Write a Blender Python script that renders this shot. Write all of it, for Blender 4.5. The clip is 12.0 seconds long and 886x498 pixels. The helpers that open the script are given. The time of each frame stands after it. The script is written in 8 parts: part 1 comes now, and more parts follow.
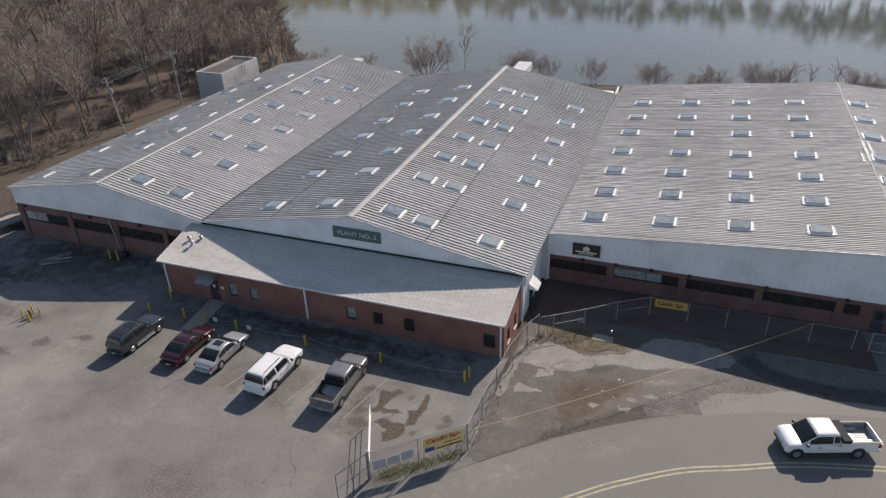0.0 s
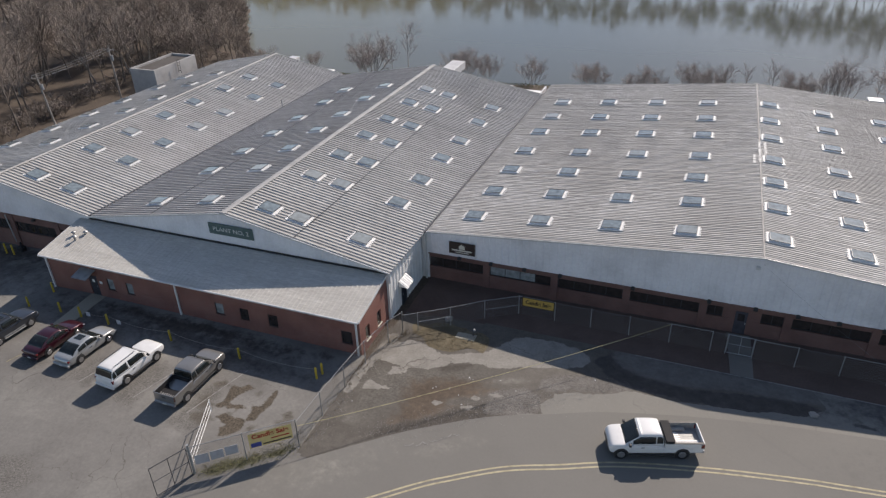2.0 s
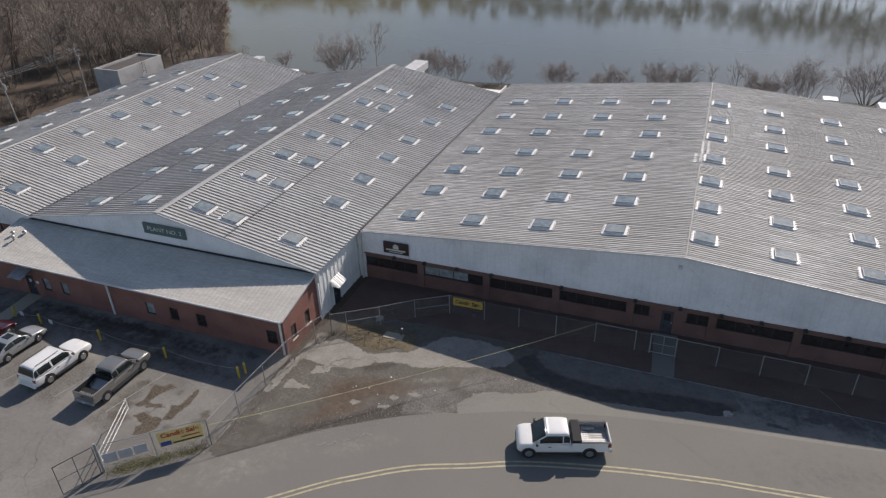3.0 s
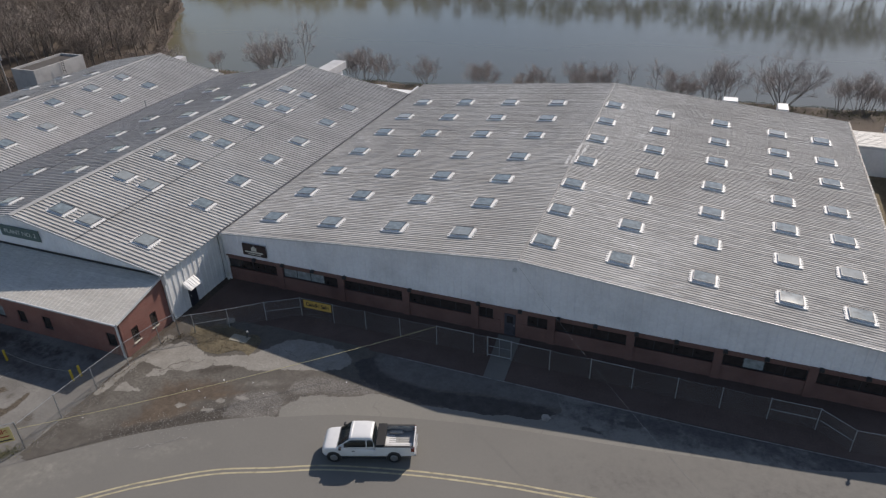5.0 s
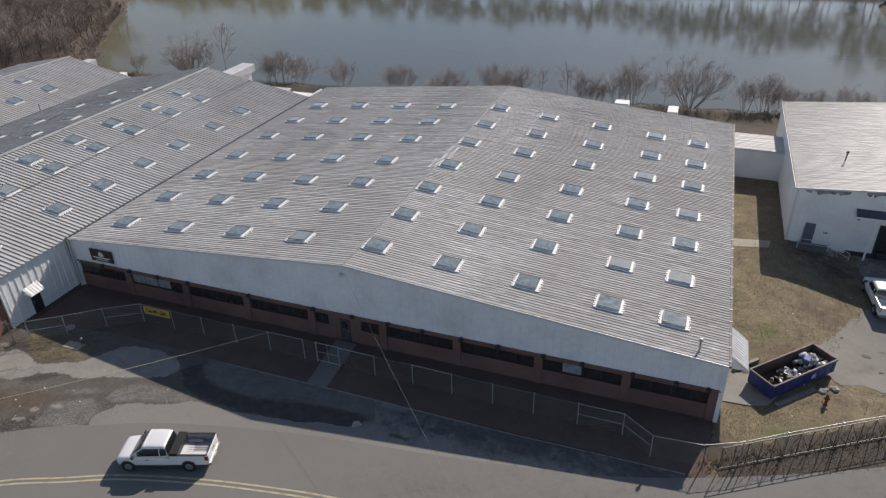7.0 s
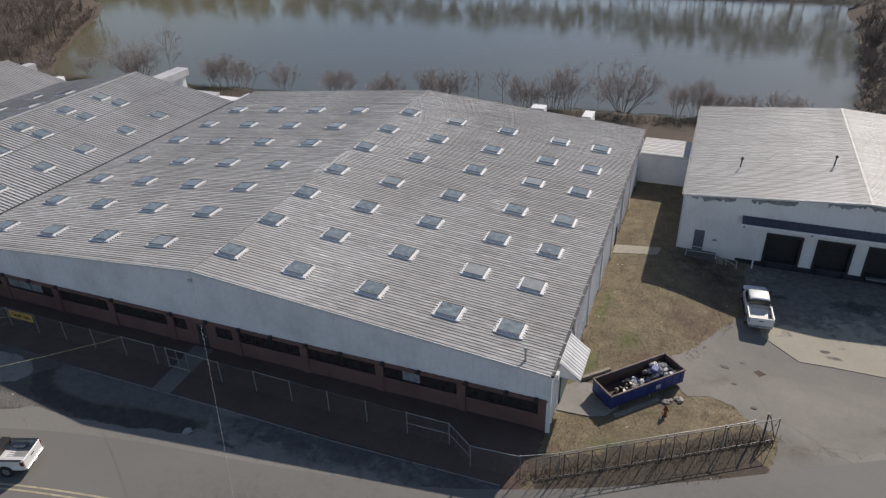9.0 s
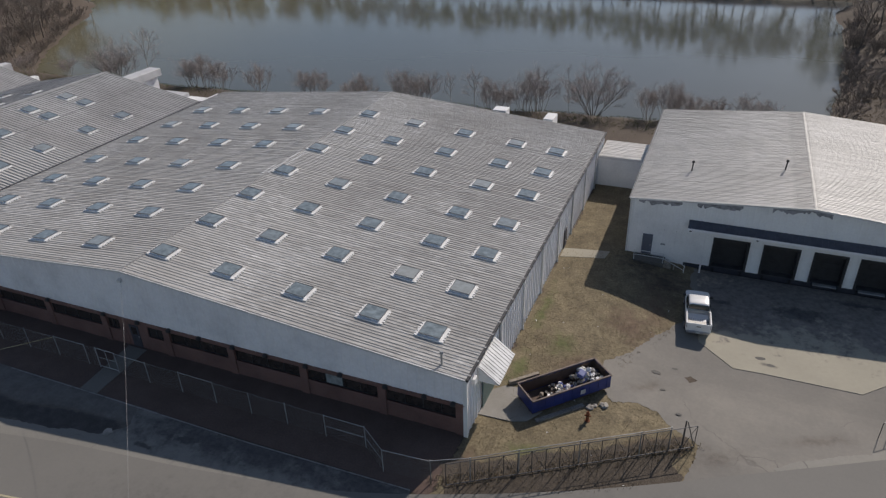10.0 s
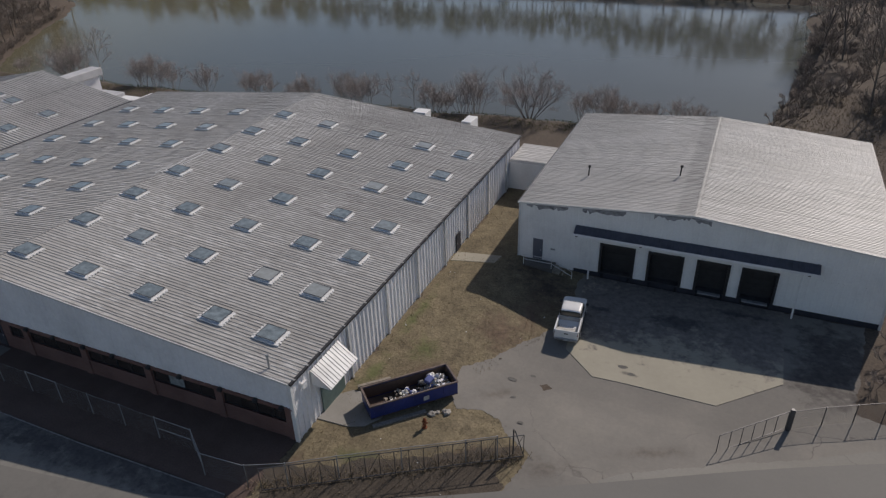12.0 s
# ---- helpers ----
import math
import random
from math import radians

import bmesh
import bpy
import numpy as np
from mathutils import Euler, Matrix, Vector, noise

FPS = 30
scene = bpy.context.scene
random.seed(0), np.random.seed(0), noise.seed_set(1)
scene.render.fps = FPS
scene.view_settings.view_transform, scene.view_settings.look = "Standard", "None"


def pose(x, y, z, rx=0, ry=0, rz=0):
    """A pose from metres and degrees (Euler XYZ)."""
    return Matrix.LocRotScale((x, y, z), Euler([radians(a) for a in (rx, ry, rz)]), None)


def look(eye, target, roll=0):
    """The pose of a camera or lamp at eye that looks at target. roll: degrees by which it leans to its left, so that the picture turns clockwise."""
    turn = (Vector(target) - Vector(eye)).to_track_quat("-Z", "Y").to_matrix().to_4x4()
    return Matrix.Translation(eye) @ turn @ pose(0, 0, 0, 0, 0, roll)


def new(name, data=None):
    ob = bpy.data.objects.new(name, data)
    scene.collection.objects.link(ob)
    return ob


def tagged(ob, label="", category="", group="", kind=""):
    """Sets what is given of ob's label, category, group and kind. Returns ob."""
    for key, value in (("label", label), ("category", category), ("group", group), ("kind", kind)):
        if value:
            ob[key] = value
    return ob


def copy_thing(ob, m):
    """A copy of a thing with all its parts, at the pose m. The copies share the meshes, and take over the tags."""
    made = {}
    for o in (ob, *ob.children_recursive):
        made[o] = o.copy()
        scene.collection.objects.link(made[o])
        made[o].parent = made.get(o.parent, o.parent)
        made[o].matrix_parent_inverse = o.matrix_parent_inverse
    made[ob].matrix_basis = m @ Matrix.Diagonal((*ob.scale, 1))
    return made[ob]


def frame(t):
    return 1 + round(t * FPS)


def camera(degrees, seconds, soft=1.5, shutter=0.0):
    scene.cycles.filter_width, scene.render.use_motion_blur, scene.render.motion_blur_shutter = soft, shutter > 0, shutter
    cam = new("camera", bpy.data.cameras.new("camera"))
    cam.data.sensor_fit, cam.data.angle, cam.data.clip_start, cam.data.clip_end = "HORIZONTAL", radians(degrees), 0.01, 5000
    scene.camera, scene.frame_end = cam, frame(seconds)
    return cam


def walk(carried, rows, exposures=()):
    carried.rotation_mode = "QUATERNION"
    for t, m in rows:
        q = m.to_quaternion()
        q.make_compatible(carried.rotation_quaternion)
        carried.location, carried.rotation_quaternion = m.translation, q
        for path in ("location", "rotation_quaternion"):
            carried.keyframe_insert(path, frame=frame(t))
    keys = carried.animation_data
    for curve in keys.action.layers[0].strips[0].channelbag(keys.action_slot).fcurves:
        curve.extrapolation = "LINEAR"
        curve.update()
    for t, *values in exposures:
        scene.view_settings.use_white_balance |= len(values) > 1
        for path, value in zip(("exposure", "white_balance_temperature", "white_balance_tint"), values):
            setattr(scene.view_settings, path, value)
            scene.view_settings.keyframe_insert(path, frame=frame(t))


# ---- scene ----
cam = camera(65.4, 12.0, 1.32)
PATH = [
    (0, (-4.894, -2.881, 34.386), (-5.509, -1.263, 33.383), -1.8),
    (0.5, (-2.186, -2.019, 34.346), (-2.802, -0.402, 33.343), -1.7),
    (1, (0.509, -1.037, 34.247), (-0.11, 0.578, 33.243), -1.7),
    (1.5, (3.186, -0.125, 34.199), (2.564, 1.488, 33.194), -1.7),
    (2, (5.966, 0.923, 34.062), (5.332, 2.532, 33.058), -1.6),
    (2.5, (8.717, 1.932, 33.995), (8.077, 3.539, 32.991), -1.7),
    (3, (11.682, 3.018, 33.943), (11.039, 4.623, 32.938), -1.8),
    (5, (23.181, 7.697, 33.876), (22.539, 9.299, 32.866), -1.8),
    (5.5, (26.093, 8.889, 33.757), (25.455, 10.494, 32.749), -1.74),
    (6, (28.941, 10.114, 33.663), (28.312, 11.723, 32.656), -1.69),
    (6.5, (31.808, 11.293, 33.578), (31.185, 12.905, 32.572), -1.76),
    (7, (34.518, 12.483, 33.466), (33.897, 14.097, 32.461), -1.64),
    (7.5, (37.315, 13.677, 33.286), (36.689, 15.292, 32.286), -1.73),
    (9.5, (48.257, 18.407, 32.975), (47.588, 20.009, 31.982), -1.92),
    (10, (50.85, 19.613, 32.832), (50.17, 21.212, 31.841), -1.88),
    (10.5, (53.402, 20.852, 32.678), (52.715, 22.449, 31.689), -1.85),
    (11, (55.955, 22.078, 32.528), (55.261, 23.673, 31.541), -1.73),
    (11.5, (58.459, 23.253, 32.363), (57.76, 24.847, 31.378), -1.62),
    (12, (61.208, 24.513, 32.301), (60.492, 26.1, 31.317), -1.73),
]
walk(cam, [(t, look(eye, target, roll)) for t, eye, target, roll in PATH],
     [(0, 0.31, 7020, 13.5), (2.5, 0.23, 7000, 13), (5, 0.04, 6920, 12), (6, 0.11, 6900, 11.8), (7.5, 0.14, 6900, 11.8), (9.5, -0.05, 6900, 11.8), (10.5, -0.23, 6900, 12), (12, -0.4, 6900, 13)])


# ---- light ----
def sm(v, a, b):
    k = min(1.0, max(0.0, (v - a) / (b - a)))
    return k * k * (3 - 2 * k)


SUN_EL, SUN_AZ = radians(35.5), radians(16.5)
world = bpy.data.worlds.new("world")
scene.world = world
world.use_nodes = True
wn = world.node_tree.nodes
sky = wn.new("ShaderNodeTexSky")
sky.sky_type, sky.sun_disc = "NISHITA", False
sky.sun_elevation, sky.sun_rotation = SUN_EL, SUN_AZ
sky.air_density, sky.dust_density, sky.ozone_density = 0.8, 0.4, 0.5
world.node_tree.links.new(sky.outputs["Color"], wn["Background"].inputs["Color"])
wn["Background"].inputs["Strength"].default_value = 0.104
sun_way = Vector((math.sin(SUN_AZ) * math.cos(SUN_EL), math.cos(SUN_AZ) * math.cos(SUN_EL), math.sin(SUN_EL)))
sun = new("sun", bpy.data.lights.new("sun", "SUN"))
sun.data.energy, sun.data.angle, sun.data.color = 4.15, radians(0.53), (1.0, 0.94, 0.885)
sun.matrix_world = look(sun_way * 300, (0, 0, 0))


# ---- materials ----
def node(nt, kind, **inputs):
    n = nt.nodes.new(kind)
    for key, value in inputs.items():
        n.inputs[key.replace("_", " ")].default_value = value
    return n


def ramp(nt, fac, stops):
    r = nt.nodes.new("ShaderNodeValToRGB")
    e = r.color_ramp.elements
    while len(e) < len(stops):
        e.new(0.5)
    for el, (pos, col) in zip(e, stops):
        el.position, el.color = pos, (*col, 1) if len(col) == 3 else col
    nt.links.new(fac, r.inputs["Fac"])
    return r.outputs["Color"]


def mixc(nt, fac, a, b, mode="MIX"):
    m = nt.nodes.new("ShaderNodeMix")
    m.data_type, m.blend_type = "RGBA", mode
    for sock, v in ((m.inputs[0], fac), (m.inputs[6], a), (m.inputs[7], b)):
        if isinstance(v, (int, float)):
            sock.default_value = v
        elif isinstance(v, tuple):
            sock.default_value = (*v, 1)
        else:
            nt.links.new(v, sock)
    return m.outputs[2]


def noise_tex(nt, vec, scale, detail=4, rough=0.55, stretch=None):
    if stretch:
        mp = nt.nodes.new("ShaderNodeMapping")
        mp.inputs["Scale"].default_value = stretch
        nt.links.new(vec, mp.inputs["Vector"])
        vec = mp.outputs["Vector"]
    n = node(nt, "ShaderNodeTexNoise", Scale=scale, Detail=detail, Roughness=rough)
    nt.links.new(vec, n.inputs["Vector"])
    return n.outputs["Fac"]


def base(name, rough=0.6, metal=0.0):
    m = bpy.data.materials.new(name)
    m.use_nodes = True
    nt = m.node_tree
    b = nt.nodes["Principled BSDF"]
    b.inputs["Roughness"].default_value, b.inputs["Metallic"].default_value = rough, metal
    g = nt.nodes.new("ShaderNodeNewGeometry")
    return m, nt, b, g.outputs["Position"]


def bump(nt, b, height, strength=0.3, distance=0.02):
    n = node(nt, "ShaderNodeBump", Strength=strength, Distance=distance)
    nt.links.new(height, n.inputs["Height"])
    nt.links.new(n.outputs["Normal"], b.inputs["Normal"])


def plain(name, col, rough=0.5, metal=0.0, vary=0.12, scale=1.5, dirt=None, coat=0.0):
    """Paint, metal or plastic with soft stains and a fine grain."""
    m, nt, b, pos = base(name, rough, metal)
    big = noise_tex(nt, pos, scale, 5)
    fine = noise_tex(nt, pos, scale * 14, 3)
    lo = dirt or tuple(c * (1 - 2.2 * vary) for c in col)
    hi = tuple(min(1.0, c * (1 + vary)) for c in col)
    c1 = ramp(nt, big, [(0.3, lo), (0.5, col), (0.75, hi)])
    c2 = mixc(nt, 0.25, c1, ramp(nt, fine, [(0.35, lo), (0.65, hi)]))
    nt.links.new(c2, b.inputs["Base Color"])
    b.inputs["Coat Weight"].default_value = coat
    bump(nt, b, fine, 0.08, 0.01)
    return m


def brick_mat(name, a, c, mortar):
    m, nt, b, pos = base(name, 0.85)
    sep = nt.nodes.new("ShaderNodeSeparateXYZ")
    nt.links.new(pos, sep.inputs[0])
    add = nt.nodes.new("ShaderNodeMath")
    nt.links.new(sep.outputs["X"], add.inputs[0])
    nt.links.new(sep.outputs["Y"], add.inputs[1])
    com = nt.nodes.new("ShaderNodeCombineXYZ")
    nt.links.new(add.outputs[0], com.inputs["X"])
    nt.links.new(sep.outputs["Z"], com.inputs["Y"])
    t = node(nt, "ShaderNodeTexBrick", Scale=1.0, Brick_Width=0.215, Row_Height=0.075, Mortar_Size=0.011)
    t.inputs["Color1"].default_value, t.inputs["Color2"].default_value = (*a, 1), (*c, 1)
    t.inputs["Mortar"].default_value = (*mortar, 1)
    nt.links.new(com.outputs[0], t.inputs["Vector"])
    stain = ramp(nt, noise_tex(nt, pos, 0.5, 5), [(0.3, (0.62, 0.6, 0.6)), (0.6, (1, 1, 1))])
    col = mixc(nt, 1.0, t.outputs["Color"], stain, "MULTIPLY")
    col = mixc(nt, 0.3, col, ramp(nt, noise_tex(nt, pos, 7, 3), [(0.3, a), (0.7, c)]))
    nt.links.new(col, b.inputs["Base Color"])
    bump(nt, b, t.outputs["Fac"], 0.4, -0.01)
    return m


def roof_mat(name, col, streak, worn, wornness=0.62, rough=0.62, gloss=0.04, sheet=9.0, patchy=0.05):
    """Weathered ribbed sheet: stains run down the slope, bared flecks on single ribs, every sheet a shade of its own."""
    m, nt, b, pos = base(name, rough, 0.0)
    run = noise_tex(nt, pos, 1.0, 6, 0.6, (0.12, 2.2, 1.0))
    big = noise_tex(nt, pos, 0.12, 5)
    soft = tuple(0.55 * a + 0.45 * c for a, c in zip(col, streak))
    c = ramp(nt, run, [(0.32, soft), (0.55, col), (0.8, tuple(min(1, v * 1.06) for v in col))])
    c = mixc(nt, 1.0, c, ramp(nt, big, [(0.3, (0.86, 0.85, 0.84)), (0.7, (1.05, 1.05, 1.05))]), "MULTIPLY")
    # single sheets: one cover width across, one sheet length down the slope
    snap = nt.nodes.new("ShaderNodeVectorMath")
    snap.operation = "SNAP"
    snap.inputs[1].default_value = (sheet, 0.915, 1000.0)
    nt.links.new(pos, snap.inputs[0])
    wn_ = nt.nodes.new("ShaderNodeTexWhiteNoise")
    nt.links.new(snap.outputs[0], wn_.inputs["Vector"])
    c = mixc(nt, 1.0, c, ramp(nt, wn_.outputs["Value"], [(0.0, (1 - patchy,) * 3), (1.0, (1 + patchy * 0.7,) * 3)]), "MULTIPLY")
    # flecks of bare metal and old coating, one rib wide
    dash = noise_tex(nt, pos, 1.0, 4, 0.65, (0.8, 8.5, 1.0))
    where = ramp(nt, noise_tex(nt, pos, 0.11, 4), [(0.40, (0.12, 0.12, 0.12)), (0.6, (1, 1, 1))])
    flecks = mixc(nt, 1.0, ramp(nt, dash, [(wornness - 0.04, (0, 0, 0)), (wornness + 0.05, (0.62, 0.62, 0.62))]), where, "MULTIPLY")
    c = mixc(nt, flecks, c, worn)
    grime = noise_tex(nt, pos, 1.0, 4, 0.7, (1.3, 9.0, 1.0))
    c = mixc(nt, 1.0, c, ramp(nt, grime, [(0.3, (0.80, 0.79, 0.78)), (0.7, (1.12, 1.12, 1.12))]), "MULTIPLY")
    nt.links.new(c, b.inputs["Base Color"])
    b.inputs["Specular IOR Level"].default_value = gloss
    bump(nt, b, grime, 0.12, 0.02)
    return m


def blobs(nt, pos, spots, edge=0.5):
    """A mask of ragged soft-edged patches, stains as well as painted shade: centre x, y, half sizes and turn in
    degrees.
    """
    n1 = node(nt, "ShaderNodeTexNoise", Scale=0.9, Detail=7, Roughness=0.7)
    nt.links.new(pos, n1.inputs["Vector"])
    total = None
    for cx, cy, rx, ry, turn in spots:
        mp = nt.nodes.new("ShaderNodeMapping")
        mp.vector_type = "TEXTURE"
        mp.inputs["Location"].default_value, mp.inputs["Rotation"].default_value, mp.inputs["Scale"].default_value = (cx, cy, 0), (0, 0, radians(turn)), (rx, ry, 50)
        nt.links.new(pos, mp.inputs["Vector"])
        ln = nt.nodes.new("ShaderNodeVectorMath")
        ln.operation = "LENGTH"
        nt.links.new(mp.outputs[0], ln.inputs[0])
        ad = node(nt, "ShaderNodeMath")
        ad.operation = "MULTIPLY_ADD"
        nt.links.new(n1.outputs["Fac"], ad.inputs[0])
        ad.inputs[1].default_value = 2.6
        nt.links.new(ln.outputs["Value"], ad.inputs[2])
        r = nt.nodes.new("ShaderNodeMapRange")
        r.interpolation_type = "SMOOTHSTEP"
        nt.links.new(ad.outputs[0], r.inputs["Value"])
        for key, v in (("From Min", 2.3 - edge), ("From Max", 2.3), ("To Min", 1.0), ("To Max", 0.0)):
            r.inputs[key].default_value = v
        if total is None:
            total = r.outputs[0]
        else:
            mx = node(nt, "ShaderNodeMath")
            mx.operation = "MAXIMUM"
            nt.links.new(total, mx.inputs[0])
            nt.links.new(r.outputs[0], mx.inputs[1])
            total = mx.outputs[0]
    return total


def ground_mat(name, stops, scale=0.25, grain=18.0, gstops=None, gmix=0.35, rough=0.92, strength=0.5, cracks=None, midamp=0.06, wide=0.1, layers=()):
    """Ground cover: broad patches, a grain and, where asked, cracks."""
    m, nt, b, pos = base(name, rough)
    c = ramp(nt, noise_tex(nt, pos, scale, 7, 0.62), stops)
    g = noise_tex(nt, pos, grain, 4, 0.7)
    mid = noise_tex(nt, pos, grain * 0.16, 4, 0.6)
    gs = gstops or [(0.3, tuple(v * 0.7 for v in stops[0][1])), (0.7, tuple(min(1, v * 1.25) for v in stops[-1][1]))]
    c = mixc(nt, gmix, c, ramp(nt, g, gs))
    c = mixc(nt, 1.0, c, ramp(nt, mid, [(0.3, (1 - midamp,) * 3), (0.7, (1 + midamp * 0.7,) * 3)]), "MULTIPLY")
    broad = noise_tex(nt, pos, 0.045, 5, 0.6, (1.0, 1.8, 1.0))
    c = mixc(nt, 1.0, c, ramp(nt, broad, [(0.3, (1 - wide,) * 3), (0.7, (1 + wide * 0.8,) * 3)]), "MULTIPLY")
    for col, spots, edge in layers:
        c = mixc(nt, blobs(nt, pos, spots, edge), c, ramp(nt, noise_tex(nt, pos, 2.2, 5, 0.65), [(0.3, tuple(v * 0.62 for v in col)), (0.7, tuple(v * 1.3 for v in col))]))
    if cracks:
        v = node(nt, "ShaderNodeTexVoronoi", Scale=cracks[0])
        v.feature = "DISTANCE_TO_EDGE"
        wob = nt.nodes.new("ShaderNodeVectorMath")
        wob.operation = "MULTIPLY_ADD"
        nn = node(nt, "ShaderNodeTexNoise", Scale=0.8, Detail=4)
        nt.links.new(pos, nn.inputs["Vector"])
        nt.links.new(nn.outputs["Color"], wob.inputs[0])
        wob.inputs[1].default_value = (1.6, 1.6, 0)
        nt.links.new(pos, wob.inputs[2])
        nt.links.new(wob.outputs[0], v.inputs["Vector"])
        line = ramp(nt, v.outputs["Distance"], [(0.0, (1, 1, 1)), (cracks[1], (0, 0, 0))])
        where = ramp(nt, noise_tex(nt, pos, 0.16, 3), [(0.45, (0, 0, 0)), (0.6, (1, 1, 1))])
        line = mixc(nt, 1.0, line, where, "MULTIPLY")
        c = mixc(nt, line, c, cracks[2])
    nt.links.new(c, b.inputs["Base Color"])
    bump(nt, b, g, strength, 0.03)
    return m


def field_mat(name, under, layers):
    """Ground whose covers are told apart by stored distances from each cover's outline, frayed by noise.
    layers: key, dark and light colour, grain, fraying in metres, softness, roughness, cracks."""
    m = M[under].copy()
    m.name = name
    nt = m.node_tree
    b = nt.nodes["Principled BSDF"]
    pos = nt.nodes.new("ShaderNodeNewGeometry").outputs["Position"]
    c = b.inputs["Base Color"].links[0].from_socket
    rough = b.inputs["Roughness"].default_value
    fray = noise_tex(nt, pos, 1.3, 9, 0.72)
    for key, dark, light, grain, rag, soft, gloss, cracks in layers:
        at = nt.nodes.new("ShaderNodeAttribute")
        at.attribute_name = key
        k = node(nt, "ShaderNodeMath")
        k.operation = "MULTIPLY_ADD"
        nt.links.new(fray, k.inputs[0])
        k.inputs[1].default_value = 4.0 * rag
        nt.links.new(at.outputs["Fac"], k.inputs[2])
        r = nt.nodes.new("ShaderNodeMapRange")
        r.interpolation_type = "SMOOTHSTEP"
        nt.links.new(k.outputs[0], r.inputs["Value"])
        for sock, v in (("From Min", 2.0 * rag - soft), ("From Max", 2.0 * rag + soft)):
            r.inputs[sock].default_value = v
        mid = tuple((p + q) / 2 for p, q in zip(dark, light))
        look_ = ramp(nt, noise_tex(nt, pos, grain, 5, 0.7), [(0.33, dark), (0.5, mid), (0.66, light)])
        look_ = mixc(nt, 1.0, look_, ramp(nt, noise_tex(nt, pos, 0.8, 5, 0.6), [(0.3, (0.8, 0.79, 0.78)), (0.7, (1.12, 1.12, 1.12))]), "MULTIPLY")
        if cracks:
            v = node(nt, "ShaderNodeTexVoronoi", Scale=cracks)
            v.feature = "DISTANCE_TO_EDGE"
            wob = nt.nodes.new("ShaderNodeVectorMath")
            wob.operation = "MULTIPLY_ADD"
            nn = node(nt, "ShaderNodeTexNoise", Scale=0.9, Detail=6)
            nt.links.new(pos, nn.inputs["Vector"])
            nt.links.new(nn.outputs["Color"], wob.inputs[0])
            wob.inputs[1].default_value = (2.2, 2.2, 0)
            nt.links.new(pos, wob.inputs[2])
            nt.links.new(wob.outputs[0], v.inputs["Vector"])
            line = ramp(nt, v.outputs["Distance"], [(0.0, (0.8, 0.8, 0.8)), (0.007, (0.4, 0.4, 0.4)), (0.014, (0, 0, 0))])
            line = mixc(nt, 1.0, line, ramp(nt, noise_tex(nt, pos, 0.45, 3), [(0.42, (0, 0, 0)), (0.56, (1, 1, 1))]), "MULTIPLY")
            look_ = mixc(nt, line, look_, (0.075, 0.062, 0.05))
        c = mixc(nt, r.outputs[0], c, look_)
        if gloss != rough:
            g = nt.nodes.new("ShaderNodeMix")
            nt.links.new(r.outputs[0], g.inputs[0])
            if b.inputs["Roughness"].links:
                nt.links.new(b.inputs["Roughness"].links[0].from_socket, g.inputs[2])
            else:
                g.inputs[2].default_value = rough
            g.inputs[3].default_value = gloss
            nt.links.new(g.outputs[0], b.inputs["Roughness"])
    nt.links.new(c, b.inputs["Base Color"])
    M[name] = m


def glass_mat(name, col, rough=0.06, vary=0.0):
    m, nt, b, pos = base(name, rough)
    n = noise_tex(nt, pos, 2.5, 3)
    c = ramp(nt, n, [(0.3, tuple(v * 0.7 for v in col)), (0.7, tuple(v * 1.3 for v in col))])
    if vary:
        o = nt.nodes.new("ShaderNodeObjectInfo")
        c = mixc(nt, ramp(nt, o.outputs["Random"], [(0.55, (0, 0, 0)), (1.0, (vary, vary, vary))]), c, (0.47, 0.465, 0.43))
    nt.links.new(c, b.inputs["Base Color"])
    b.inputs["IOR"].default_value = 1.52
    b.inputs["Coat Weight"].default_value = 0.6
    b.inputs["Coat Roughness"].default_value = 0.04
    return m


def mesh_mat(name, col, cell, wire):
    """Woven wire: diamonds cut out of a thin sheet."""
    m, nt, b, pos = base(name, 0.45, 0.7)
    b.inputs["Base Color"].default_value = (*col, 1)
    sep = nt.nodes.new("ShaderNodeSeparateXYZ")
    uv = nt.nodes.new("ShaderNodeUVMap")
    nt.links.new(uv.outputs["UV"], sep.inputs[0])

    def op(kind, a, c=None):
        o = nt.nodes.new("ShaderNodeMath")
        o.operation = kind
        for i, v in enumerate((a, c)):
            if v is None:
                continue
            if isinstance(v, (int, float)):
                o.inputs[i].default_value = v
            else:
                nt.links.new(v, o.inputs[i])
        return o.outputs[0]
    lines = []
    for sign in (1, -1):
        s = op("MULTIPLY", op("ADD", sep.outputs["X"], op("MULTIPLY", sep.outputs["Y"], sign)), 1 / cell)
        lines.append(op("LESS_THAN", op("ABSOLUTE", op("SUBTRACT", op("FRACT", s), 0.5)), wire / cell))
    nt.links.new(op("MAXIMUM", lines[0], lines[1]), b.inputs["Alpha"])
    return m


M = {}
M["brick"] = brick_mat("brick", (0.30, 0.115, 0.09), (0.20, 0.078, 0.062), (0.33, 0.235, 0.20))
M["brick_dark"] = brick_mat("brick_dark", (0.23, 0.115, 0.097), (0.18, 0.092, 0.078), (0.205, 0.152, 0.135))
M["roof_bold"] = roof_mat("roof_bold", (0.535, 0.53, 0.515), (0.39, 0.38, 0.365), (0.62, 0.61, 0.60), 0.7)
M["roof_darker"] = roof_mat("roof_darker", (0.46, 0.455, 0.45), (0.33, 0.32, 0.31), (0.55, 0.55, 0.55), 0.7)
M["roof_worn"] = roof_mat("roof_worn", (0.458, 0.452, 0.44), (0.352, 0.34, 0.321), (0.78, 0.78, 0.77), 0.55)
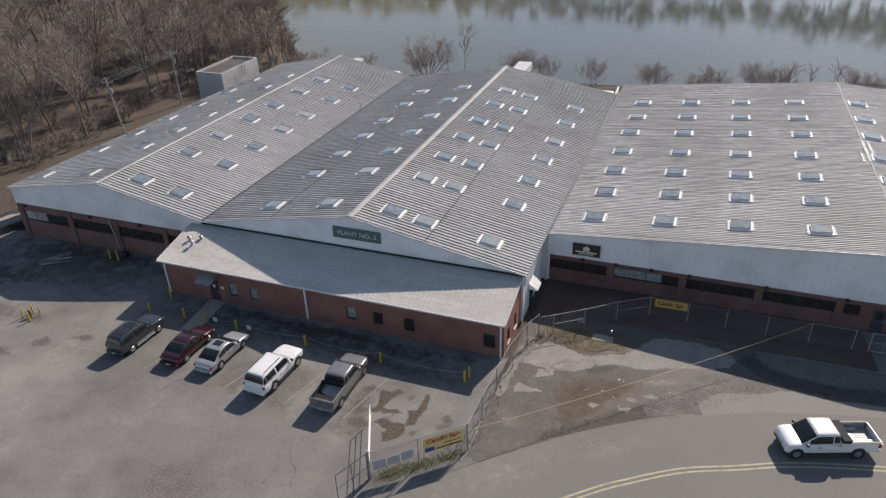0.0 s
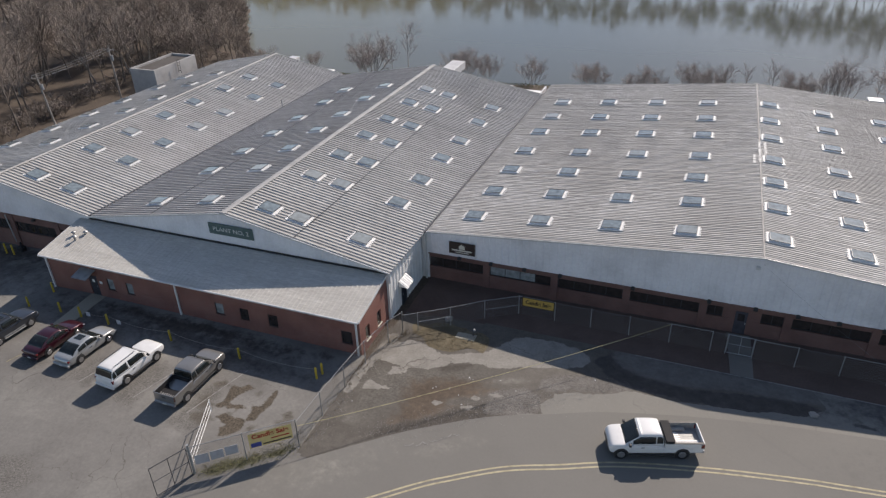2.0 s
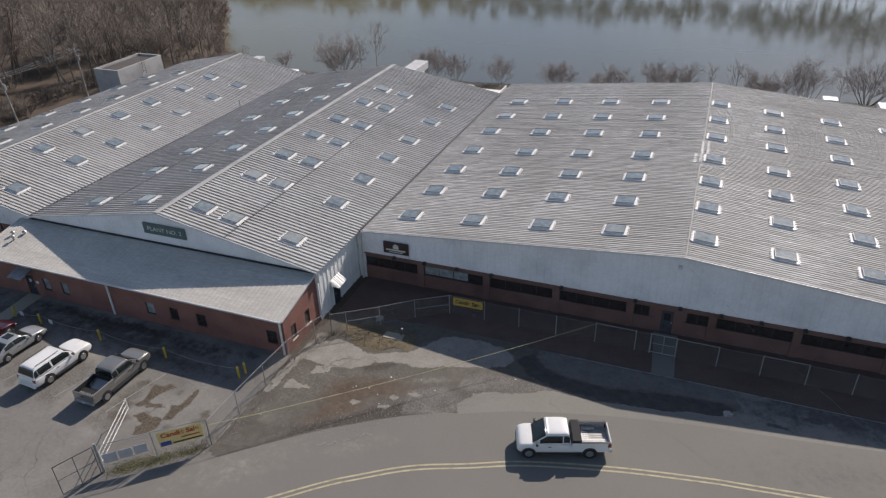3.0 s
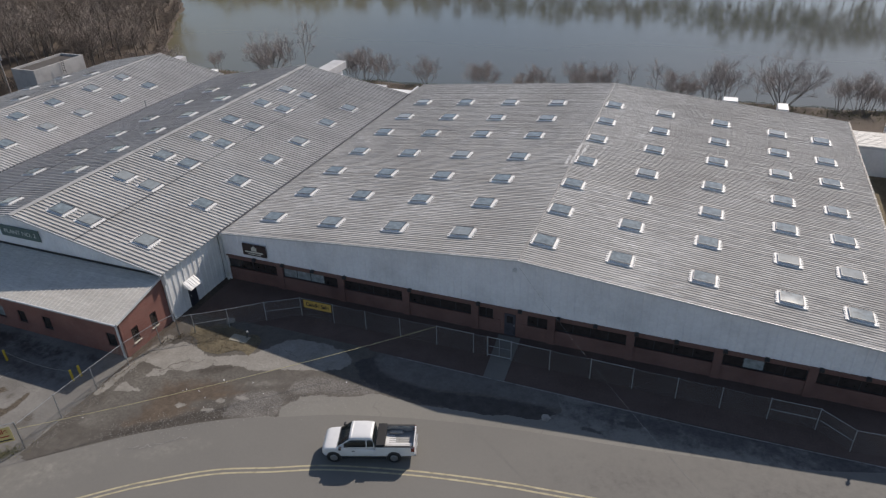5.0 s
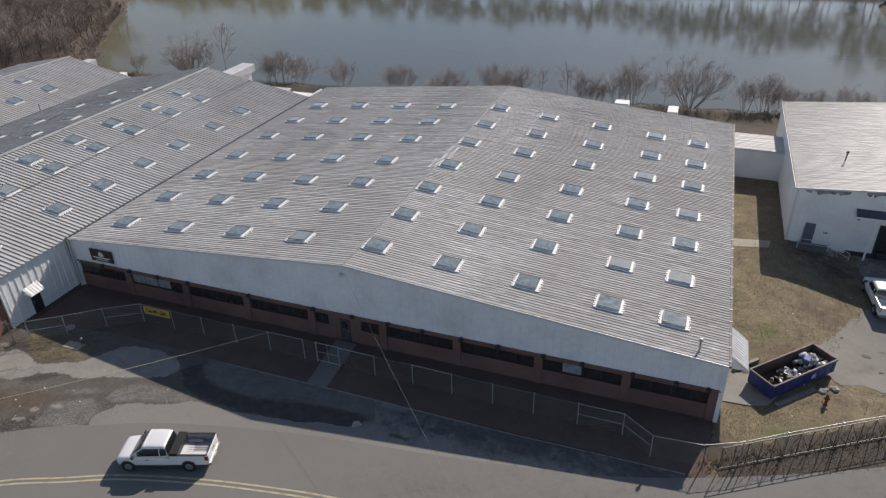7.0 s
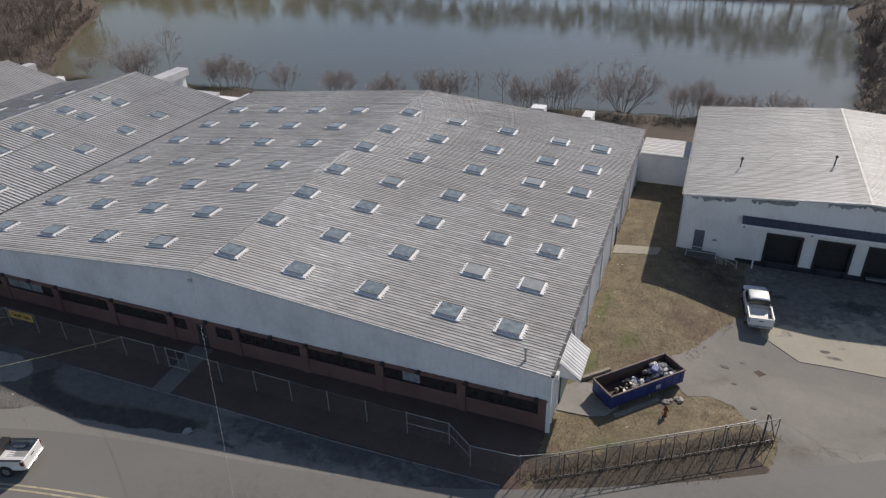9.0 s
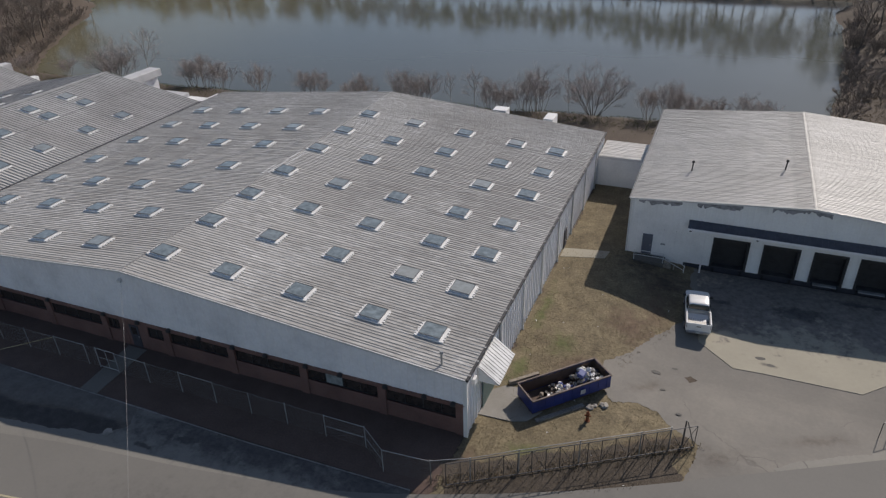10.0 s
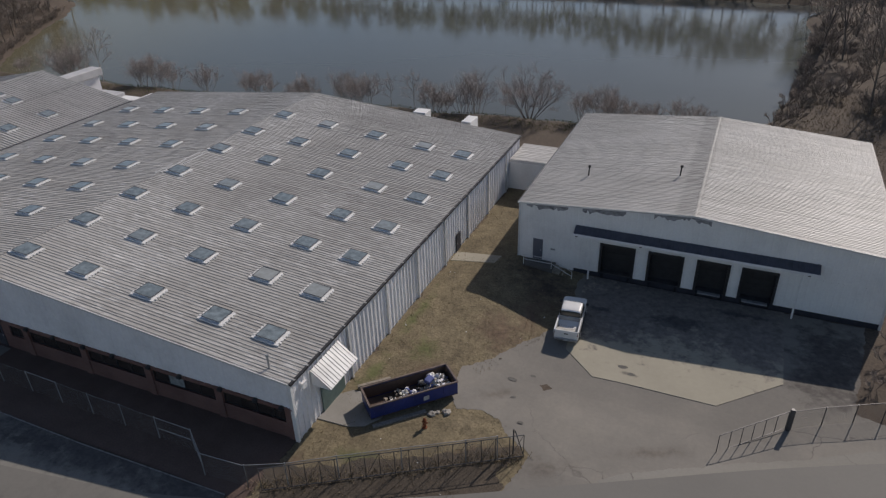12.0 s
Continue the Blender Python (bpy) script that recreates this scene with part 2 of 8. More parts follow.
M["roof_pale"] = roof_mat("roof_pale", (0.60, 0.585, 0.545), (0.53, 0.51, 0.475), (0.68, 0.67, 0.64), 0.8)
M["roof_bright"] = roof_mat("roof_bright", (0.50, 0.495, 0.48), (0.40, 0.39, 0.375), (0.66, 0.65, 0.64), 0.72, 0.5, 0.25, 3.7, 0.07)
def faded_bands(name, x0, x1, stops):
    """Sheet lengths that have weathered to different shades, from x0 to x1 across a roof."""
    nt = M[name].node_tree
    b = nt.nodes["Principled BSDF"]
    sep = nt.nodes.new("ShaderNodeSeparateXYZ")
    nt.links.new(nt.nodes.new("ShaderNodeNewGeometry").outputs["Position"], sep.inputs[0])
    r = nt.nodes.new("ShaderNodeMapRange")
    nt.links.new(sep.outputs["X"], r.inputs["Value"])
    r.inputs["From Min"].default_value, r.inputs["From Max"].default_value = x0, x1
    tone = ramp(nt, r.outputs[0], [(p, (v, v, v * 0.995)) for p, v in stops])
    nt.links.new(mixc(nt, 1.0, b.inputs["Base Color"].links[0].from_socket, tone, "MULTIPLY"), b.inputs["Base Color"])


faded_bands("roof_bright", 44.85, 74.75, ((0.0, 0.90), (0.30, 0.92), (0.315, 1.0), (0.43, 1.0), (0.445, 0.80), (0.492, 0.78), (0.505, 1.0), (0.80, 0.96), (1.0, 0.98)))
faded_bands("roof_worn", -15.0, 39.05, ((0.0, 0.97), (0.25, 0.95), (0.26, 1.02), (0.49, 0.98), (0.50, 1.0), (0.66, 1.05), (0.67, 0.97), (0.83, 0.95), (0.835, 0.91), (1.0, 0.93)))
M["siding"] = plain("siding", (0.845, 0.84, 0.855), 0.55, 0.0, 0.09, 0.35)
M["siding_white"] = plain("siding_white", (0.82, 0.82, 0.81), 0.55, 0.0, 0.07, 0.4)
M["trim"] = plain("trim", (0.68, 0.68, 0.67), 0.5, 0.1, 0.1, 0.8)
M["galv"] = plain("galv", (0.36, 0.37, 0.375), 0.5, 0.4, 0.15, 2.0)
M["galv_dark"] = plain("galv_dark", (0.10, 0.10, 0.105), 0.5, 0.4, 0.2, 2.0)
M["dark"] = plain("dark", (0.03, 0.03, 0.033), 0.6, 0.0, 0.2, 2.0)
M["door_dim"] = plain("door_dim", (0.065, 0.062, 0.075), 0.85, 0.0, 0.2, 2.0)
M["canopy_navy"] = plain("canopy_navy", (0.075, 0.08, 0.105), 0.5, 0.1, 0.2, 1.5)
M["navy"] = plain("navy", (0.035, 0.037, 0.05), 0.6, 0.0, 0.2, 1.0)
M["sealant"] = plain("sealant", (0.74, 0.74, 0.735), 0.6, 0.0, 0.08, 3.0)
M["peeled"] = plain("peeled", (0.30, 0.30, 0.32), 0.7, 0.0, 0.35, 3.0)
M["sealant_old"] = plain("sealant_old", (0.56, 0.56, 0.555), 0.65, 0.0, 0.15, 3.0)
M["link_roof"] = plain("link_roof", (0.56, 0.548, 0.525), 0.6, 0.0, 0.1, 0.6)
M["cap_dim"] = plain("cap_dim", (0.27, 0.266, 0.258), 0.7, 0.0, 0.2, 0.8)
M["cap_grey"] = plain("cap_grey", (0.38, 0.378, 0.372), 0.6, 0.1, 0.15, 0.8)
M["duct_grey"] = plain("duct_grey", (0.55, 0.55, 0.56), 0.6, 0.0, 0.12, 0.5)
M["curb"] = plain("curb", (0.72, 0.725, 0.73), 0.5, 0.0, 0.1, 1.0)
M["pane"] = glass_mat("pane", (0.185, 0.225, 0.245), 0.09, 0.45)
M["pane"].node_tree.nodes["Principled BSDF"].inputs["Coat Weight"].default_value = 0.0
M["window"] = glass_mat("window", (0.042, 0.034, 0.032), 0.08)
M["infill"] = plain("infill", (0.12, 0.13, 0.16), 0.6, 0, 0.1, 1.0)
M["infill_pale"] = plain("infill_pale", (0.42, 0.41, 0.40), 0.8, 0, 0.12, 0.6)
M["trim_dim"] = plain("trim_dim", (0.66, 0.67, 0.64), 0.6, 0, 0.1, 2.0)
M["straw"] = plain("straw", (0.21, 0.165, 0.10), 0.9, 0, 0.25, 0.7)
M["weed_pale"] = plain("weed_pale", (0.24, 0.23, 0.11), 0.9, 0, 0.3, 1.2)
M["line_wire"] = plain("line_wire", (0.30, 0.30, 0.30), 0.6, 0.2, 0.1, 4.0)
M["weed_green"] = plain("weed_green", (0.13, 0.14, 0.05), 0.9, 0, 0.3, 1.2)
M["stone_pale"] = plain("stone_pale", (0.36, 0.345, 0.32), 0.9, 0, 0.3, 6.0)
M["window_pale"] = glass_mat("window_pale", (0.30, 0.325, 0.33), 0.12)
M["drift"] = ground_mat("drift", [(0.3, (0.042, 0.032, 0.023)), (0.7, (0.10, 0.078, 0.056))], 2.2, 9, [(0.35, (0.03, 0.023, 0.017)), (0.65, (0.16, 0.13, 0.10))], 0.45, 0.95, 1.0)
M["asphalt_lot"] = ground_mat("asphalt_lot", [(0.34, (0.142, 0.135, 0.124)), (0.45, (0.18, 0.172, 0.16)), (0.53, (0.20, 0.192, 0.178)), (0.64, (0.25, 0.242, 0.222))], 0.17, 26, None, 0.12, 0.92, 0.25, (0.3, 0.005, (0.10, 0.09, 0.08)), 0.12, 0.24,
    (((0.10, 0.095, 0.055), ((-18.6, 25.3, 2.6, 0.7, 42), (-16.4, 27.2, 1.2, 0.5, 42)), 0.6),
     ((0.12, 0.115, 0.108), ((-52.8, 28.4, 1.4, 0.7, 10), (-49.7, 30.0, 1.2, 0.6, 20), (-55, 26.3, 1.6, 0.7, -10), (-30.2, 29.5, 0.9, 2.6, 5), (-34, 29.8, 0.7, 2.2, 5), (-62, 30.5, 5, 1.6, 15), (-57, 31, 2, 1, 0)), 0.6),
     # shade before office and end hall painted in, then darker ground near the walls
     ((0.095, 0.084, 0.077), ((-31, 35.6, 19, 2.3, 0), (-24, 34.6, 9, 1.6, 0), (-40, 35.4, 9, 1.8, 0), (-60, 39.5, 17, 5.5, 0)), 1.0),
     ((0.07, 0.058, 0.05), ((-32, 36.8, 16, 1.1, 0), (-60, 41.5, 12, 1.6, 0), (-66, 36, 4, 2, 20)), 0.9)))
M["asphalt_old"] = ground_mat("asphalt_old", [(0.3, (0.072, 0.062, 0.05)), (0.5, (0.094, 0.083, 0.069)), (0.72, (0.135, 0.122, 0.104))], 0.5, 14, [(0.3, (0.055, 0.046, 0.038)), (0.7, (0.17, 0.155, 0.135))], 0.35, 0.7, 0.7, (0.45, 0.012, (0.06, 0.05, 0.042)), 0.2, 0.14,
    (((0.125, 0.088, 0.058), ((-9.0, 33.6, 3.4, 0.9, 38), (-6.5, 36.8, 3.0, 0.7, 25), (-11.0, 36.3, 2.2, 0.8, 20)), 1.0),
     ((0.17, 0.158, 0.138), ((-12.4, 34.0, 1.6, 1.0, 40), (-13.2, 32.0, 1.4, 1.2, 40), (-4, 38.9, 2.4, 0.5, 25)), 1.0),
     ((0.055, 0.05, 0.046), ((3.0, 43.2, 1.2, 0.9, 0), (9.0, 41.7, 6, 0.7, 5), (14.5, 42.3, 2.2, 0.7, 5)), 0.6)))
M["road"] = ground_mat("road", [(0.3, (0.168, 0.161, 0.146)), (0.7, (0.192, 0.184, 0.167))], 0.1, 30, None, 0.1, 0.85, 0.2, None, 0.03, 0.06,
    (((0.135, 0.129, 0.12), ((32, 41, 14, 4.5, 15), (48, 46, 12, 4, 28), (23, 38.6, 9, 3.5, 10)), 2.0),
     ((0.25, 0.24, 0.213), ((-13, 26.8, 7, 2.2, 42), (-6.2, 31.3, 4, 1.0, 35), (-20, 18, 6, 3, 45)), 2.0),
     ((0.075, 0.07, 0.066), ((19.5, 42.2, 0.7, 0.25, 0), (17.8, 34.8, 0.4, 0.12, 0)), 0.5),))
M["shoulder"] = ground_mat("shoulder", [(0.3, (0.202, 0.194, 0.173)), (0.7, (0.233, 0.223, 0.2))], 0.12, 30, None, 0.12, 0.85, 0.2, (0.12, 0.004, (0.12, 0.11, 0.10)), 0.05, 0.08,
    # shade of the wide hall painted along the shoulder, then small dark marks
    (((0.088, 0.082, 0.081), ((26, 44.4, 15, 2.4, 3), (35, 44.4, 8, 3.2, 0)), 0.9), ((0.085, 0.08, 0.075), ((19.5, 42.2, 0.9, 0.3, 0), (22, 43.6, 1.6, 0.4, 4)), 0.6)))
M["yard"] = ground_mat("yard", [(0.35, (0.172, 0.162, 0.146)), (0.5, (0.195, 0.183, 0.163)), (0.62, (0.228, 0.212, 0.186))], 0.16, 25, None, 0.1, 0.88, 0.2, (0.09, 0.003, (0.12, 0.11, 0.10)), 0.06, 0.12,
    # warehouse shade painted into the asphalt beside the slab, then brownish patches
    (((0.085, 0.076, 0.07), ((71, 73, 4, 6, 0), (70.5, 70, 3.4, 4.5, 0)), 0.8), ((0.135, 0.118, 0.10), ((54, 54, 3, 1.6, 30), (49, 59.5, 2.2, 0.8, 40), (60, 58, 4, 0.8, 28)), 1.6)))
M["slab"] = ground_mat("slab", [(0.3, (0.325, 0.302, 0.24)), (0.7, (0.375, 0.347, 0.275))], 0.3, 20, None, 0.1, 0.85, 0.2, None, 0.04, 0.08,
    # warehouse shade painted over the dock side of the concrete, then dark stains
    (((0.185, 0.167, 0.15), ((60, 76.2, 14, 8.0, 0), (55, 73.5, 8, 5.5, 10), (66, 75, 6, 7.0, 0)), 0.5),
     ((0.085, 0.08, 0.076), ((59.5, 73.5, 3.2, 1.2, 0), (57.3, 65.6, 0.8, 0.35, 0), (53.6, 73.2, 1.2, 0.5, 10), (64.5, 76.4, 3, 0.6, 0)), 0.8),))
M["wet_felt"] = ground_mat("wet_felt", [(0.3, (0.07, 0.062, 0.056)), (0.7, (0.10, 0.09, 0.082))], 0.5, 6, None, 0.2, 0.85, 0.2)
M["oil"] = ground_mat("oil", [(0.3, (0.09, 0.086, 0.08)), (0.7, (0.135, 0.13, 0.12))], 0.9, 12, None, 0.3, 0.85, 0.2)
M["paving_pale"] = ground_mat("paving_pale", [(0.3, (0.255, 0.242, 0.218)), (0.7, (0.295, 0.28, 0.255))], 0.6, 14, None, 0.15, 0.9, 0.4, cracks=(0.33, 0.016, (0.07, 0.055, 0.045)))
M["gravel"] = ground_mat("gravel", [(0.35, (0.14, 0.125, 0.11)), (0.5, (0.20, 0.185, 0.165)), (0.7, (0.27, 0.255, 0.235))], 0.9, 9, [(0.35, (0.07, 0.06, 0.055)), (0.65, (0.42, 0.40, 0.37))], 0.5, 0.95, 0.9)
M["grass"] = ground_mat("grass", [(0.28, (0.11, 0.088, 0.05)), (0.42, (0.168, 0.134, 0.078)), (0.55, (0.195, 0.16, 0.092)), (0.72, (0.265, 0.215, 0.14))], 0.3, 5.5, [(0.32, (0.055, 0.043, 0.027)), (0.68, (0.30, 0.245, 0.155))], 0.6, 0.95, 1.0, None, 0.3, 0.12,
    # dark soil near the side door, deepened to carry the warehouse's shade
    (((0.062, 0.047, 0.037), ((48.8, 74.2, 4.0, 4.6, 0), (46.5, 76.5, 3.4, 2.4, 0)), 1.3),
     ((0.14, 0.098, 0.066), ((47.0, 66.5, 2.6, 3.5, 25), (44, 60, 2.6, 1.4, 20), (48.6, 70, 2, 4, 10), (47, 49.4, 6, 1.0, 30), (50, 53.6, 3, 0.9, 30), (39.6, 48, 1, 2, 0)), 1.0),
     ((0.12, 0.13, 0.05), ((40.2, 58, 0.9, 3, 0), (40.0, 66, 0.8, 5, 0), (42.5, 62, 1.5, 2.2, 20), (43, 50.6, 2, 0.8, 20)), 1.2)))
M["weed_soil"] = ground_mat("weed_soil", [(0.3, (0.085, 0.068, 0.042)), (0.7, (0.185, 0.155, 0.095))], 0.8, 6, [(0.3, (0.05, 0.04, 0.026)), (0.7, (0.25, 0.21, 0.14))], 0.5, 0.95, 1.0, None, 0.3)
M["litter"] = ground_mat("litter", [(0.3, (0.038, 0.027, 0.02)), (0.5, (0.064, 0.047, 0.034)), (0.72, (0.10, 0.076, 0.053))], 0.22, 5, [(0.3, (0.04, 0.028, 0.021)), (0.7, (0.176, 0.14, 0.108))], 0.5, 0.95, 1.0)
M["wood"] = plain("wood", (0.30, 0.26, 0.21), 0.8, 0, 0.25, 4.0)
M["pole_wood"] = plain("pole_wood", (0.40, 0.37, 0.335), 0.85, 0, 0.2, 3.0)
M["bark"] = plain("bark", (0.165, 0.142, 0.124), 0.9, 0, 0.25, 3.0)
M["bark_pale"] = plain("bark_pale", (0.34, 0.31, 0.275), 0.9, 0, 0.25, 3.0)
M["twig"] = plain("twig", (0.282, 0.237, 0.205), 0.9, 0, 0.3, 0.25)
M["twig_pale"] = plain("twig_pale", (0.325, 0.28, 0.258), 0.9, 0, 0.2, 0.5)
M["twig_olive"] = plain("twig_olive", (0.20, 0.19, 0.06), 0.9, 0, 0.3, 0.25)
M["yellow"] = plain("yellow", (0.55, 0.41, 0.05), 0.5, 0, 0.12, 3.0)
M["yellow_line"] = plain("yellow_line", (0.47, 0.415, 0.275), 0.8, 0, 0.2, 2.0)
M["old_line"] = plain("old_line", (0.29, 0.26, 0.17), 0.85, 0, 0.25, 3.0)
M["white_line"] = plain("white_line", (0.27, 0.262, 0.25), 0.85, 0, 0.25, 3.0)
M["white_paint"] = plain("white_paint", (0.78, 0.78, 0.77), 0.5, 0, 0.08, 2.0)
M["rope"] = plain("rope", (0.62, 0.55, 0.30), 0.8, 0, 0.1, 5.0)
M["fabric"] = mesh_mat("fabric", (0.30, 0.30, 0.30), 0.085, 0.004)
M["soil_dark"] = ground_mat("soil_dark", [(0.3, (0.08, 0.053, 0.043)), (0.7, (0.145, 0.10, 0.083))], 0.4, 9, None, 0.4, 0.95, 0.8)
M["sign_green"] = plain("sign_green", (0.10, 0.15, 0.14), 0.6, 0, 0.1, 2.0)
M["sign_brown"] = plain("sign_brown", (0.05, 0.03, 0.025), 0.6, 0, 0.1, 2.0)
M["cream"] = plain("cream", (0.75, 0.72, 0.62), 0.6, 0, 0.06, 2.0)
M["banner_yellow"] = plain("banner_yellow", (0.55, 0.36, 0.09), 0.55, 0, 0.08, 1.5)
M["banner_pale"] = plain("banner_pale", (0.74, 0.58, 0.25), 0.55, 0, 0.08, 1.5)
M["banner_red"] = plain("banner_red", (0.45, 0.04, 0.02), 0.55, 0, 0.05, 2.0)
M["banner_black"] = plain("banner_black", (0.04, 0.025, 0.02), 0.55, 0, 0.05, 2.0)
M["banner_blue"] = plain("banner_blue", (0.06, 0.08, 0.3), 0.5, 0, 0.1, 2.0)
M["rope_grey"] = plain("rope_grey", (0.3, 0.28, 0.235), 0.7, 0, 0.15, 2.0)
M["board_blue"] = plain("board_blue", (0.44, 0.44, 0.46), 0.5, 0, 0.1, 2.0)
M["dumpster_blue"] = plain("dumpster_blue", (0.028, 0.046, 0.20), 0.45, 0.1, 0.2, 0.8)
M["dumpster_in"] = plain("dumpster_in", (0.115, 0.078, 0.06), 0.8, 0.1, 0.25, 1.0)
M["rim_brown"] = plain("rim_brown", (0.17, 0.13, 0.115), 0.7, 0.1, 0.25, 2.0)
M["rust"] = plain("rust", (0.22, 0.07, 0.03), 0.85, 0, 0.2, 4.0)
M["rubble"] = plain("rubble", (0.33, 0.31, 0.28), 0.85, 0, 0.2, 3.0)
M["bag_blue"] = plain("bag_blue", (0.10, 0.13, 0.32), 0.5, 0, 0.2, 3.0)
M["tyre"] = plain("tyre", (0.022, 0.022, 0.024), 0.85, 0, 0.15, 6.0)
M["rim"] = plain("rim", (0.45, 0.45, 0.46), 0.3, 0.8, 0.15, 6.0)
M["car_glass"] = glass_mat("car_glass", (0.016, 0.02, 0.02), 0.05)
M["car_glass"].node_tree.nodes["Principled BSDF"].inputs["Coat Weight"].default_value = 0.0
M["red_lens"] = plain("red_lens", (0.16, 0.012, 0.012), 0.25, 0, 0.08, 5.0, coat=0.5)
M["clear_lens"] = plain("clear_lens", (0.42, 0.43, 0.44), 0.2, 0.3, 0.08, 5.0, coat=0.5)
M["plate"] = plain("plate", (0.6, 0.61, 0.6), 0.4, 0, 0.05, 8.0)
M["black_plastic"] = plain("black_plastic", (0.03, 0.03, 0.032), 0.55, 0, 0.1, 5.0)
M["bed_liner"] = plain("bed_liner", (0.02, 0.02, 0.022), 0.95, 0, 0.2, 3.0)
M["bed_steel"] = plain("bed_steel", (0.40, 0.395, 0.38), 0.55, 0.2, 0.15, 3.0)
for key, col, metal in (("car_white", (0.78, 0.78, 0.77), 0.0), ("car_silver", (0.27, 0.262, 0.25), 0.5), ("car_grey", (0.45, 0.46, 0.46), 0.5),
                        ("car_red", (0.045, 0.004, 0.011), 0.3), ("car_slate", (0.045, 0.052, 0.066), 0.4)):
    M[key] = plain(key, col, 0.3, metal, 0.05, 1.2, coat=0.9)

# river water: murky body under a slightly rippled mirror
wm, wt, wb, wpos = base("river", 0.10)
body = ramp(wt, noise_tex(wt, wpos, 0.02, 4), [(0.3, (0.085, 0.092, 0.083)), (0.7, (0.105, 0.112, 0.10))])
wsep = wt.nodes.new("ShaderNodeSeparateXYZ")
wt.links.new(wpos, wsep.inputs[0])
brown_fade = wt.nodes.new("ShaderNodeMapRange")
brown_fade.interpolation_type = "SMOOTHSTEP"
wt.links.new(wsep.outputs["X"], brown_fade.inputs["Value"])
for key, v in (("From Min", -95.0), ("From Max", -25.0), ("To Min", 1.0), ("To Max", 0.0)):
    brown_fade.inputs[key].default_value = v
body = mixc(wt, brown_fade.outputs[0], body, (0.15, 0.138, 0.088))  # body turns olive-brown towards the left
wt.links.new(body, wb.inputs["Base Color"])
wb.inputs["IOR"].default_value = 1.33
wb.inputs["Specular IOR Level"].default_value = 0.4
rip = noise_tex(wt, wpos, 1.0, 4, 0.5, (0.5, 0.9, 1.0))
bump(wt, wb, rip, 0.09, 0.05)
M["river"] = wm


# ---- building blocks ----
def mesh_of(name, bm, material, smooth=False):
    me = bpy.data.meshes.new(name)
    if smooth:
        for f in bm.faces:
            f.smooth = True
    bm.to_mesh(me)
    bm.free()
    if material is not None:
        me.materials.append(material)
    return me


def part(name, bm, material, parent=None, label="", smooth=False, kind=""):
    ob = new(name, mesh_of(name, bm, material, smooth))
    ob.parent = parent
    if label or kind:
        tagged(ob, label, kind=kind)
    return ob


def thing(name, label, category, group="", at=(0, 0, 0), rz=0.0):
    ob = new(name)
    ob.matrix_world = pose(*at, 0, 0, rz)
    ob.empty_display_size = 0.3
    return tagged(ob, label, category, group)


def B(bm, x0, x1, y0, y1, z0, z1, m=None):
    c = [Vector((x, y, z)) for x in (x0, x1) for y in (y0, y1) for z in (z0, z1)]
    if m is not None:
        c = [m @ v for v in c]
    v = [bm.verts.new(p) for p in c]
    for q in ((0, 1, 3, 2), (4, 6, 7, 5), (0, 4, 5, 1), (2, 3, 7, 6), (0, 2, 6, 4), (1, 5, 7, 3)):
        bm.faces.new([v[i] for i in q])


def box(x0, x1, y0, y1, z0, z1, bevel=0.0, m=None):
    bm = bmesh.new()
    B(bm, x0, x1, y0, y1, z0, z1, m)
    if bevel:
        bmesh.ops.bevel(bm, geom=bm.edges[:], offset=bevel, segments=1, affect="EDGES")
    return bm


def T(bm, p, q, r0, r1=None, n=6, caps=True):
    """A tapered tube from p to q."""
    p, q = Vector(p), Vector(q)
    r1 = r0 if r1 is None else r1
    d = (q - p)
    if d.length < 1e-6:
        return
    turn = d.to_track_quat("Z", "Y")
    rings = []
    for c, r in ((p, r0), (q, r1)):
        rings.append([bm.verts.new(c + turn @ Vector((r * math.cos(6.28319 * i / n), r * math.sin(6.28319 * i / n), 0))) for i in range(n)])
    for i in range(n):
        bm.faces.new((rings[0][i], rings[0][(i + 1) % n], rings[1][(i + 1) % n], rings[1][i]))
    if caps:
        bm.faces.new(rings[0][::-1])
        bm.faces.new(rings[1])


def tube(p, q, r0, r1=None, n=8):
    bm = bmesh.new()
    T(bm, p, q, r0, r1, n)
    return bm


def cable(pts, r, n=4):
    """One unbroken round cable through the points."""
    bm = bmesh.new()
    pts = [Vector(p) for p in pts]
    rings = []
    for i, p in enumerate(pts):
        turn = (pts[min(len(pts) - 1, i + 1)] - pts[max(0, i - 1)]).to_track_quat("Z", "Y")
        rings.append([bm.verts.new(p + turn @ Vector((r * math.cos(6.28319 * k / n), r * math.sin(6.28319 * k / n), 0))) for k in range(n)])
    for a, b in zip(rings, rings[1:]):
        for k in range(n):
            bm.faces.new((a[k], a[(k + 1) % n], b[(k + 1) % n], b[k]))
    bm.faces.new(rings[0][::-1])
    bm.faces.new(rings[-1])
    return bm


def sag(p, q, drop, steps=14):
    p, q = Vector(p), Vector(q)
    return [p.lerp(q, i / steps) - Vector((0, 0, drop * 4 * (i / steps) * (1 - i / steps))) for i in range(steps + 1)]


# ---- lie of the land ----
WATER_Z = -2.2
RIVER = [(-76, 115), (-50, 113.6), (0, 117), (46, 121), (58, 124), (66, 131), (68, 148), (70, 163), (72, 187), (72, 212), (78, 226),
         (20, 229), (-60, 226), (-150, 222), (-420, 230), (-420, 190), (-150, 186), (-125, 178), (-112, 163), (-104, 150), (-90, 131)]


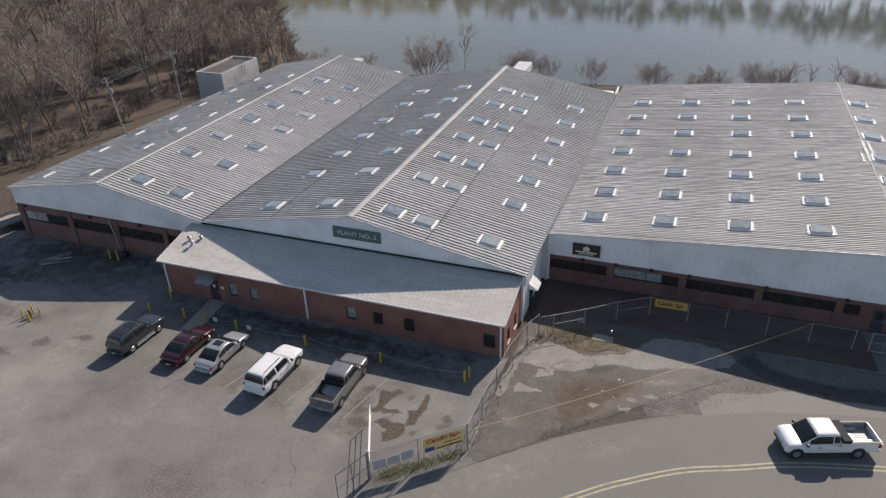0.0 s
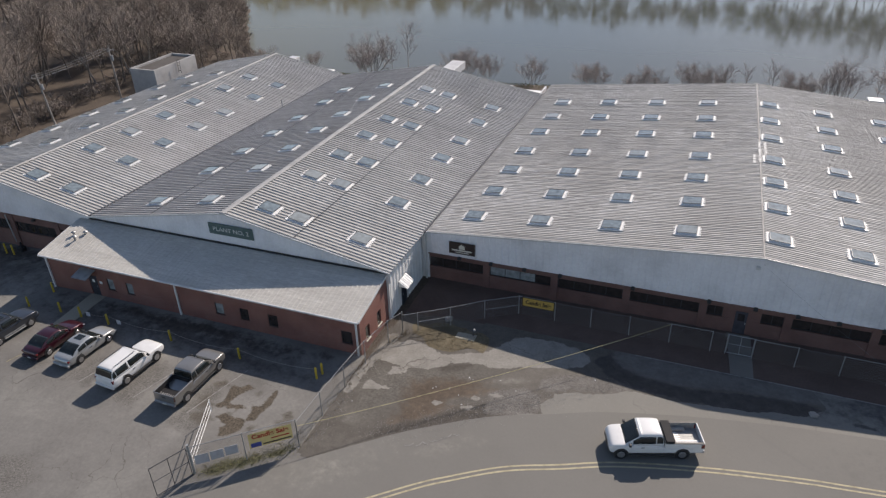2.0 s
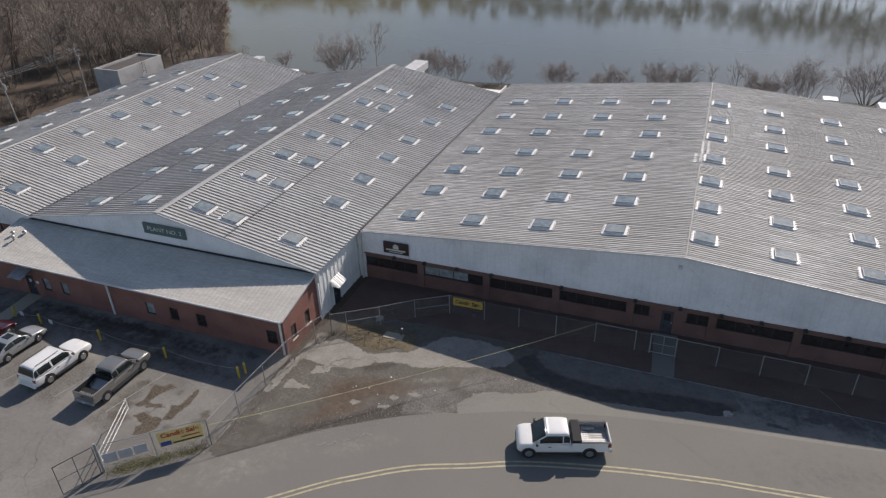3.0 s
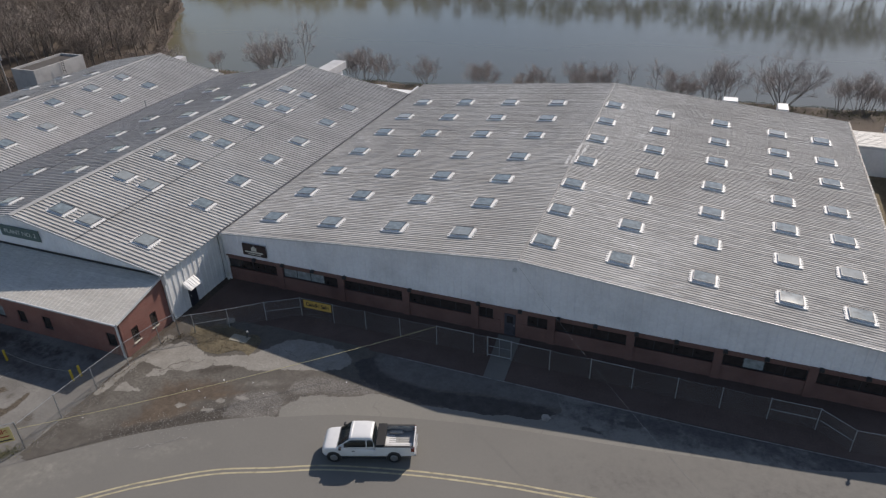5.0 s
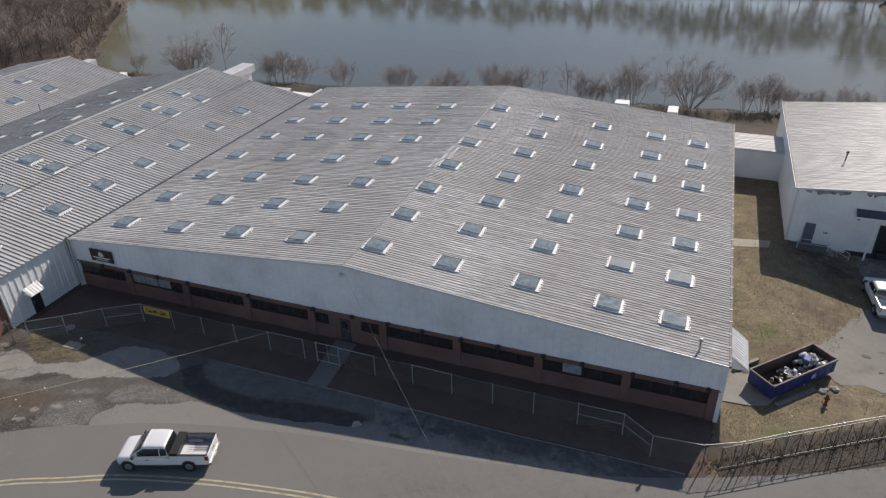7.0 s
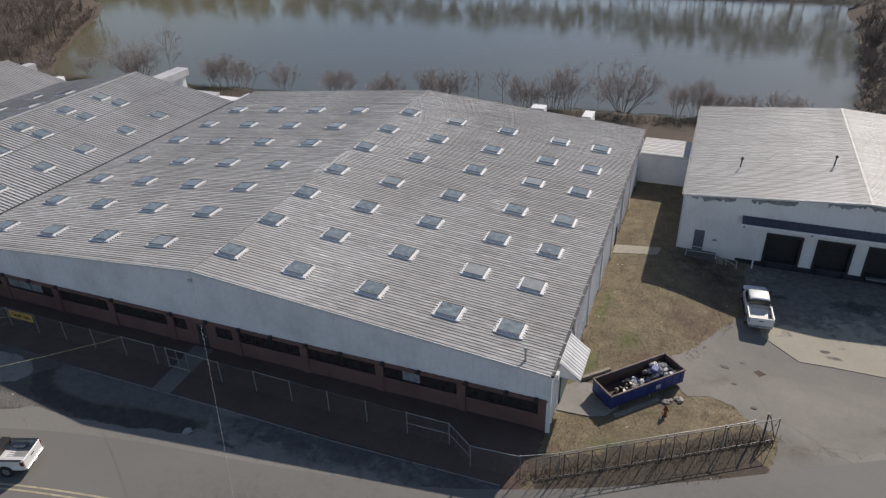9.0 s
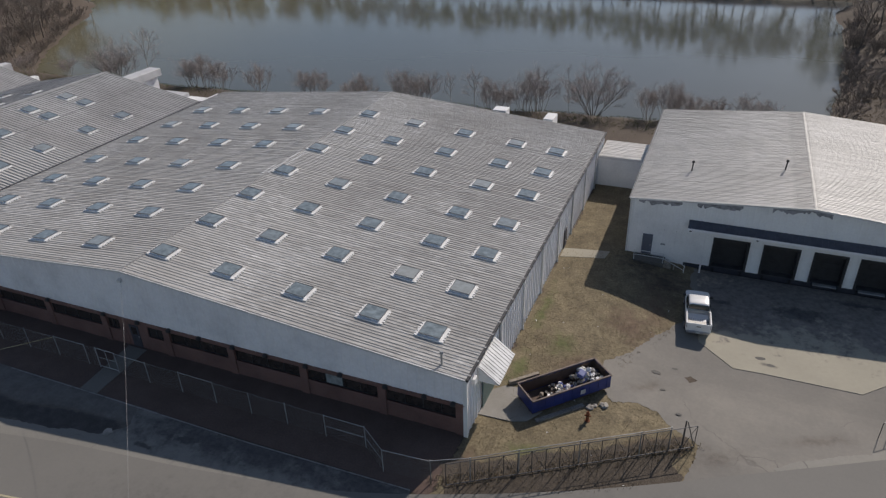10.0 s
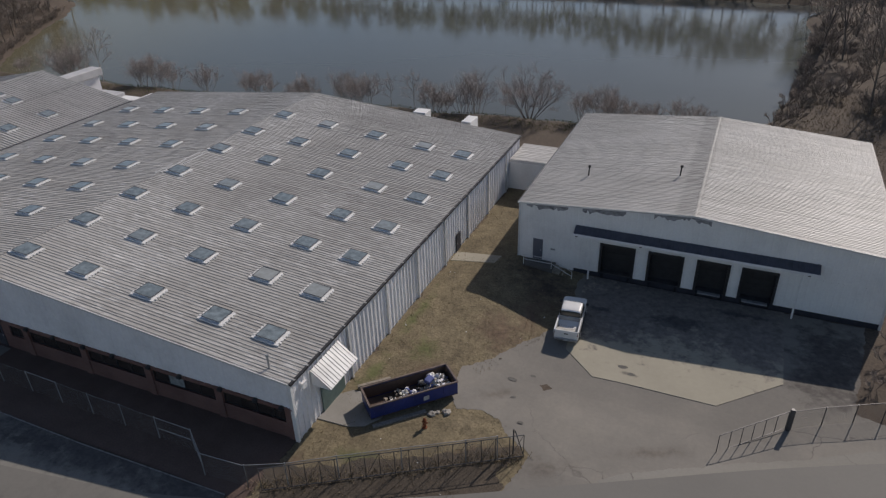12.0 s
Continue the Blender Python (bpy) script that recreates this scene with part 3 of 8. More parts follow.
def river_depth(x, y):
    """Signed distance to the water's edge: above zero within the river."""
    inside, best = False, 1e9
    for (ax, ay), (bx, by) in zip(RIVER, RIVER[1:] + RIVER[:1]):
        if (ay > y) != (by > y) and x < (bx - ax) * (y - ay) / (by - ay) + ax:
            inside = not inside
        dx, dy = bx - ax, by - ay
        k = min(1, max(0, ((x - ax) * dx + (y - ay) * dy) / (dx * dx + dy * dy)))
        best = min(best, math.hypot(ax + k * dx - x, ay + k * dy - y))
    return best if inside else -best


def land(x, y):
    z = -0.5 * sm(-x, 40, 62) * sm(y, 24, 36)
    z -= 0.8 * sm(x, 43, 52) * sm(y, 53, 64) * (1 - sm(y, 92, 104))
    return z


def h(x, y):
    z = land(x, y)
    if y > 95:
        d = river_depth(x, y)
        wob = 1.2 * noise.noise(Vector((x * 0.12, y * 0.12, 0)))
        rise = 2.5 * sm(y, 222, 245) + 1.5 * sm(-x, 85, 130) + 1.2 * sm(x, 74, 90) * sm(y, 120, 140)
        if d > 0:
            return WATER_Z - min(2.5, 0.35 * d)
        k = sm(-d + wob, 0.0, 5.0)
        z = (WATER_Z - 0.05) * (1 - k) + (z + rise * sm(-d, 0, 14) + 0.25 * noise.noise(Vector((x * 0.3, y * 0.3, 5)))) * k
    elif x < -76:
        z += (0.6 * noise.noise(Vector((x * 0.07, y * 0.07, 0))) + 0.8 * sm(-x, 85, 130)) * sm(-x, 78, 90)
    return z


def spread(stops):
    out = []
    for (a, step), (b, _) in zip(stops, stops[1:]):
        n = max(1, round((b - a) / step))
        out += [a + (b - a) * i / n for i in range(n)]
    return out + [stops[-1][0]]


gx = spread([(-2500, 500), (-500, 40), (-180, 6), (-90, 3), (110, 6), (180, 40), (500, 500), (2500, 1)])
gy = spread([(-2000, 500), (-150, 30), (0, 5), (45, 3), (100, 1.6), (128, 3), (240, 8), (300, 60), (600, 500), (3000, 1)])
verts = [(x, y, h(x, y) - 0.03) for y in gy for x in gx]
nx = len(gx)
faces = [(j * nx + i, j * nx + i + 1, (j + 1) * nx + i + 1, (j + 1) * nx + i) for j in range(len(gy) - 1) for i in range(nx - 1)]
me = bpy.data.meshes.new("ground")
me.from_pydata(verts, [], faces)
me.materials.append(M["litter"])
for f in me.polygons:
    f.use_smooth = True
tagged(new("ground", me), "brown leaf litter and bare winter soil round the plant", "ground", kind="structure")
bm = bmesh.new()
bm.faces.new([bm.verts.new((x, y, WATER_Z)) for x, y in ((-430, 105), (95, 105), (95, 250), (-430, 250))])
tagged(part("water", bm, M["river"]), "calm grey-green river reflecting sky and bare trees", "river", kind="structure")


def patch(name, poly, lift, material, label, category, wobble=0.0, step=2.0, seed=0, kind="structure", thick=0.0, parent=None, rag=0.0):
    """A piece of paving or soil laid over the land, with an uneven edge where wobble is given."""
    pts = []
    for (ax, ay), (bx, by) in zip(poly, poly[1:] + poly[:1]):
        n = max(1, int(math.hypot(bx - ax, by - ay) / (0.14 if rag else 0.5))) if wobble else 1
        for i in range(n):
            x, y = ax + (bx - ax) * i / n, ay + (by - ay) * i / n
            if wobble:
                x += wobble * (noise.noise(Vector((x * 0.6, y * 0.6, seed))) + 0.5 * noise.noise(Vector((x * 1.9, y * 1.9, seed + 3))))
                y += wobble * (noise.noise(Vector((x * 0.6, y * 0.6, seed + 7))) + 0.5 * noise.noise(Vector((x * 1.9, y * 1.9, seed + 9))))
                if rag:
                    x += rag * noise.noise(Vector((x * 4.5, y * 4.5, seed + 11))) + 0.4 * rag * noise.noise(Vector((x * 11, y * 11, seed + 13)))
                    y += rag * noise.noise(Vector((x * 4.5, y * 4.5, seed + 17))) + 0.4 * rag * noise.noise(Vector((x * 11, y * 11, seed + 19)))
            pts.append((x, y))
    bm = bmesh.new()
    bm.faces.new([bm.verts.new((x, y, 0)) for x, y in pts])
    xs, ys = [p[0] for p in pts], [p[1] for p in pts]
    for lo, hi, nrm in ((min(xs), max(xs), (1, 0, 0)), (min(ys), max(ys), (0, 1, 0))):
        v = math.ceil(lo / step) * step
        while v < hi:
            bmesh.ops.bisect_plane(bm, geom=bm.verts[:] + bm.edges[:] + bm.faces[:], plane_co=[v * c for c in nrm], plane_no=nrm)
            v += step
    bmesh.ops.triangulate(bm, faces=bm.faces[:])
    for v in bm.verts:
        v.co.z = h(v.co.x, v.co.y) + lift
    for f in bm.faces:
        if f.normal.z < 0:
            f.normal_flip()
    if thick:
        rim = bmesh.ops.extrude_edge_only(bm, edges=[e for e in bm.edges if e.is_boundary])
        for v in rim["geom"]:
            if isinstance(v, bmesh.types.BMVert):
                v.co.z -= thick
    ob = part(name, bm, M[material], parent)
    return tagged(ob, label, category, kind=kind)


def ribbon(name, pts, width, lift, material, label, category):
    bm = bmesh.new()
    rows = []
    for i, p in enumerate(pts):
        a, b = Vector(pts[max(0, i - 1)]), Vector(pts[min(len(pts) - 1, i + 1)])
        s = (b - a).normalized()
        s = Vector((-s.y, s.x)) * width / 2
        rows.append([bm.verts.new((p[0] + k * s.x, p[1] + k * s.y, h(p[0], p[1]) + lift)) for k in (-1, 1)])
    for a, b in zip(rows, rows[1:]):
        bm.faces.new((a[0], b[0], b[1], a[1]))
    bmesh.ops.recalc_face_normals(bm, faces=bm.faces[:])
    for f in bm.faces:
        if f.normal.z < 0:
            f.normal_flip()
    return tagged(part(name, bm, M[material]), label, category, kind="structure")


def curve_pts(ctrl, n=8):
    """A smooth line through control points."""
    c = [Vector(p) for p in ctrl]
    c = [2 * c[0] - c[1]] + c + [2 * c[-1] - c[-2]]
    out = []
    for i in range(1, len(c) - 2):
        for k in range(n):
            t = k / n
            out.append(tuple(0.5 * (2 * c[i] + (c[i + 1] - c[i - 1]) * t + (2 * c[i - 1] - 5 * c[i] + 4 * c[i + 1] - c[i + 2]) * t * t
                                    + (3 * c[i] - c[i - 1] - 3 * c[i + 1] + c[i + 2]) * t ** 3)))
    return out + [tuple(c[-2])]


CENTRE = [(-60, -40), (-40, -8), (-24, 12), (-15, 20.5), (-7.6, 27.0), (-4.9, 29.0), (-2, 30.8), (1.2, 32.1), (4.6, 33.5), (9.9, 34.9), (15.3, 35.9), (18.4, 36.3),
          (26, 37.3), (36, 39.3), (47.93, 43.91), (59.7, 49.97), (73.38, 57.26), (98.78, 70.43), (157.37, 102.83)]
mid = curve_pts(CENTRE, 6)

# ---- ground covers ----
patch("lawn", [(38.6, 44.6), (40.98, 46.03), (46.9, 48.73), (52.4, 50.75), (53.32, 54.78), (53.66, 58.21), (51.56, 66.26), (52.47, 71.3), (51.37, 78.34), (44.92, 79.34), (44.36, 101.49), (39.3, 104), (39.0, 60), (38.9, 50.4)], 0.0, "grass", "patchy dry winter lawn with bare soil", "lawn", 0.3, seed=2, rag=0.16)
patch("lawn_strip", [(-14.8, 44.3), (-6.5, 45.2), (-4, 44.9), (5, 44.8), (37.4, 45.1), (38.6, 44.6), (38.8, 50.4), (-14.8, 50.4)], -0.004, "soil_dark", "strip of dead grass and bare soil along the plant's front wall", "lawn", 0.1, seed=4)
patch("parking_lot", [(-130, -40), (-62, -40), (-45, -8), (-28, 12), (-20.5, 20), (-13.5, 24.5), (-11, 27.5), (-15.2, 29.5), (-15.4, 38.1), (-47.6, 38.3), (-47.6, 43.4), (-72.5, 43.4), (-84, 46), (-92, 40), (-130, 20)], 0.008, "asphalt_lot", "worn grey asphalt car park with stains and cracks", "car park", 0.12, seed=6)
def outline_distance(px, py, polys):
    """Distance of many places to the nearest of some outlines, above zero within one."""
    best = np.full(len(px), -9.0)
    for poly in polys:
        inside, near = np.zeros(len(px), bool), np.full(len(px), 9.0)
        for (ax, ay), (bx, by) in zip(poly, poly[1:] + poly[:1]):
            dx, dy = bx - ax, by - ay
            k = np.clip(((px - ax) * dx + (py - ay) * dy) / (dx * dx + dy * dy), 0, 1)
            near = np.minimum(near, np.hypot(ax + k * dx - px, ay + k * dy - py))
            cross = (ay > py) != (by > py)
            inside ^= cross & (px < (bx - ax) * (py - ay) / ((by - ay) or 1e-9) + ax)
        best = np.maximum(best, np.where(inside, near, -near))
    return best


def field_sheet(name, poly, lift, material, covers, label, category, cell=0.25):
    """A finely divided sheet on the land that stores its distance from every cover's outline."""
    xs, ys = [p[0] for p in poly], [p[1] for p in poly]
    nx, ny = int((max(xs) - min(xs)) / cell) + 1, int((max(ys) - min(ys)) / cell) + 1
    X, Y = np.meshgrid(min(xs) + cell * np.arange(nx), min(ys) + cell * np.arange(ny))
    px, py = X.ravel(), Y.ravel()
    keep = outline_distance(px, py, [poly]) > 0
    num = np.cumsum(keep) - 1
    verts = [(x, y, h(x, y) + lift) for x, y in zip(px[keep].tolist(), py[keep].tolist())]
    faces = []
    for j in range(ny - 1):
        for i in range(nx - 1):
            q = (j * nx + i, j * nx + i + 1, (j + 1) * nx + i + 1, (j + 1) * nx + i)
            if all(keep[k] for k in q):
                faces.append(tuple(int(num[k]) for k in q))
    me = bpy.data.meshes.new(name)
    me.from_pydata(verts, [], faces)
    me.materials.append(M[material])
    for key, polys in covers.items():
        me.attributes.new(key, "FLOAT", "POINT").data.foreach_set("value", outline_distance(px[keep], py[keep], polys).astype(np.float32))
    return tagged(new(name, me), label, category, kind="structure")


# covers of the old drive
PALE = [[(-14.3, 38.1), (-14.2, 40.1), (-12.8, 41.1), (-10.8, 40.8), (-9.8, 40.1), (-8.2, 40.9), (-7.0, 41.4), (-6.4, 41.8), (-5.6, 43.3), (-4.6, 44.3), (-2.0, 44.6), (0.3, 44.2), (1.2, 43.1), (0.8, 42.2), (-1.4, 41.3), (-3.4, 40.8), (-5.4, 39.9), (-7.2, 40.0), (-8.8, 39.4), (-9.8, 38.4), (-11.7, 37.8)],
        [(-12.9, 36.7), (-12.8, 37.6), (-11.8, 37.9), (-11.6, 37.2)], [(-14.0, 34.6), (-13.9, 36.0), (-13.1, 35.5), (-11.8, 35.3)], [(-15.2, 34.0), (-15.2, 37.2), (-14.6, 41.6), (-13.8, 41.3), (-14.4, 38.0), (-14.6, 33.8)]]
PALE += [[(x - 0.5, y - 0.15), (x - 0.05, y + 0.22), (x + 0.5, y + 0.15), (x + 0.1, y - 0.22)] for x, y in ((-6.0, 35.3), (-5.8, 36.4), (-4.5, 37.05), (-8.4, 35.0))]
COVERS = {"worn": [[(-12.9, 30.8), (-13.9, 34.1), (-14.2, 37.3), (-11.6, 37.8), (-7.6, 39.1), (-5.6, 39.8), (-4.0, 40.6), (-7.1, 37.0), (-9.6, 35.5), (-11.2, 33.7), (-11.9, 32.0)]],
          "rust_soil": [[(-10.6, 34.4), (-10.9, 36.6), (-7.4, 38.0), (-5.4, 38.2), (-6.7, 36.6), (-7.9, 35.0), (-9.1, 33.0), (-10.3, 32.6)]],
          "grit": [[(-4.8, 35.2), (-5.0, 37.4), (-2.8, 38.5), (-1.6, 38.2), (-1.2, 36.7), (-1.5, 36.0), (-3.1, 35.4)], [(-2.0, 38.7), (-1.5, 40.3), (-0.3, 41.0), (1.7, 41.2), (4.6, 40.9), (2.6, 39.9), (0.7, 39.5), (-1.0, 38.7)]],
          "mud": [[(-11.4, 30.2), (-11.0, 31.4), (-8.2, 33.6), (-6.3, 35.3), (-4.6, 36.4), (-3.9, 35.2), (-6.3, 33.6), (-8.3, 32.2)], [(-9.6, 38.6), (-8.4, 39.5), (-7.2, 39.9), (-7.6, 39.0), (-9.0, 38.2)]],
          "damp": [[(1.3, 43.2), (2.6, 44.6), (3.6, 43.1), (5.6, 42.5), (8.6, 42.3), (12.2, 43.0), (16.0, 43.4), (17.6, 42.6), (16.6, 41.5), (13.1, 41.2), (8.7, 40.9), (5.0, 41.2), (2.8, 41.7)]],
          "lane": [[(2.6, 44.2), (3.0, 45.4), (19.0, 45.4), (19.0, 43.6), (12.0, 43.2), (7.7, 42.4), (5.0, 42.6), (3.6, 43.1)]],
          "pale": PALE}
field_mat("drive_cover", "asphalt_old", (
    ("worn", (0.085, 0.077, 0.065), (0.165, 0.153, 0.135), 5.0, 0.8, 0.6, 0.9, 0.5),
    ("rust_soil", (0.075, 0.058, 0.043), (0.135, 0.102, 0.075), 3.0, 0.8, 0.7, 0.95, 0),
    ("mud", (0.04, 0.033, 0.026), (0.09, 0.078, 0.065), 4.0, 0.35, 0.3, 0.8, 0),
    ("grit", (0.045, 0.039, 0.033), (0.27, 0.255, 0.235), 11.0, 0.3, 0.25, 0.9, 0),
    ("damp", (0.03, 0.027, 0.025), (0.062, 0.056, 0.053), 2.0, 0.35, 0.12, 0.6, 0),
    ("lane", (0.122, 0.115, 0.107), (0.165, 0.155, 0.143), 3.0, 0.3, 0.22, 0.85, 0),
    ("pale", (0.225, 0.213, 0.19), (0.30, 0.285, 0.258), 6.0, 0.3, 0.035, 0.9, 0.36)))
field_sheet("old_drive", [(-15.5, 27.6), (-15.2, 41.5), (-14.8, 44.6), (-6.2, 45.35), (4.5, 45.15), (18.5, 45.0), (18.5, 40.6), (8, 38.2), (2, 35.7), (-4, 32.7), (-9, 28.7), (-12, 26.2)], 0.0165, "drive_cover", COVERS,
            "worn drive: brown soil, gravel and pale cracked remnants of paving", "drive", 0.2)
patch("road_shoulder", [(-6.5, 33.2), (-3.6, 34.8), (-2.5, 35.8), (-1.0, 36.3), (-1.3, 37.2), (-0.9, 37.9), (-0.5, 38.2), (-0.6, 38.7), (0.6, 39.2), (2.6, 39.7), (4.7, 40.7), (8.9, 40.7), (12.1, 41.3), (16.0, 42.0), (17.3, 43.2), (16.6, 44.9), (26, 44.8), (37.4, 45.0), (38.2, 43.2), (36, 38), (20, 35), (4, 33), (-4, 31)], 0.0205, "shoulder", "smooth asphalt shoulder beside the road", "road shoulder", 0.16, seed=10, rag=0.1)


ribbon("road", mid, 9.4, 0.0245, "road", "curving two-lane asphalt road", "road")
for off, tag in ((0.17, ""), (-0.17, "")):
    line = []
    for i, p in enumerate(mid):
        a, b = Vector(mid[max(0, i - 1)]), Vector(mid[min(len(mid) - 1, i + 1)])
        s = (b - a).normalized()
        line.append((p[0] - s.y * off, p[1] + s.x * off))
    ribbon("centre_line", line, 0.13, 0.032, "yellow_line", "faded solid yellow centre line painted on the road", "road marking")
patch("grass_island", [(-13.3, 43.4), (-12.9, 41.6), (-11.2, 40.9), (-9.6, 40.5), (-7.1, 41.4), (-6.5, 42.6), (-7.6, 43.6), (-9.4, 44.2), (-11.5, 43.9)], 0.03, "weed_soil", "low island of dry weeds on the drive", "weeds", 0.8, seed=28)
patch("soil_verge", [(38.5, 47.8), (44.77, 50.94), (52.13, 55.28), (52.54, 54.18), (51.58, 52.76), (52.19, 51.46), (51.73, 49.84), (39.5, 45.1)], 0.02, "drift", "bare brown soil and litter outside the yard fence", "verge", 0.4, seed=33, rag=0.2)
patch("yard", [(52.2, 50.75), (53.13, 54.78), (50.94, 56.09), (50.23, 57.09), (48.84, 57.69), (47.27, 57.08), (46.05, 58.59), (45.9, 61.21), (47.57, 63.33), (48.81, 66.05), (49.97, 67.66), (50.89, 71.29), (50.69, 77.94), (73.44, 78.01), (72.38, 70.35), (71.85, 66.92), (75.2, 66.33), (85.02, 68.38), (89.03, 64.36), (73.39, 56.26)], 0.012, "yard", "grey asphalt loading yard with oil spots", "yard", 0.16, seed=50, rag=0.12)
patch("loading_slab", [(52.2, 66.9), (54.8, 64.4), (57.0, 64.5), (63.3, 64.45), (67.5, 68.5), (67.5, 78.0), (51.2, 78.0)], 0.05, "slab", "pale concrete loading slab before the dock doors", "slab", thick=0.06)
patch("entrance_apron", [(57.4, 54.4), (58.6, 55.4), (63.2, 58.2), (68.0, 60.9), (73.4, 64.1), (80, 67.8), (80, 66.4), (73.2, 62.7), (69.0, 60.0), (64.2, 57.4), (59.9, 54.7), (57.8, 53.8)], 0.0285, "shoulder", "worn asphalt apron between road and yard", "apron", 0.15, seed=33, rag=0.1)
patch("concrete_pad", [(38.9, 52.5), (41.3, 52.6), (42.3, 53.0), (43.0, 54.2), (41.5, 56.0), (39.9, 55.9), (39.2, 55.2)], 0.06, "paving_pale", "concrete pad at the plant's side door", "slab", thick=0.1)
patch("side_path", [(39.2, 74.9), (43.12, 75.88), (43.36, 77.32), (39.2, 76.6)], 0.03, "slab", "narrow concrete path across the lawn", "path", thick=0.05)
patch("gate_path", [(10.7, 50.2), (12.5, 50.2), (12.7, 45.0), (11.1, 45.0)], 0.03, "yard", "concrete footpath from the gate to the door", "path", thick=0.05)
patch("office_path", [(-42.9, 38.0), (-41.3, 38.0), (-41.0, 33.3), (-42.5, 33.2)], 0.04, "slab", "concrete footpath to the office door", "path", thick=0.05)
for i, (cx, cy, r) in enumerate(((49.57, 61.72, 0.45), (50.93, 62.83, 0.3), (50.29, 59.81, 0.25), (51.61, 57.4, 0.3), (56.69, 66.27, 0.5), (57.39, 65.67, 0.4), (58.85, 72.83, 0.7))):
    patch("oil_spot", [(cx + 0.8 * r * math.cos(k * 0.628), cy + 0.45 * r * math.sin(k * 0.628)) for k in range(10)], 0.06, "oil", "dark oil spot on the loading yard", "stain", 0.15, seed=60 + i)
ribbon("kerb_line", [(4.3, 44.9), (13, 44.9), (26, 44.8), (37.4, 45.0)], 0.09, 0.05, "white_line", "worn pale edge along the shoulder", "road edge")

# leaf drifts and loose grit on the car park
DRIFT = [[(-23.3, 31.8), (-22.6, 31.8), (-22.1, 32.2), (-21.4, 32.0), (-22.0, 31.5), (-22.2, 30.9), (-22.3, 30.3), (-22.6, 29.5), (-23.1, 29.4), (-22.9, 30.4)],
         [(-22.6, 30.2), (-22.0, 30.05), (-21.3, 30.3), (-20.8, 30.0), (-21.5, 29.75), (-22.2, 29.6)],
         [(-19.8, 32.5), (-19.5, 32.0), (-19.3, 31.0), (-19.55, 30.2), (-19.6, 29.2), (-20.3, 28.8), (-20.3, 30.0), (-20.5, 30.3), (-20.0, 30.6), (-19.95, 31.5)],
         [(-22.5, 28.6), (-22.0, 29.1), (-21.2, 28.9), (-20.2, 29.1), (-20.0, 28.2), (-20.4, 27.5), (-21.1, 27.1), (-21.5, 27.8), (-21.2, 28.2), (-21.7, 28.3)]]
FAINT = [[(-24.8, 31.5), (-24.0, 32.1), (-23.5, 31.7), (-24.2, 31.2)], [(-24.6, 30.1), (-24.2, 30.5), (-23.9, 29.8), (-23.4, 29.6), (-24.0, 28.8), (-24.5, 29.1)],
         [(-24.3, 28.3), (-23.5, 28.9), (-22.9, 28.4), (-22.3, 28.3), (-23.1, 27.6), (-23.9, 27.7)], [(-18.1, 30.3), (-17.7, 30.9), (-17.3, 30.3), (-17.6, 29.8)],
         [(-18.2, 29.6), (-17.3, 29.95), (-17.4, 29.45), (-17.9, 29.3)], [(-21.1, 31.6), (-20.75, 31.8), (-20.65, 31.2)], [(-21.9, 29.15), (-21.4, 29.65), (-21.45, 29.15)], [(-19.75, 28.5), (-19.15, 28.7), (-19.4, 28.1)]]
GRIT = [[(-31.6, 27.9), (-32.6, 30.6), (-30.4, 32.4), (-28.8, 31.6), (-28.9, 27.2)], [(-36.2, 28.0), (-35.6, 31.2), (-34.0, 31.6), (-33.6, 28.2)], [(-41.4, 28.2), (-40.9, 29.6), (-38.6, 29.4), (-38.8, 28.0)], [(-25.2, 27.0), (-25.0, 31.5), (-23.6, 31.8), (-22.6, 26.6)],
        [(-33.8, 18.2), (-34.6, 20.2), (-31.8, 21.4), (-29.6, 20.0), (-30.8, 18.0)]]
field_mat("lot_cover", "asphalt_lot", (
    ("grit", (0.075, 0.07, 0.064), (0.235, 0.225, 0.207), 9.0, 0.6, 0.5, 0.92, 0),
    ("faint_leaves", (0.06, 0.052, 0.042), (0.16, 0.145, 0.122), 7.0, 0.3, 0.25, 0.95, 0),
    ("leaves", (0.036, 0.029, 0.022), (0.15, 0.124, 0.093), 6.0, 0.2, 0.08, 0.95, 0)))
field_sheet("parking_surface", [(-49.0, 14.0), (-49.0, 33.0), (-15.6, 33.0), (-15.6, 29.2), (-12.2, 27.3), (-14.2, 24.8), (-20.8, 20.2), (-26.0, 14.0)], 0.0125, "lot_cover", {"grit": GRIT, "faint_leaves": FAINT, "leaves": DRIFT},
            "car park asphalt with drifts of dead leaves and loose grit", "car park", 0.17)
for x0, x1 in ((-48.9, -47.6), (-41.9, -40.5), (-34.6, -33.3), (-29.4, -28.2), (-24.6, -23.5)):
    ribbon("bay_line", [(x0, 28.2), (x1 + 0.35, 33.6)], 0.09, 0.022, "old_line" if x0 < -41 else "white_line", "faded parking bay line on the asphalt", "road marking")
ribbon("bay_line", [(-50.2, 28.5), (-45.9, 28.9)], 0.1, 0.022, "old_line", "faded yellow parking bay line", "road marking")


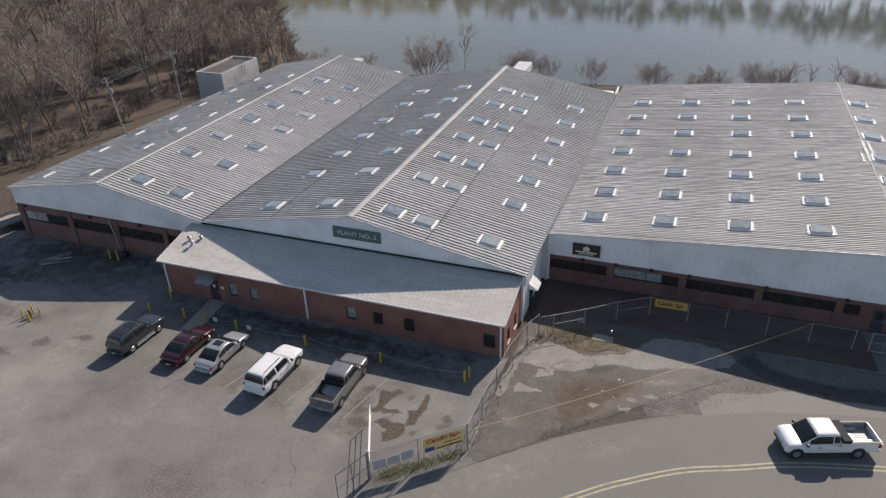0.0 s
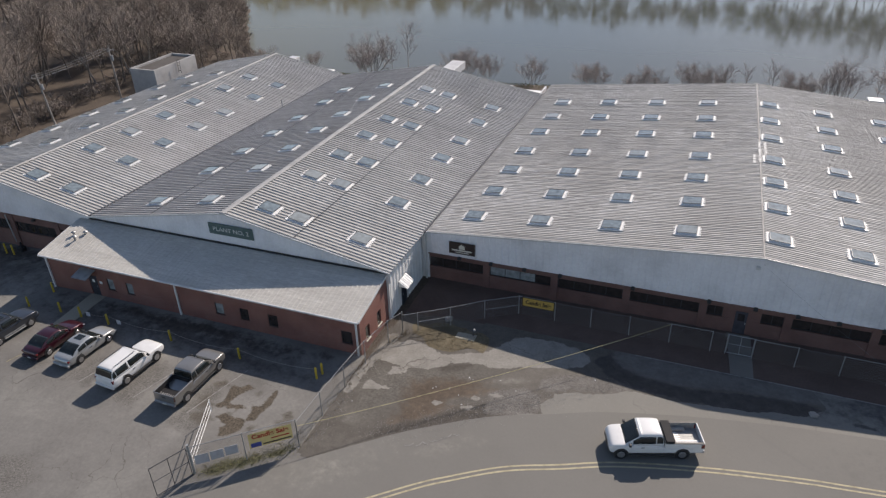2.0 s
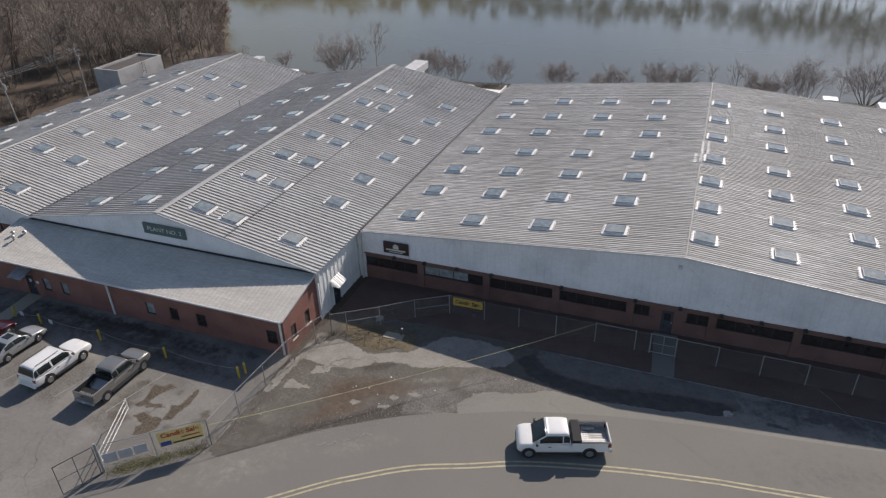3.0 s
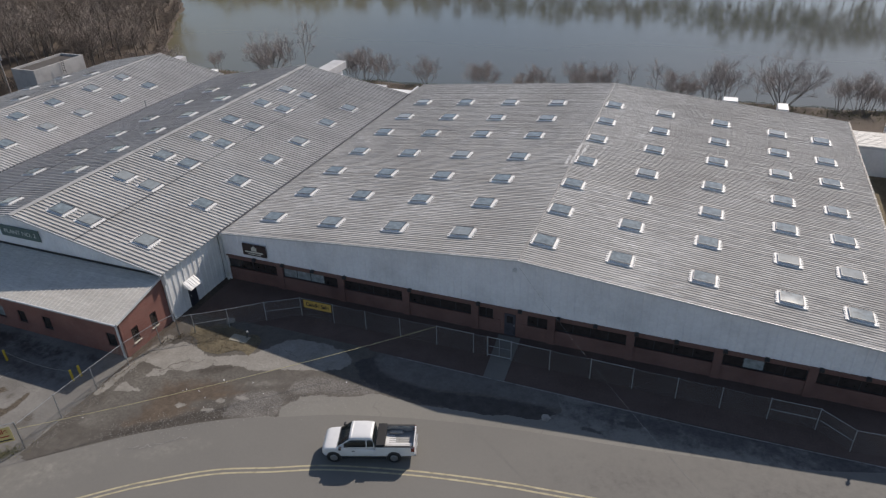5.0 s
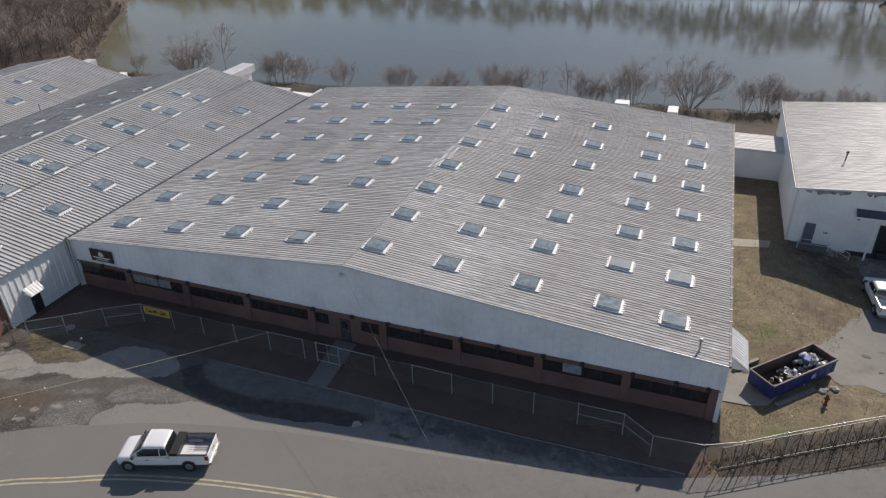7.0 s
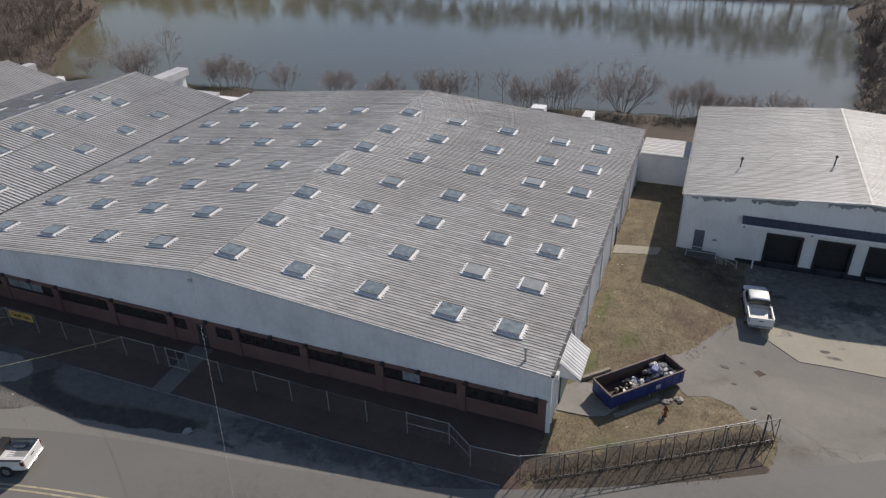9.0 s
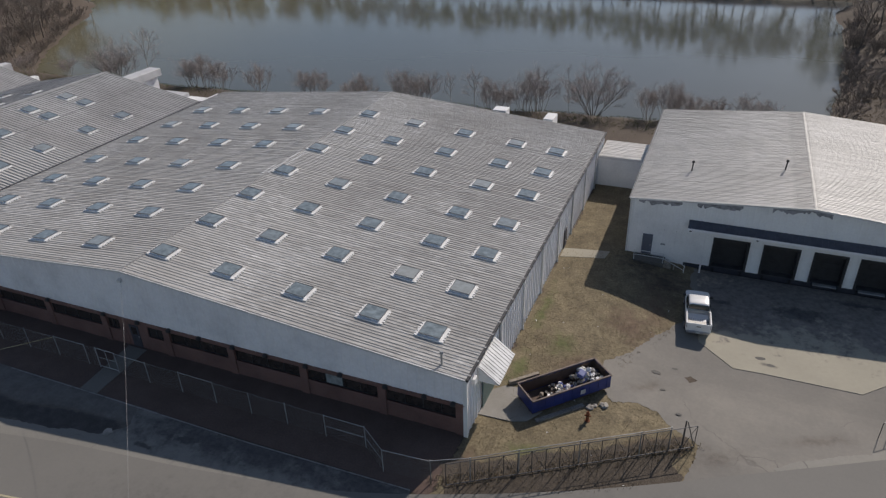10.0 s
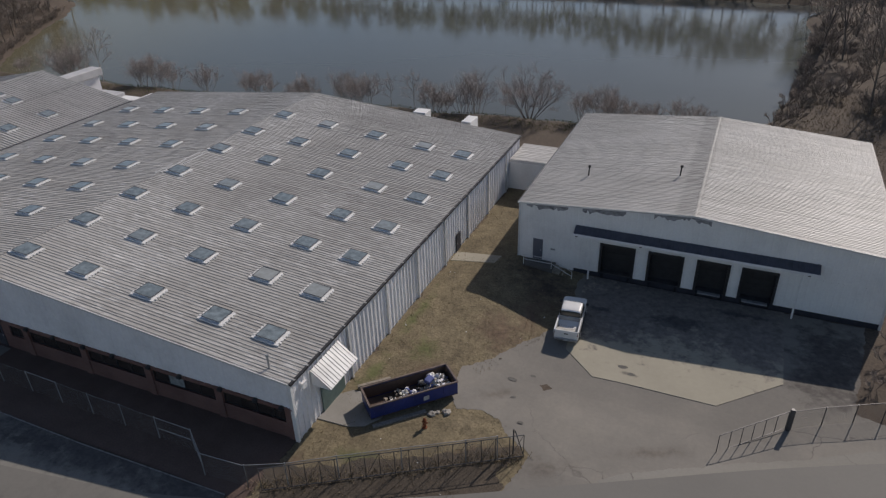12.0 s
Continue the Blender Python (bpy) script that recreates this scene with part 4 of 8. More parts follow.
# ---- halls ----
def ribbed(bm, fa, fb, period, width, height, n):
    """A ribbed sheet between two edges; fa and fb give the point and the normal offset along the edge for u in 0..1."""
    cols = []
    for i in range(n):
        i += (0.13 if period < 0.42 else 0.05) * math.sin(i * 12.9898 + 4.1 * math.sin(i * 78.233)) if 0 < i < n - 1 else 0  # no two ribs lie quite alike
        for u, k in ((i, 0), (i + 0.5 - width / 2 - 0.06, 0), (i + 0.5 - width / 2, 1), (i + 0.5 + width / 2, 1), (i + 0.5 + width / 2 + 0.06, 0)):
            cols.append((u / n, k))
    cols.append((1.0, 0))
    prev = None
    for u, k in cols:
        pa, pb = fa(u), fb(u)
        a, b = bm.verts.new(pa[0] + pa[1] * height * k), bm.verts.new(pb[0] + pb[1] * height * k)
        if prev:
            bm.faces.new((prev[0], a, b, prev[1]))
        prev = (a, b)


def slope(rf, rb, ef, eb, period, height, width=0.22):
    """A roof slope from its ridge and eave corners; ribs run from ridge to eave."""
    rf, rb, ef, eb = (Vector(p) for p in (rf, rb, ef, eb))
    nrm = (rb - rf).cross(ef - rf).normalized()
    nrm = nrm if nrm.z > 0 else -nrm
    bm = bmesh.new()
    n = max(1, round((rb - rf).length / period))
    ribbed(bm, lambda u: (rf.lerp(rb, u), nrm), lambda u: (ef.lerp(eb, u), nrm), period, width, height, n)
    # thickness and closed edges
    under = [[bm.verts.new(p - nrm * 0.06) for p in (rf, rb, eb, ef)]]
    bm.faces.new(under[0])
    for a, b, c, d in ((rf, ef, under[0][3], under[0][0]), (rb, eb, under[0][2], under[0][1]), (ef, eb, under[0][2], under[0][3])):
        va, vb = bm.verts.new(a), bm.verts.new(b)
        bm.faces.new((va, vb, c, d))
    return bm


def strip(pts, w, t):
    """A flat bar of width w (down) and thickness t (towards -y) along a line of points."""
    bm = bmesh.new()
    for a, b in zip(pts, pts[1:]):
        q = [(a[0], a[1], a[2]), (b[0], b[1], b[2])]
        v = []
        for p in q:
            v += [bm.verts.new((p[0], p[1] + dy, p[2] + dz)) for dy in (-t, 0) for dz in (-w, 0)]
        for f in ((0, 1, 5, 4), (2, 6, 7, 3), (1, 3, 7, 5), (0, 4, 6, 2), (0, 2, 3, 1), (4, 5, 7, 6)):
            bm.faces.new([v[i] for i in f])
    return bm


def siding_front(x0, x1, y, zlow, ztop, period=0.6, height=0.03):
    bm = bmesh.new()
    n = max(1, round((x1 - x0) / period))
    out = Vector((0, -1, 0))
    fx = lambda u: x0 + (x1 - x0) * u
    ribbed(bm, lambda u: (Vector((fx(u), y, zlow)), out), lambda u: (Vector((fx(u), y, ztop(fx(u)))), out), period, 0.12, height, n)
    return bm


def siding_side(x, y0, y1, z0, z1, sign, period=0.6, height=0.05):
    bm = bmesh.new()
    n = max(1, round((y1 - y0) / period))
    out = Vector((sign, 0, 0))
    ribbed(bm, lambda u: (Vector((x, y0 + (y1 - y0) * u, z0)), out), lambda u: (Vector((x, y0 + (y1 - y0) * u, z1)), out), period, 0.14, height, n)
    return bm


# one roof light, shared by all: kerb, pane frame, glass, sealed side flashings
def skylight_meshes():
    kerb = bmesh.new()
    for x0, x1, y0, y1 in ((-0.82, -0.76, -0.74, 0.74), (0.76, 0.82, -0.74, 0.74), (-0.76, 0.76, -0.74, -0.68), (-0.76, 0.76, 0.68, 0.74)):
        B(kerb, x0, x1, y0, y1, -0.05, 0.21)
    B(kerb, -0.95, 0.95, -0.95, -0.74, -0.05, 0.09)
    fr = bmesh.new()
    for x0, x1, y0, y1 in ((-0.85, -0.81, -0.77, 0.77), (0.81, 0.85, -0.77, 0.77), (-0.81, 0.81, -0.77, -0.73), (-0.81, 0.81, 0.73, 0.77)):
        B(fr, x0, x1, y0, y1, 0.20, 0.245)
    pane = bmesh.new()
    g = [[pane.verts.new((x, y, 0.225 + 0.006 * (1 - (x / 0.81) ** 2) * (1 - (y / 0.73) ** 2))) for x in (-0.81, -0.54, -0.27, 0, 0.27, 0.54, 0.81)] for y in (-0.73, -0.44, -0.15, 0.15, 0.44, 0.73)]
    for a, b in zip(g, g[1:]):
        for i in range(6):
            pane.faces.new((a[i], a[i + 1], b[i + 1], b[i])).smooth = True
    fls = []
    for s in (-1, 1):
        fl = bmesh.new()
        B(fl, min(s * 0.82, s * 1.03), max(s * 0.82, s * 1.03), -0.92, 0.84, 0.0, 0.08)
        for k, (wide, tall) in enumerate(((0.05, 0.3), (0.1, 0.25), (0.04, 0.34), (0.09, 0.2), (0.07, 0.3), (0.03, 0.25))):
            y = -0.9 + k * 0.29
            B(fl, min(s * 1.03, s * (1.09 + wide)), max(s * 1.03, s * (1.09 + wide)), y, y + tall * 0.6, 0.0, 0.08)
        fls.append(mesh_of("flashing", fl, M["sealant"]))
    return mesh_of("skylight", kerb, M["curb"]), mesh_of("pane_frame", fr, M["galv_dark"]), mesh_of("pane", pane, M["pane"]), *fls


SKY = skylight_meshes()


def skylights(hall, rf, rb, ef, eb, cols, rows, rnd, lift=0.03):
    """cols: pairs of x at the front and the back row; rows: y."""
    rf, rb, ef, eb = (Vector(p) for p in (rf, rb, ef, eb))
    nrm = (rb - rf).cross(ef - rf).normalized()
    nrm = nrm if nrm.z > 0 else -nrm
    ax = Vector((1, 0, -nrm.x / nrm.z)).normalized()
    ay = nrm.cross(ax)
    for c0, c1 in cols:
        for y in rows:
            x = c0 + (c1 - c0) * (y - rows[0]) / (rows[-1] - rows[0]) + rnd.uniform(-0.04, 0.04)
            z = rf.z + (-(x - rf.x) * nrm.x - (y - rf.y) * nrm.y) / nrm.z
            m = Matrix((ax, ay, nrm)).transposed().to_4x4()
            m.translation = (x, y + rnd.uniform(-0.05, 0.05), z + lift)
            top = new("skylight", SKY[0])
            top.parent = hall
            top.matrix_local = m @ Matrix.Diagonal((0.92, 0.92, 0.95, 1))
            for nm, k in (("pane_frame", 1), ("pane", 2), ("flashing", 3), ("flashing", 4)):
                o = new(nm, SKY[k])
                o.parent = top
                if k == 2:  # no pane sits quite true
                    o.matrix_local = pose(0, 0, 0, rnd.uniform(-0.5, 0.5), rnd.uniform(-0.5, 0.5), 0)


def gable_z(x, pts):
    for (x0, z0), (x1, z1) in zip(pts, pts[1:]):
        if x <= x1:
            return z0 + (z1 - z0) * (x - x0) / (x1 - x0)
    return pts[-1][1]


def roofed(hall, RF, RB, LF, LB, EF, EB, mat, period, ribh, cap="trim", capw=0.3, left=None):
    part("roof_slope", slope(RF, RB, LF, LB, period, ribh), M[left or mat], hall)
    part("roof_slope", slope(RF, RB, EF, EB, period, ribh), M[mat], hall)
    bm = bmesh.new()
    rf, rb = Vector(RF), Vector(RB)
    dl, dr = (Vector(LF) - rf).normalized(), (Vector(EF) - rf).normalized()
    up = Vector((0, 0, ribh + (0.02 if capw > 0.1 else 0.004)))
    for d in (dl, dr):
        q = [rf + up, rb + up, rb + d * capw + up, rf + d * capw + up]
        v = [bm.verts.new(p) for p in q] + [bm.verts.new(p - Vector((0, 0, 0.03))) for p in q]
        for f in ((0, 1, 2, 3), (2, 6, 7, 3), (0, 3, 7, 4), (1, 5, 6, 2)):
            bm.faces.new([v[i] for i in f])
    bmesh.ops.recalc_face_normals(bm, faces=bm.faces[:])
    part("ridge_cap", bm, M[cap], hall)
    drop = Vector((0, -0.02, 0.05))
    part("verge_trim", strip([Vector(LF) + drop, rf + drop, Vector(EF) + drop], 0.15, 0.05), M["trim"], hall)


def bay_windows(hall, x0, x1, y, z0, z1, panes, mat="window", open_panes=()):
    """A strip of fixed panes set back in the wall."""
    w = new("window")
    w.parent = hall
    n = panes
    bm = bmesh.new()
    B(bm, x0, x1, y + 0.02, y + 0.10, z0, z0 + 0.06)
    B(bm, x0, x1, y + 0.02, y + 0.10, z1 - 0.06, z1)
    for i in range(n + 1):
        xx = x0 + (x1 - x0 - 0.06) * i / n
        B(bm, xx, xx + 0.06, y + 0.025, y + 0.095, z0 + 0.06, z1 - 0.06)
    part("window_frame", bm, M["dark"], w)
    for i in range(n):
        a, b = x0 + 0.06 + (x1 - x0 - 0.06) * i / n, x0 + (x1 - x0 - 0.06) * (i + 1) / n
        part("pane", box(a, b, y + 0.05, y + 0.06, z0 + 0.06, z1 - 0.06), M["window_pale" if i in open_panes else mat], w)
    part("window_sill", box(x0 - 0.03, x1 + 0.03, y - 0.1, y + 0.02, z0 - 0.07, z0, 0.01), M["brick_dark"], w)


def wall_lamp(hall, x, y, z, mat="dark"):
    bm = bmesh.new()
    B(bm, x - 0.12, x + 0.12, y - 0.10, y, z, z + 0.26)
    B(bm, x - 0.16, x + 0.16, y - 0.26, y - 0.10, z + 0.02, z + 0.22)
    part("wall_lamp", bm, M[mat], hall, "small bulkhead wall lamp")


rnd = random.Random(5)
# hall three: the wide one
hall3 = thing("plant_hall", "wide low-gabled plant hall, ribbed metal roof, pale siding over brick", "factory", "joined plant halls")
LF, LB, RF, RB, EF, EB = (-15.0, 50.15, 4.83), (-14.3, 95.9, 4.83), (12.14, 50.15, 7.2), (12.14, 95.9, 7.2), (39.05, 50.15, 4.83), (39.05, 95.9, 4.83)
roofed(hall3, RF, RB, LF, LB, EF, EB, "roof_worn", 0.305, 0.034, "cap_dim", 0.06)
ROWS3 = [53.68, 59.2, 64.6, 70.05, 76.15, 81.65, 87.35]
skylights(hall3, RF, RB, LF, LB, [(-11.6, -10.8), (-5.55, -5.0), (0.5, 0.8), (6.55, 6.75)], ROWS3, rnd)
skylights(hall3, RF, RB, EF, EB, [(13.28, 13.38), (19.15, 19.15), (25.15, 25.15), (31.07, 31.07), (35.47, 35.47)], ROWS3, rnd)
gab3 = [(-15.0, 4.76), (12.14, 7.12), (39.05, 4.76)]
part("upper_wall", siding_front(-14.9, 38.95, 50.32, 2.68, lambda x: gable_z(x, gab3)), M["siding"], hall3, "pale grey-blue metal siding")
part("wall_flashing", box(-14.9, 38.95, 50.20, 50.30, 2.60, 2.68), M["brick_dark"], hall3, "dull red drip edge")
PIERS3 = [-9.46, -3.4, 2.64, 8.65, 14.85, 20.8, 26.92, 33.0]
part("lintel_wall", box(-14.9, 38.8, 50.40, 50.62, 2.22, 2.72), M["brick_dark"], hall3)
part("sill_wall", box(-14.9, 10.75, 50.40, 50.62, -0.8, 1.3), M["brick_dark"], hall3)
part("sill_wall", box(12.35, 38.8, 50.40, 50.62, -0.8, 1.3), M["brick_dark"], hall3)
edges = [-15.2] + PIERS3 + [38.9]
for x in PIERS3 + [38.6]:
    part("pier", box(x - 0.3, x + 0.3, 50.30, 50.66, -0.8, 2.6, 0.01), M["brick_dark"], hall3)
for a, b in zip(edges, edges[1:]):
    a, b = a + 0.3, b - 0.3
    if a < 11.5 < b:
        for p, q, n in ((a, 10.15, 1), (12.95, b, 1)):
            bay_windows(hall3, p, q, 50.46, 1.3, 2.22, 2)
        part("door_jamb", box(10.15, 10.75, 50.42, 50.62, 1.3, 2.22), M["brick_dark"], hall3)
        part("door_jamb", box(12.35, 12.95, 50.42, 50.62, 1.3, 2.22), M["brick_dark"], hall3)
        part("door_panel", box(10.75, 12.35, 50.44, 50.58, -0.3, 2.22), M["brick_dark"], hall3, "brick infill round the entrance")
        d = part("door", box(11.1, 12.0, 50.39, 50.44, 0.0, 2.05, 0.01), M["door_dim"], hall3, "dark front door with a small window")
        part("pane", box(11.3, 11.8, 50.37, 50.39, 1.2, 1.85), M["window"], d)
        part("door_handle", box(11.88, 11.94, 50.34, 50.39, 0.95, 1.1), M["galv"], d)
    else:
        n = max(3, round((b - a) / 1.45))
        bay_windows(hall3, a, b, 50.46, 1.3, 2.22, n, open_panes=(0, 1, 2) if abs(a + 9.16) < 0.1 else ((1,) if abs(a - 27.22) < 0.1 else ()))
for x in (-11.9, -9.0, -6.0, -2.9, 3.1, 9.0, 12.4, 15.4, 18.2, 21.2, 24.0, 27.3, 30.0, 33.4, 36.2, 38.2):
    wall_lamp(hall3, x, 50.29, 2.5)
wall_lamp(hall3, 11.9, 50.29, 6.2, "trim")
part("side_wall", siding_side(39.0, 50.36, 95.8, 0.0 - 0.6, 4.75, 1, 0.55, 0.07), M["siding"], hall3, "ribbed pale side wall")
for y in (57.1, 62.8, 68.3, 74.0, 79.6, 85.2, 90.8):
    part("downpipe", box(39.06, 39.2, y - 0.08, y + 0.08, -0.6, 4.7), M["trim"], hall3)
part("gutter", box(39.06, 39.22, 50.2, 95.8, 4.68, 4.845), M["dark"], hall3, "dark eave gutter")
for k in range(31):
    part("gutter_strap", box(39.0, 39.24, 50.6 + 1.5 * k, 50.72 + 1.5 * k, 4.85, 4.87), M["cap_grey"], hall3)
part("corner_trim", box(38.85, 39.12, 50.22, 50.42, -0.5, 4.7), M["siding_white"], hall3)
d = part("door", box(39.08, 39.16, 76.6, 77.55, -0.3, 1.8, 0.01), M["navy"], hall3, "dark steel side door")
part("door_handle", box(39.16, 39.22, 76.7, 76.75, 0.7, 0.85), M["galv"], d)
part("side_door", box(39.07, 39.15, 53.2, 56.0, 0.0, 2.5, 0.01), M["sign_green"], hall3, "dark green side loading door")
aw = part("awning", slope((39.1, 52.4, 4.2), (39.1, 55.8, 4.2), (40.55, 52.4, 3.08), (40.55, 55.8, 3.08), 0.3, 0.03), M["trim"], hall3, "white ribbed metal awning")
for y in (52.5, 55.7):
    part("awning_brace", tube((39.1, y, 3.03), (40.5, y, 3.08), 0.03), M["galv"], aw)
bm = bmesh.new()
B(bm, 39.1, 40.5, 52.38, 52.42, 3.04, 3.08), B(bm, 39.1, 39.14, 52.38, 52.42, 3.04, 4.15)
bm.faces.new([bm.verts.new(p) for p in ((39.1, 52.4, 4.18), (39.1, 52.4, 3.08), (40.53, 52.4, 3.08))])
part("awning_side", bm, M["siding_white"], aw)
bm = tube((37.2, 50.9, 5.0), (37.2, 50.9, 5.9), 0.07)
T(bm, (37.2, 50.9, 5.9), (37.2, 50.9, 6.05), 0.14, 0.10)
part("vent_pipe", bm, M["galv"], hall3)
part("back_wall", box(-14.3, 39.0, 95.5, 95.75, -0.6, 4.8), M["siding"], hall3)
part("side_wall", box(-15.02, -14.86, 50.33, 95.4, -0.6, 4.7), M["siding"], hall3)
part("meter_box", box(39.1, 39.3, 51.2, 51.7, 3.6, 4.1, 0.02), M["siding_white"], hall3)
rq = random.Random(8)
for x, y0, y1 in ((12.14, 69.0, 74.2), (12.68, 70.6, 74.3), (11.62, 68.8, 71.2)):
    bm = bmesh.new()
    y = y0
    while y < y1:
        z = 7.2 - 0.0873 * abs(12.14 - x)
        B(bm, x - rq.uniform(0.10, 0.16), x + rq.uniform(0.10, 0.16), y, y + rq.uniform(0.2, 0.27), z - 0.01, z + 0.062)
        y += 0.305
    part("sealant_strip", bm, M["sealant_old"], hall3, "white sealant daubed across the ribs of a roof lap")
for x, y, w, d_, hh in ((3.4, 96.3, 1.8, 1.2, 5.4), (25.2, 96.6, 1.7, 1.6, 5.9), (31.5, 96.6, 1.2, 2.4, 5.4)):
    part("roof_unit", box(x, x + w, y, y + d_, 3.9, hh, 0.04), M["siding_white"], hall3, "white boxed vent behind the roof edge")
    part("unit_leg", box(x + 0.2, x + w - 0.2, y + 0.2, y + d_ - 0.2, -0.3, 3.9), M["siding_white"], hall3)

# hall two
hall2 = thing("plant_hall", "gabled plant hall with bold ribbed grey roof beside the office", "factory", "joined plant halls")
LF2, LB2, RF2, RB2, EF2, EB2 = (-46.3, 42.95, 4.85), (-45.5, 91.4, 4.9), (-30.7, 42.95, 7.65), (-30.2, 91.2, 7.65), (-15.2, 42.8, 4.8), (-14.5, 91.2, 4.86)
# the left slope takes a darker sheet colour than the right
roofed(hall2, RF2, RB2, LF2, LB2, EF2, EB2, "roof_bold", 0.43, 0.085, "cap_grey", 0.3, left="roof_darker")


def roof_bar(a, b, wide, up, mat, name, hall, label, deep=0.02):
    """A narrow flat bar along a roof from a to b."""
    a, b = Vector(a), Vector(b)
    m = Matrix.Translation(a + Vector((0, 0, up))) @ (b - a).to_track_quat("Y", "Z").to_matrix().to_4x4()
    return part(name, box(-wide / 2, wide / 2, 0, (b - a).length, -deep, 0, m=m), M[mat], hall, label)


for e0, e1, f in ((EF2, EB2, 0.44), (LF2, LB2, 0.52)):
    roof_bar(Vector(RF2).lerp(Vector(e0), f), Vector(RB2).lerp(Vector(e1), f), 0.07, 0.103, "galv_dark", "lap_seam", hall2, "dark lap seam across the sheets")
roof_bar((-15.12, 50.0, 4.83), (-14.4, 91.2, 4.86), 0.2, 0.075, "galv_dark", "valley_gutter", hall2, "dark valley gutter between the roofs", 0.1)
roof_bar((-46.35, 43.0, 4.87), (-45.5, 91.4, 4.92), 0.16, 0.075, "galv_dark", "valley_gutter", hall2, "dark valley gutter between the roofs", 0.1)
ROWS2 = [45.85, 53.25, 58.7, 64.4, 69.85, 76.1, 81.6]
skylights(hall2, RF2, RB2, EF2, EB2, [(-27.9, -27.4), (-24.95, -24.5), (-19.1, -18.6)], ROWS2, rnd, 0.05)
skylights(hall2, RF2, RB2, LF2, LB2, [(-40.15, -39.4), (-34.05, -33.4)], ROWS2, rnd, 0.05)
gab2 = [(-46.3, 4.76), (-30.7, 7.56), (-15.2, 4.72)]
part("upper_wall", siding_front(-46.2, -15.3, 43.12, 3.6, lambda x: gable_z(x, gab2), 0.5, 0.02), M["siding"], hall2)
part("shadow_gap", box(-46.6, -15.4, 43.02, 43.10, 4.50, 4.66), M["dark"], hall2, "dark gap above the office roof")
part("side_wall", siding_side(-15.55, 43.2, 50.3, -0.4, 4.72, 1, 0.62, 0.05), M["siding_white"], hall2, "ribbed white side wall")
part("back_wall", box(-46, -14.6, 90.9, 91.1, -0.6, 4.8), M["siding"], hall2)
d = part("door", box(-15.5, -15.4, 45.4, 46.3, 0.0, 2.1, 0.01), M["navy"], hall2, "dark steel side door")
part("door_handle", box(-15.4, -15.34, 45.5, 45.55, 1.0, 1.15), M["galv"], d)
aw = part("awning", slope((-15.48, 45.0, 2.65), (-15.48, 46.45, 2.65), (-14.7, 45.0, 2.08), (-14.7, 46.45, 2.08), 0.3, 0.04), M["siding_white"], hall2, "small white metal awning")
for y in (45.02, 46.43):
    bm = bmesh.new()
    bm.faces.new([bm.verts.new(p) for p in ((-15.48, y, 2.63), (-15.48, y, 2.08), (-14.72, y, 2.08))])
    part("awning_side", bm, M["siding_white"], aw)
part("wall_return", box(-15.57, -15.0, 50.36, 50.46, -0.4, 4.7), M["siding_white"], hall2)
part("wall_return", box(-15.7, -15.5, 43.16, 43.3, -0.5, 3.75), M["siding_white"], hall2)
part("corner_pipe", box(-15.2, -15.05, 50.1, 50.25, -0.2, 4.7), M["trim"], hall2)
bm = box(-30.5, -28.4, 91.6, 99.5, 5.1, 6.2, 0.05)
part("roof_duct", bm, M["duct_grey"], hall2, "long white boxed duct behind the ridge")
part("duct_leg", box(-30.0, -28.9, 92, 99, -0.4, 5.1), M["siding"], hall2)
part("roof_unit", box(-23.5, -19.5, 92.2, 94.8, 3.6, 4.6, 0.05), M["duct_grey"], hall2)
part("roof_unit", box(-19.0, -15.4, 92.2, 94.4, 3.4, 4.3, 0.05), M["siding_white"], hall2)
part("rear_annex", box(-24, -15, 91.2, 95, -0.5, 3.6), M["siding"], hall2)
bm = tube((-45.9, 76, 4.9), (-45.9, 76, 5.9), 0.08)
part("vent_pipe", bm, M["galv"], hall2)

# hall one
hall1 = thing("plant_hall", "end plant hall with ribbed roof, brick base in shade", "factory", "joined plant halls")
LF1, LB1, RF1, RB1 = (-70.6, 42.9, 5.15), (-67.9, 92.4, 5.15), (-58.1, 42.9, 7.2), (-57.0, 92.6, 7.1)
EF1, EB1 = (-46.34, 42.93, 4.84), (-45.54, 92.3, 4.89)
roofed(hall1, RF1, RB1, LF1, LB1, EF1, EB1, "roof_bold", 0.43, 0.085, "roof_bold", 0.18)
skylights(hall1, RF1, RB1, EF1, EB1, [(-55.25, -54.6), (-50.8, -50.15)], ROWS2, rnd, 0.05)
skylights(hall1, RF1, RB1, LF1, LB1, [(-68.5, -66.1), (-61.8, -60.3)], ROWS2, rnd, 0.05)
gab1 = [(-70.6, 5.06), (-58.1, 7.1), (-46.3, 4.76)]
part("upper_wall", siding_front(-70.5, -46.5, 43.12, 3.3, lambda x: gable_z(x, gab1), 0.5, 0.02), M["siding"], hall1)
part("lintel_wall", box(-70.4, -46.4, 43.16, 43.4, 2.5, 3.35), M["brick_dark"], hall1)
part("sill_wall", box(-70.4, -46.4, 43.16, 43.4, -1.2, 1.4), M["brick_dark"], hall1)
P1 = [-70.1, -63.45, -57.5, -51.4]
for x in P1:
    part("pier", box(x - 0.3, x + 0.3, 43.05, 43.42, -1.2, 3.2, 0.01), M["brick_dark"], hall1)
for a, b in zip(P1, P1[1:] + [-47.0]):
    bay_windows(hall1, a + 0.3, b - 0.3, 43.22, 1.4, 2.5, 4, open_panes=(0, 1) if a < -70 else ())
bm = siding_side(-70.35, 43.2, 92, -1.2, 4.9, -1)
for v in bm.verts:  # the hall narrows towards the river
    v.co.x += 2.65 * (v.co.y - 43.2) / 48.8
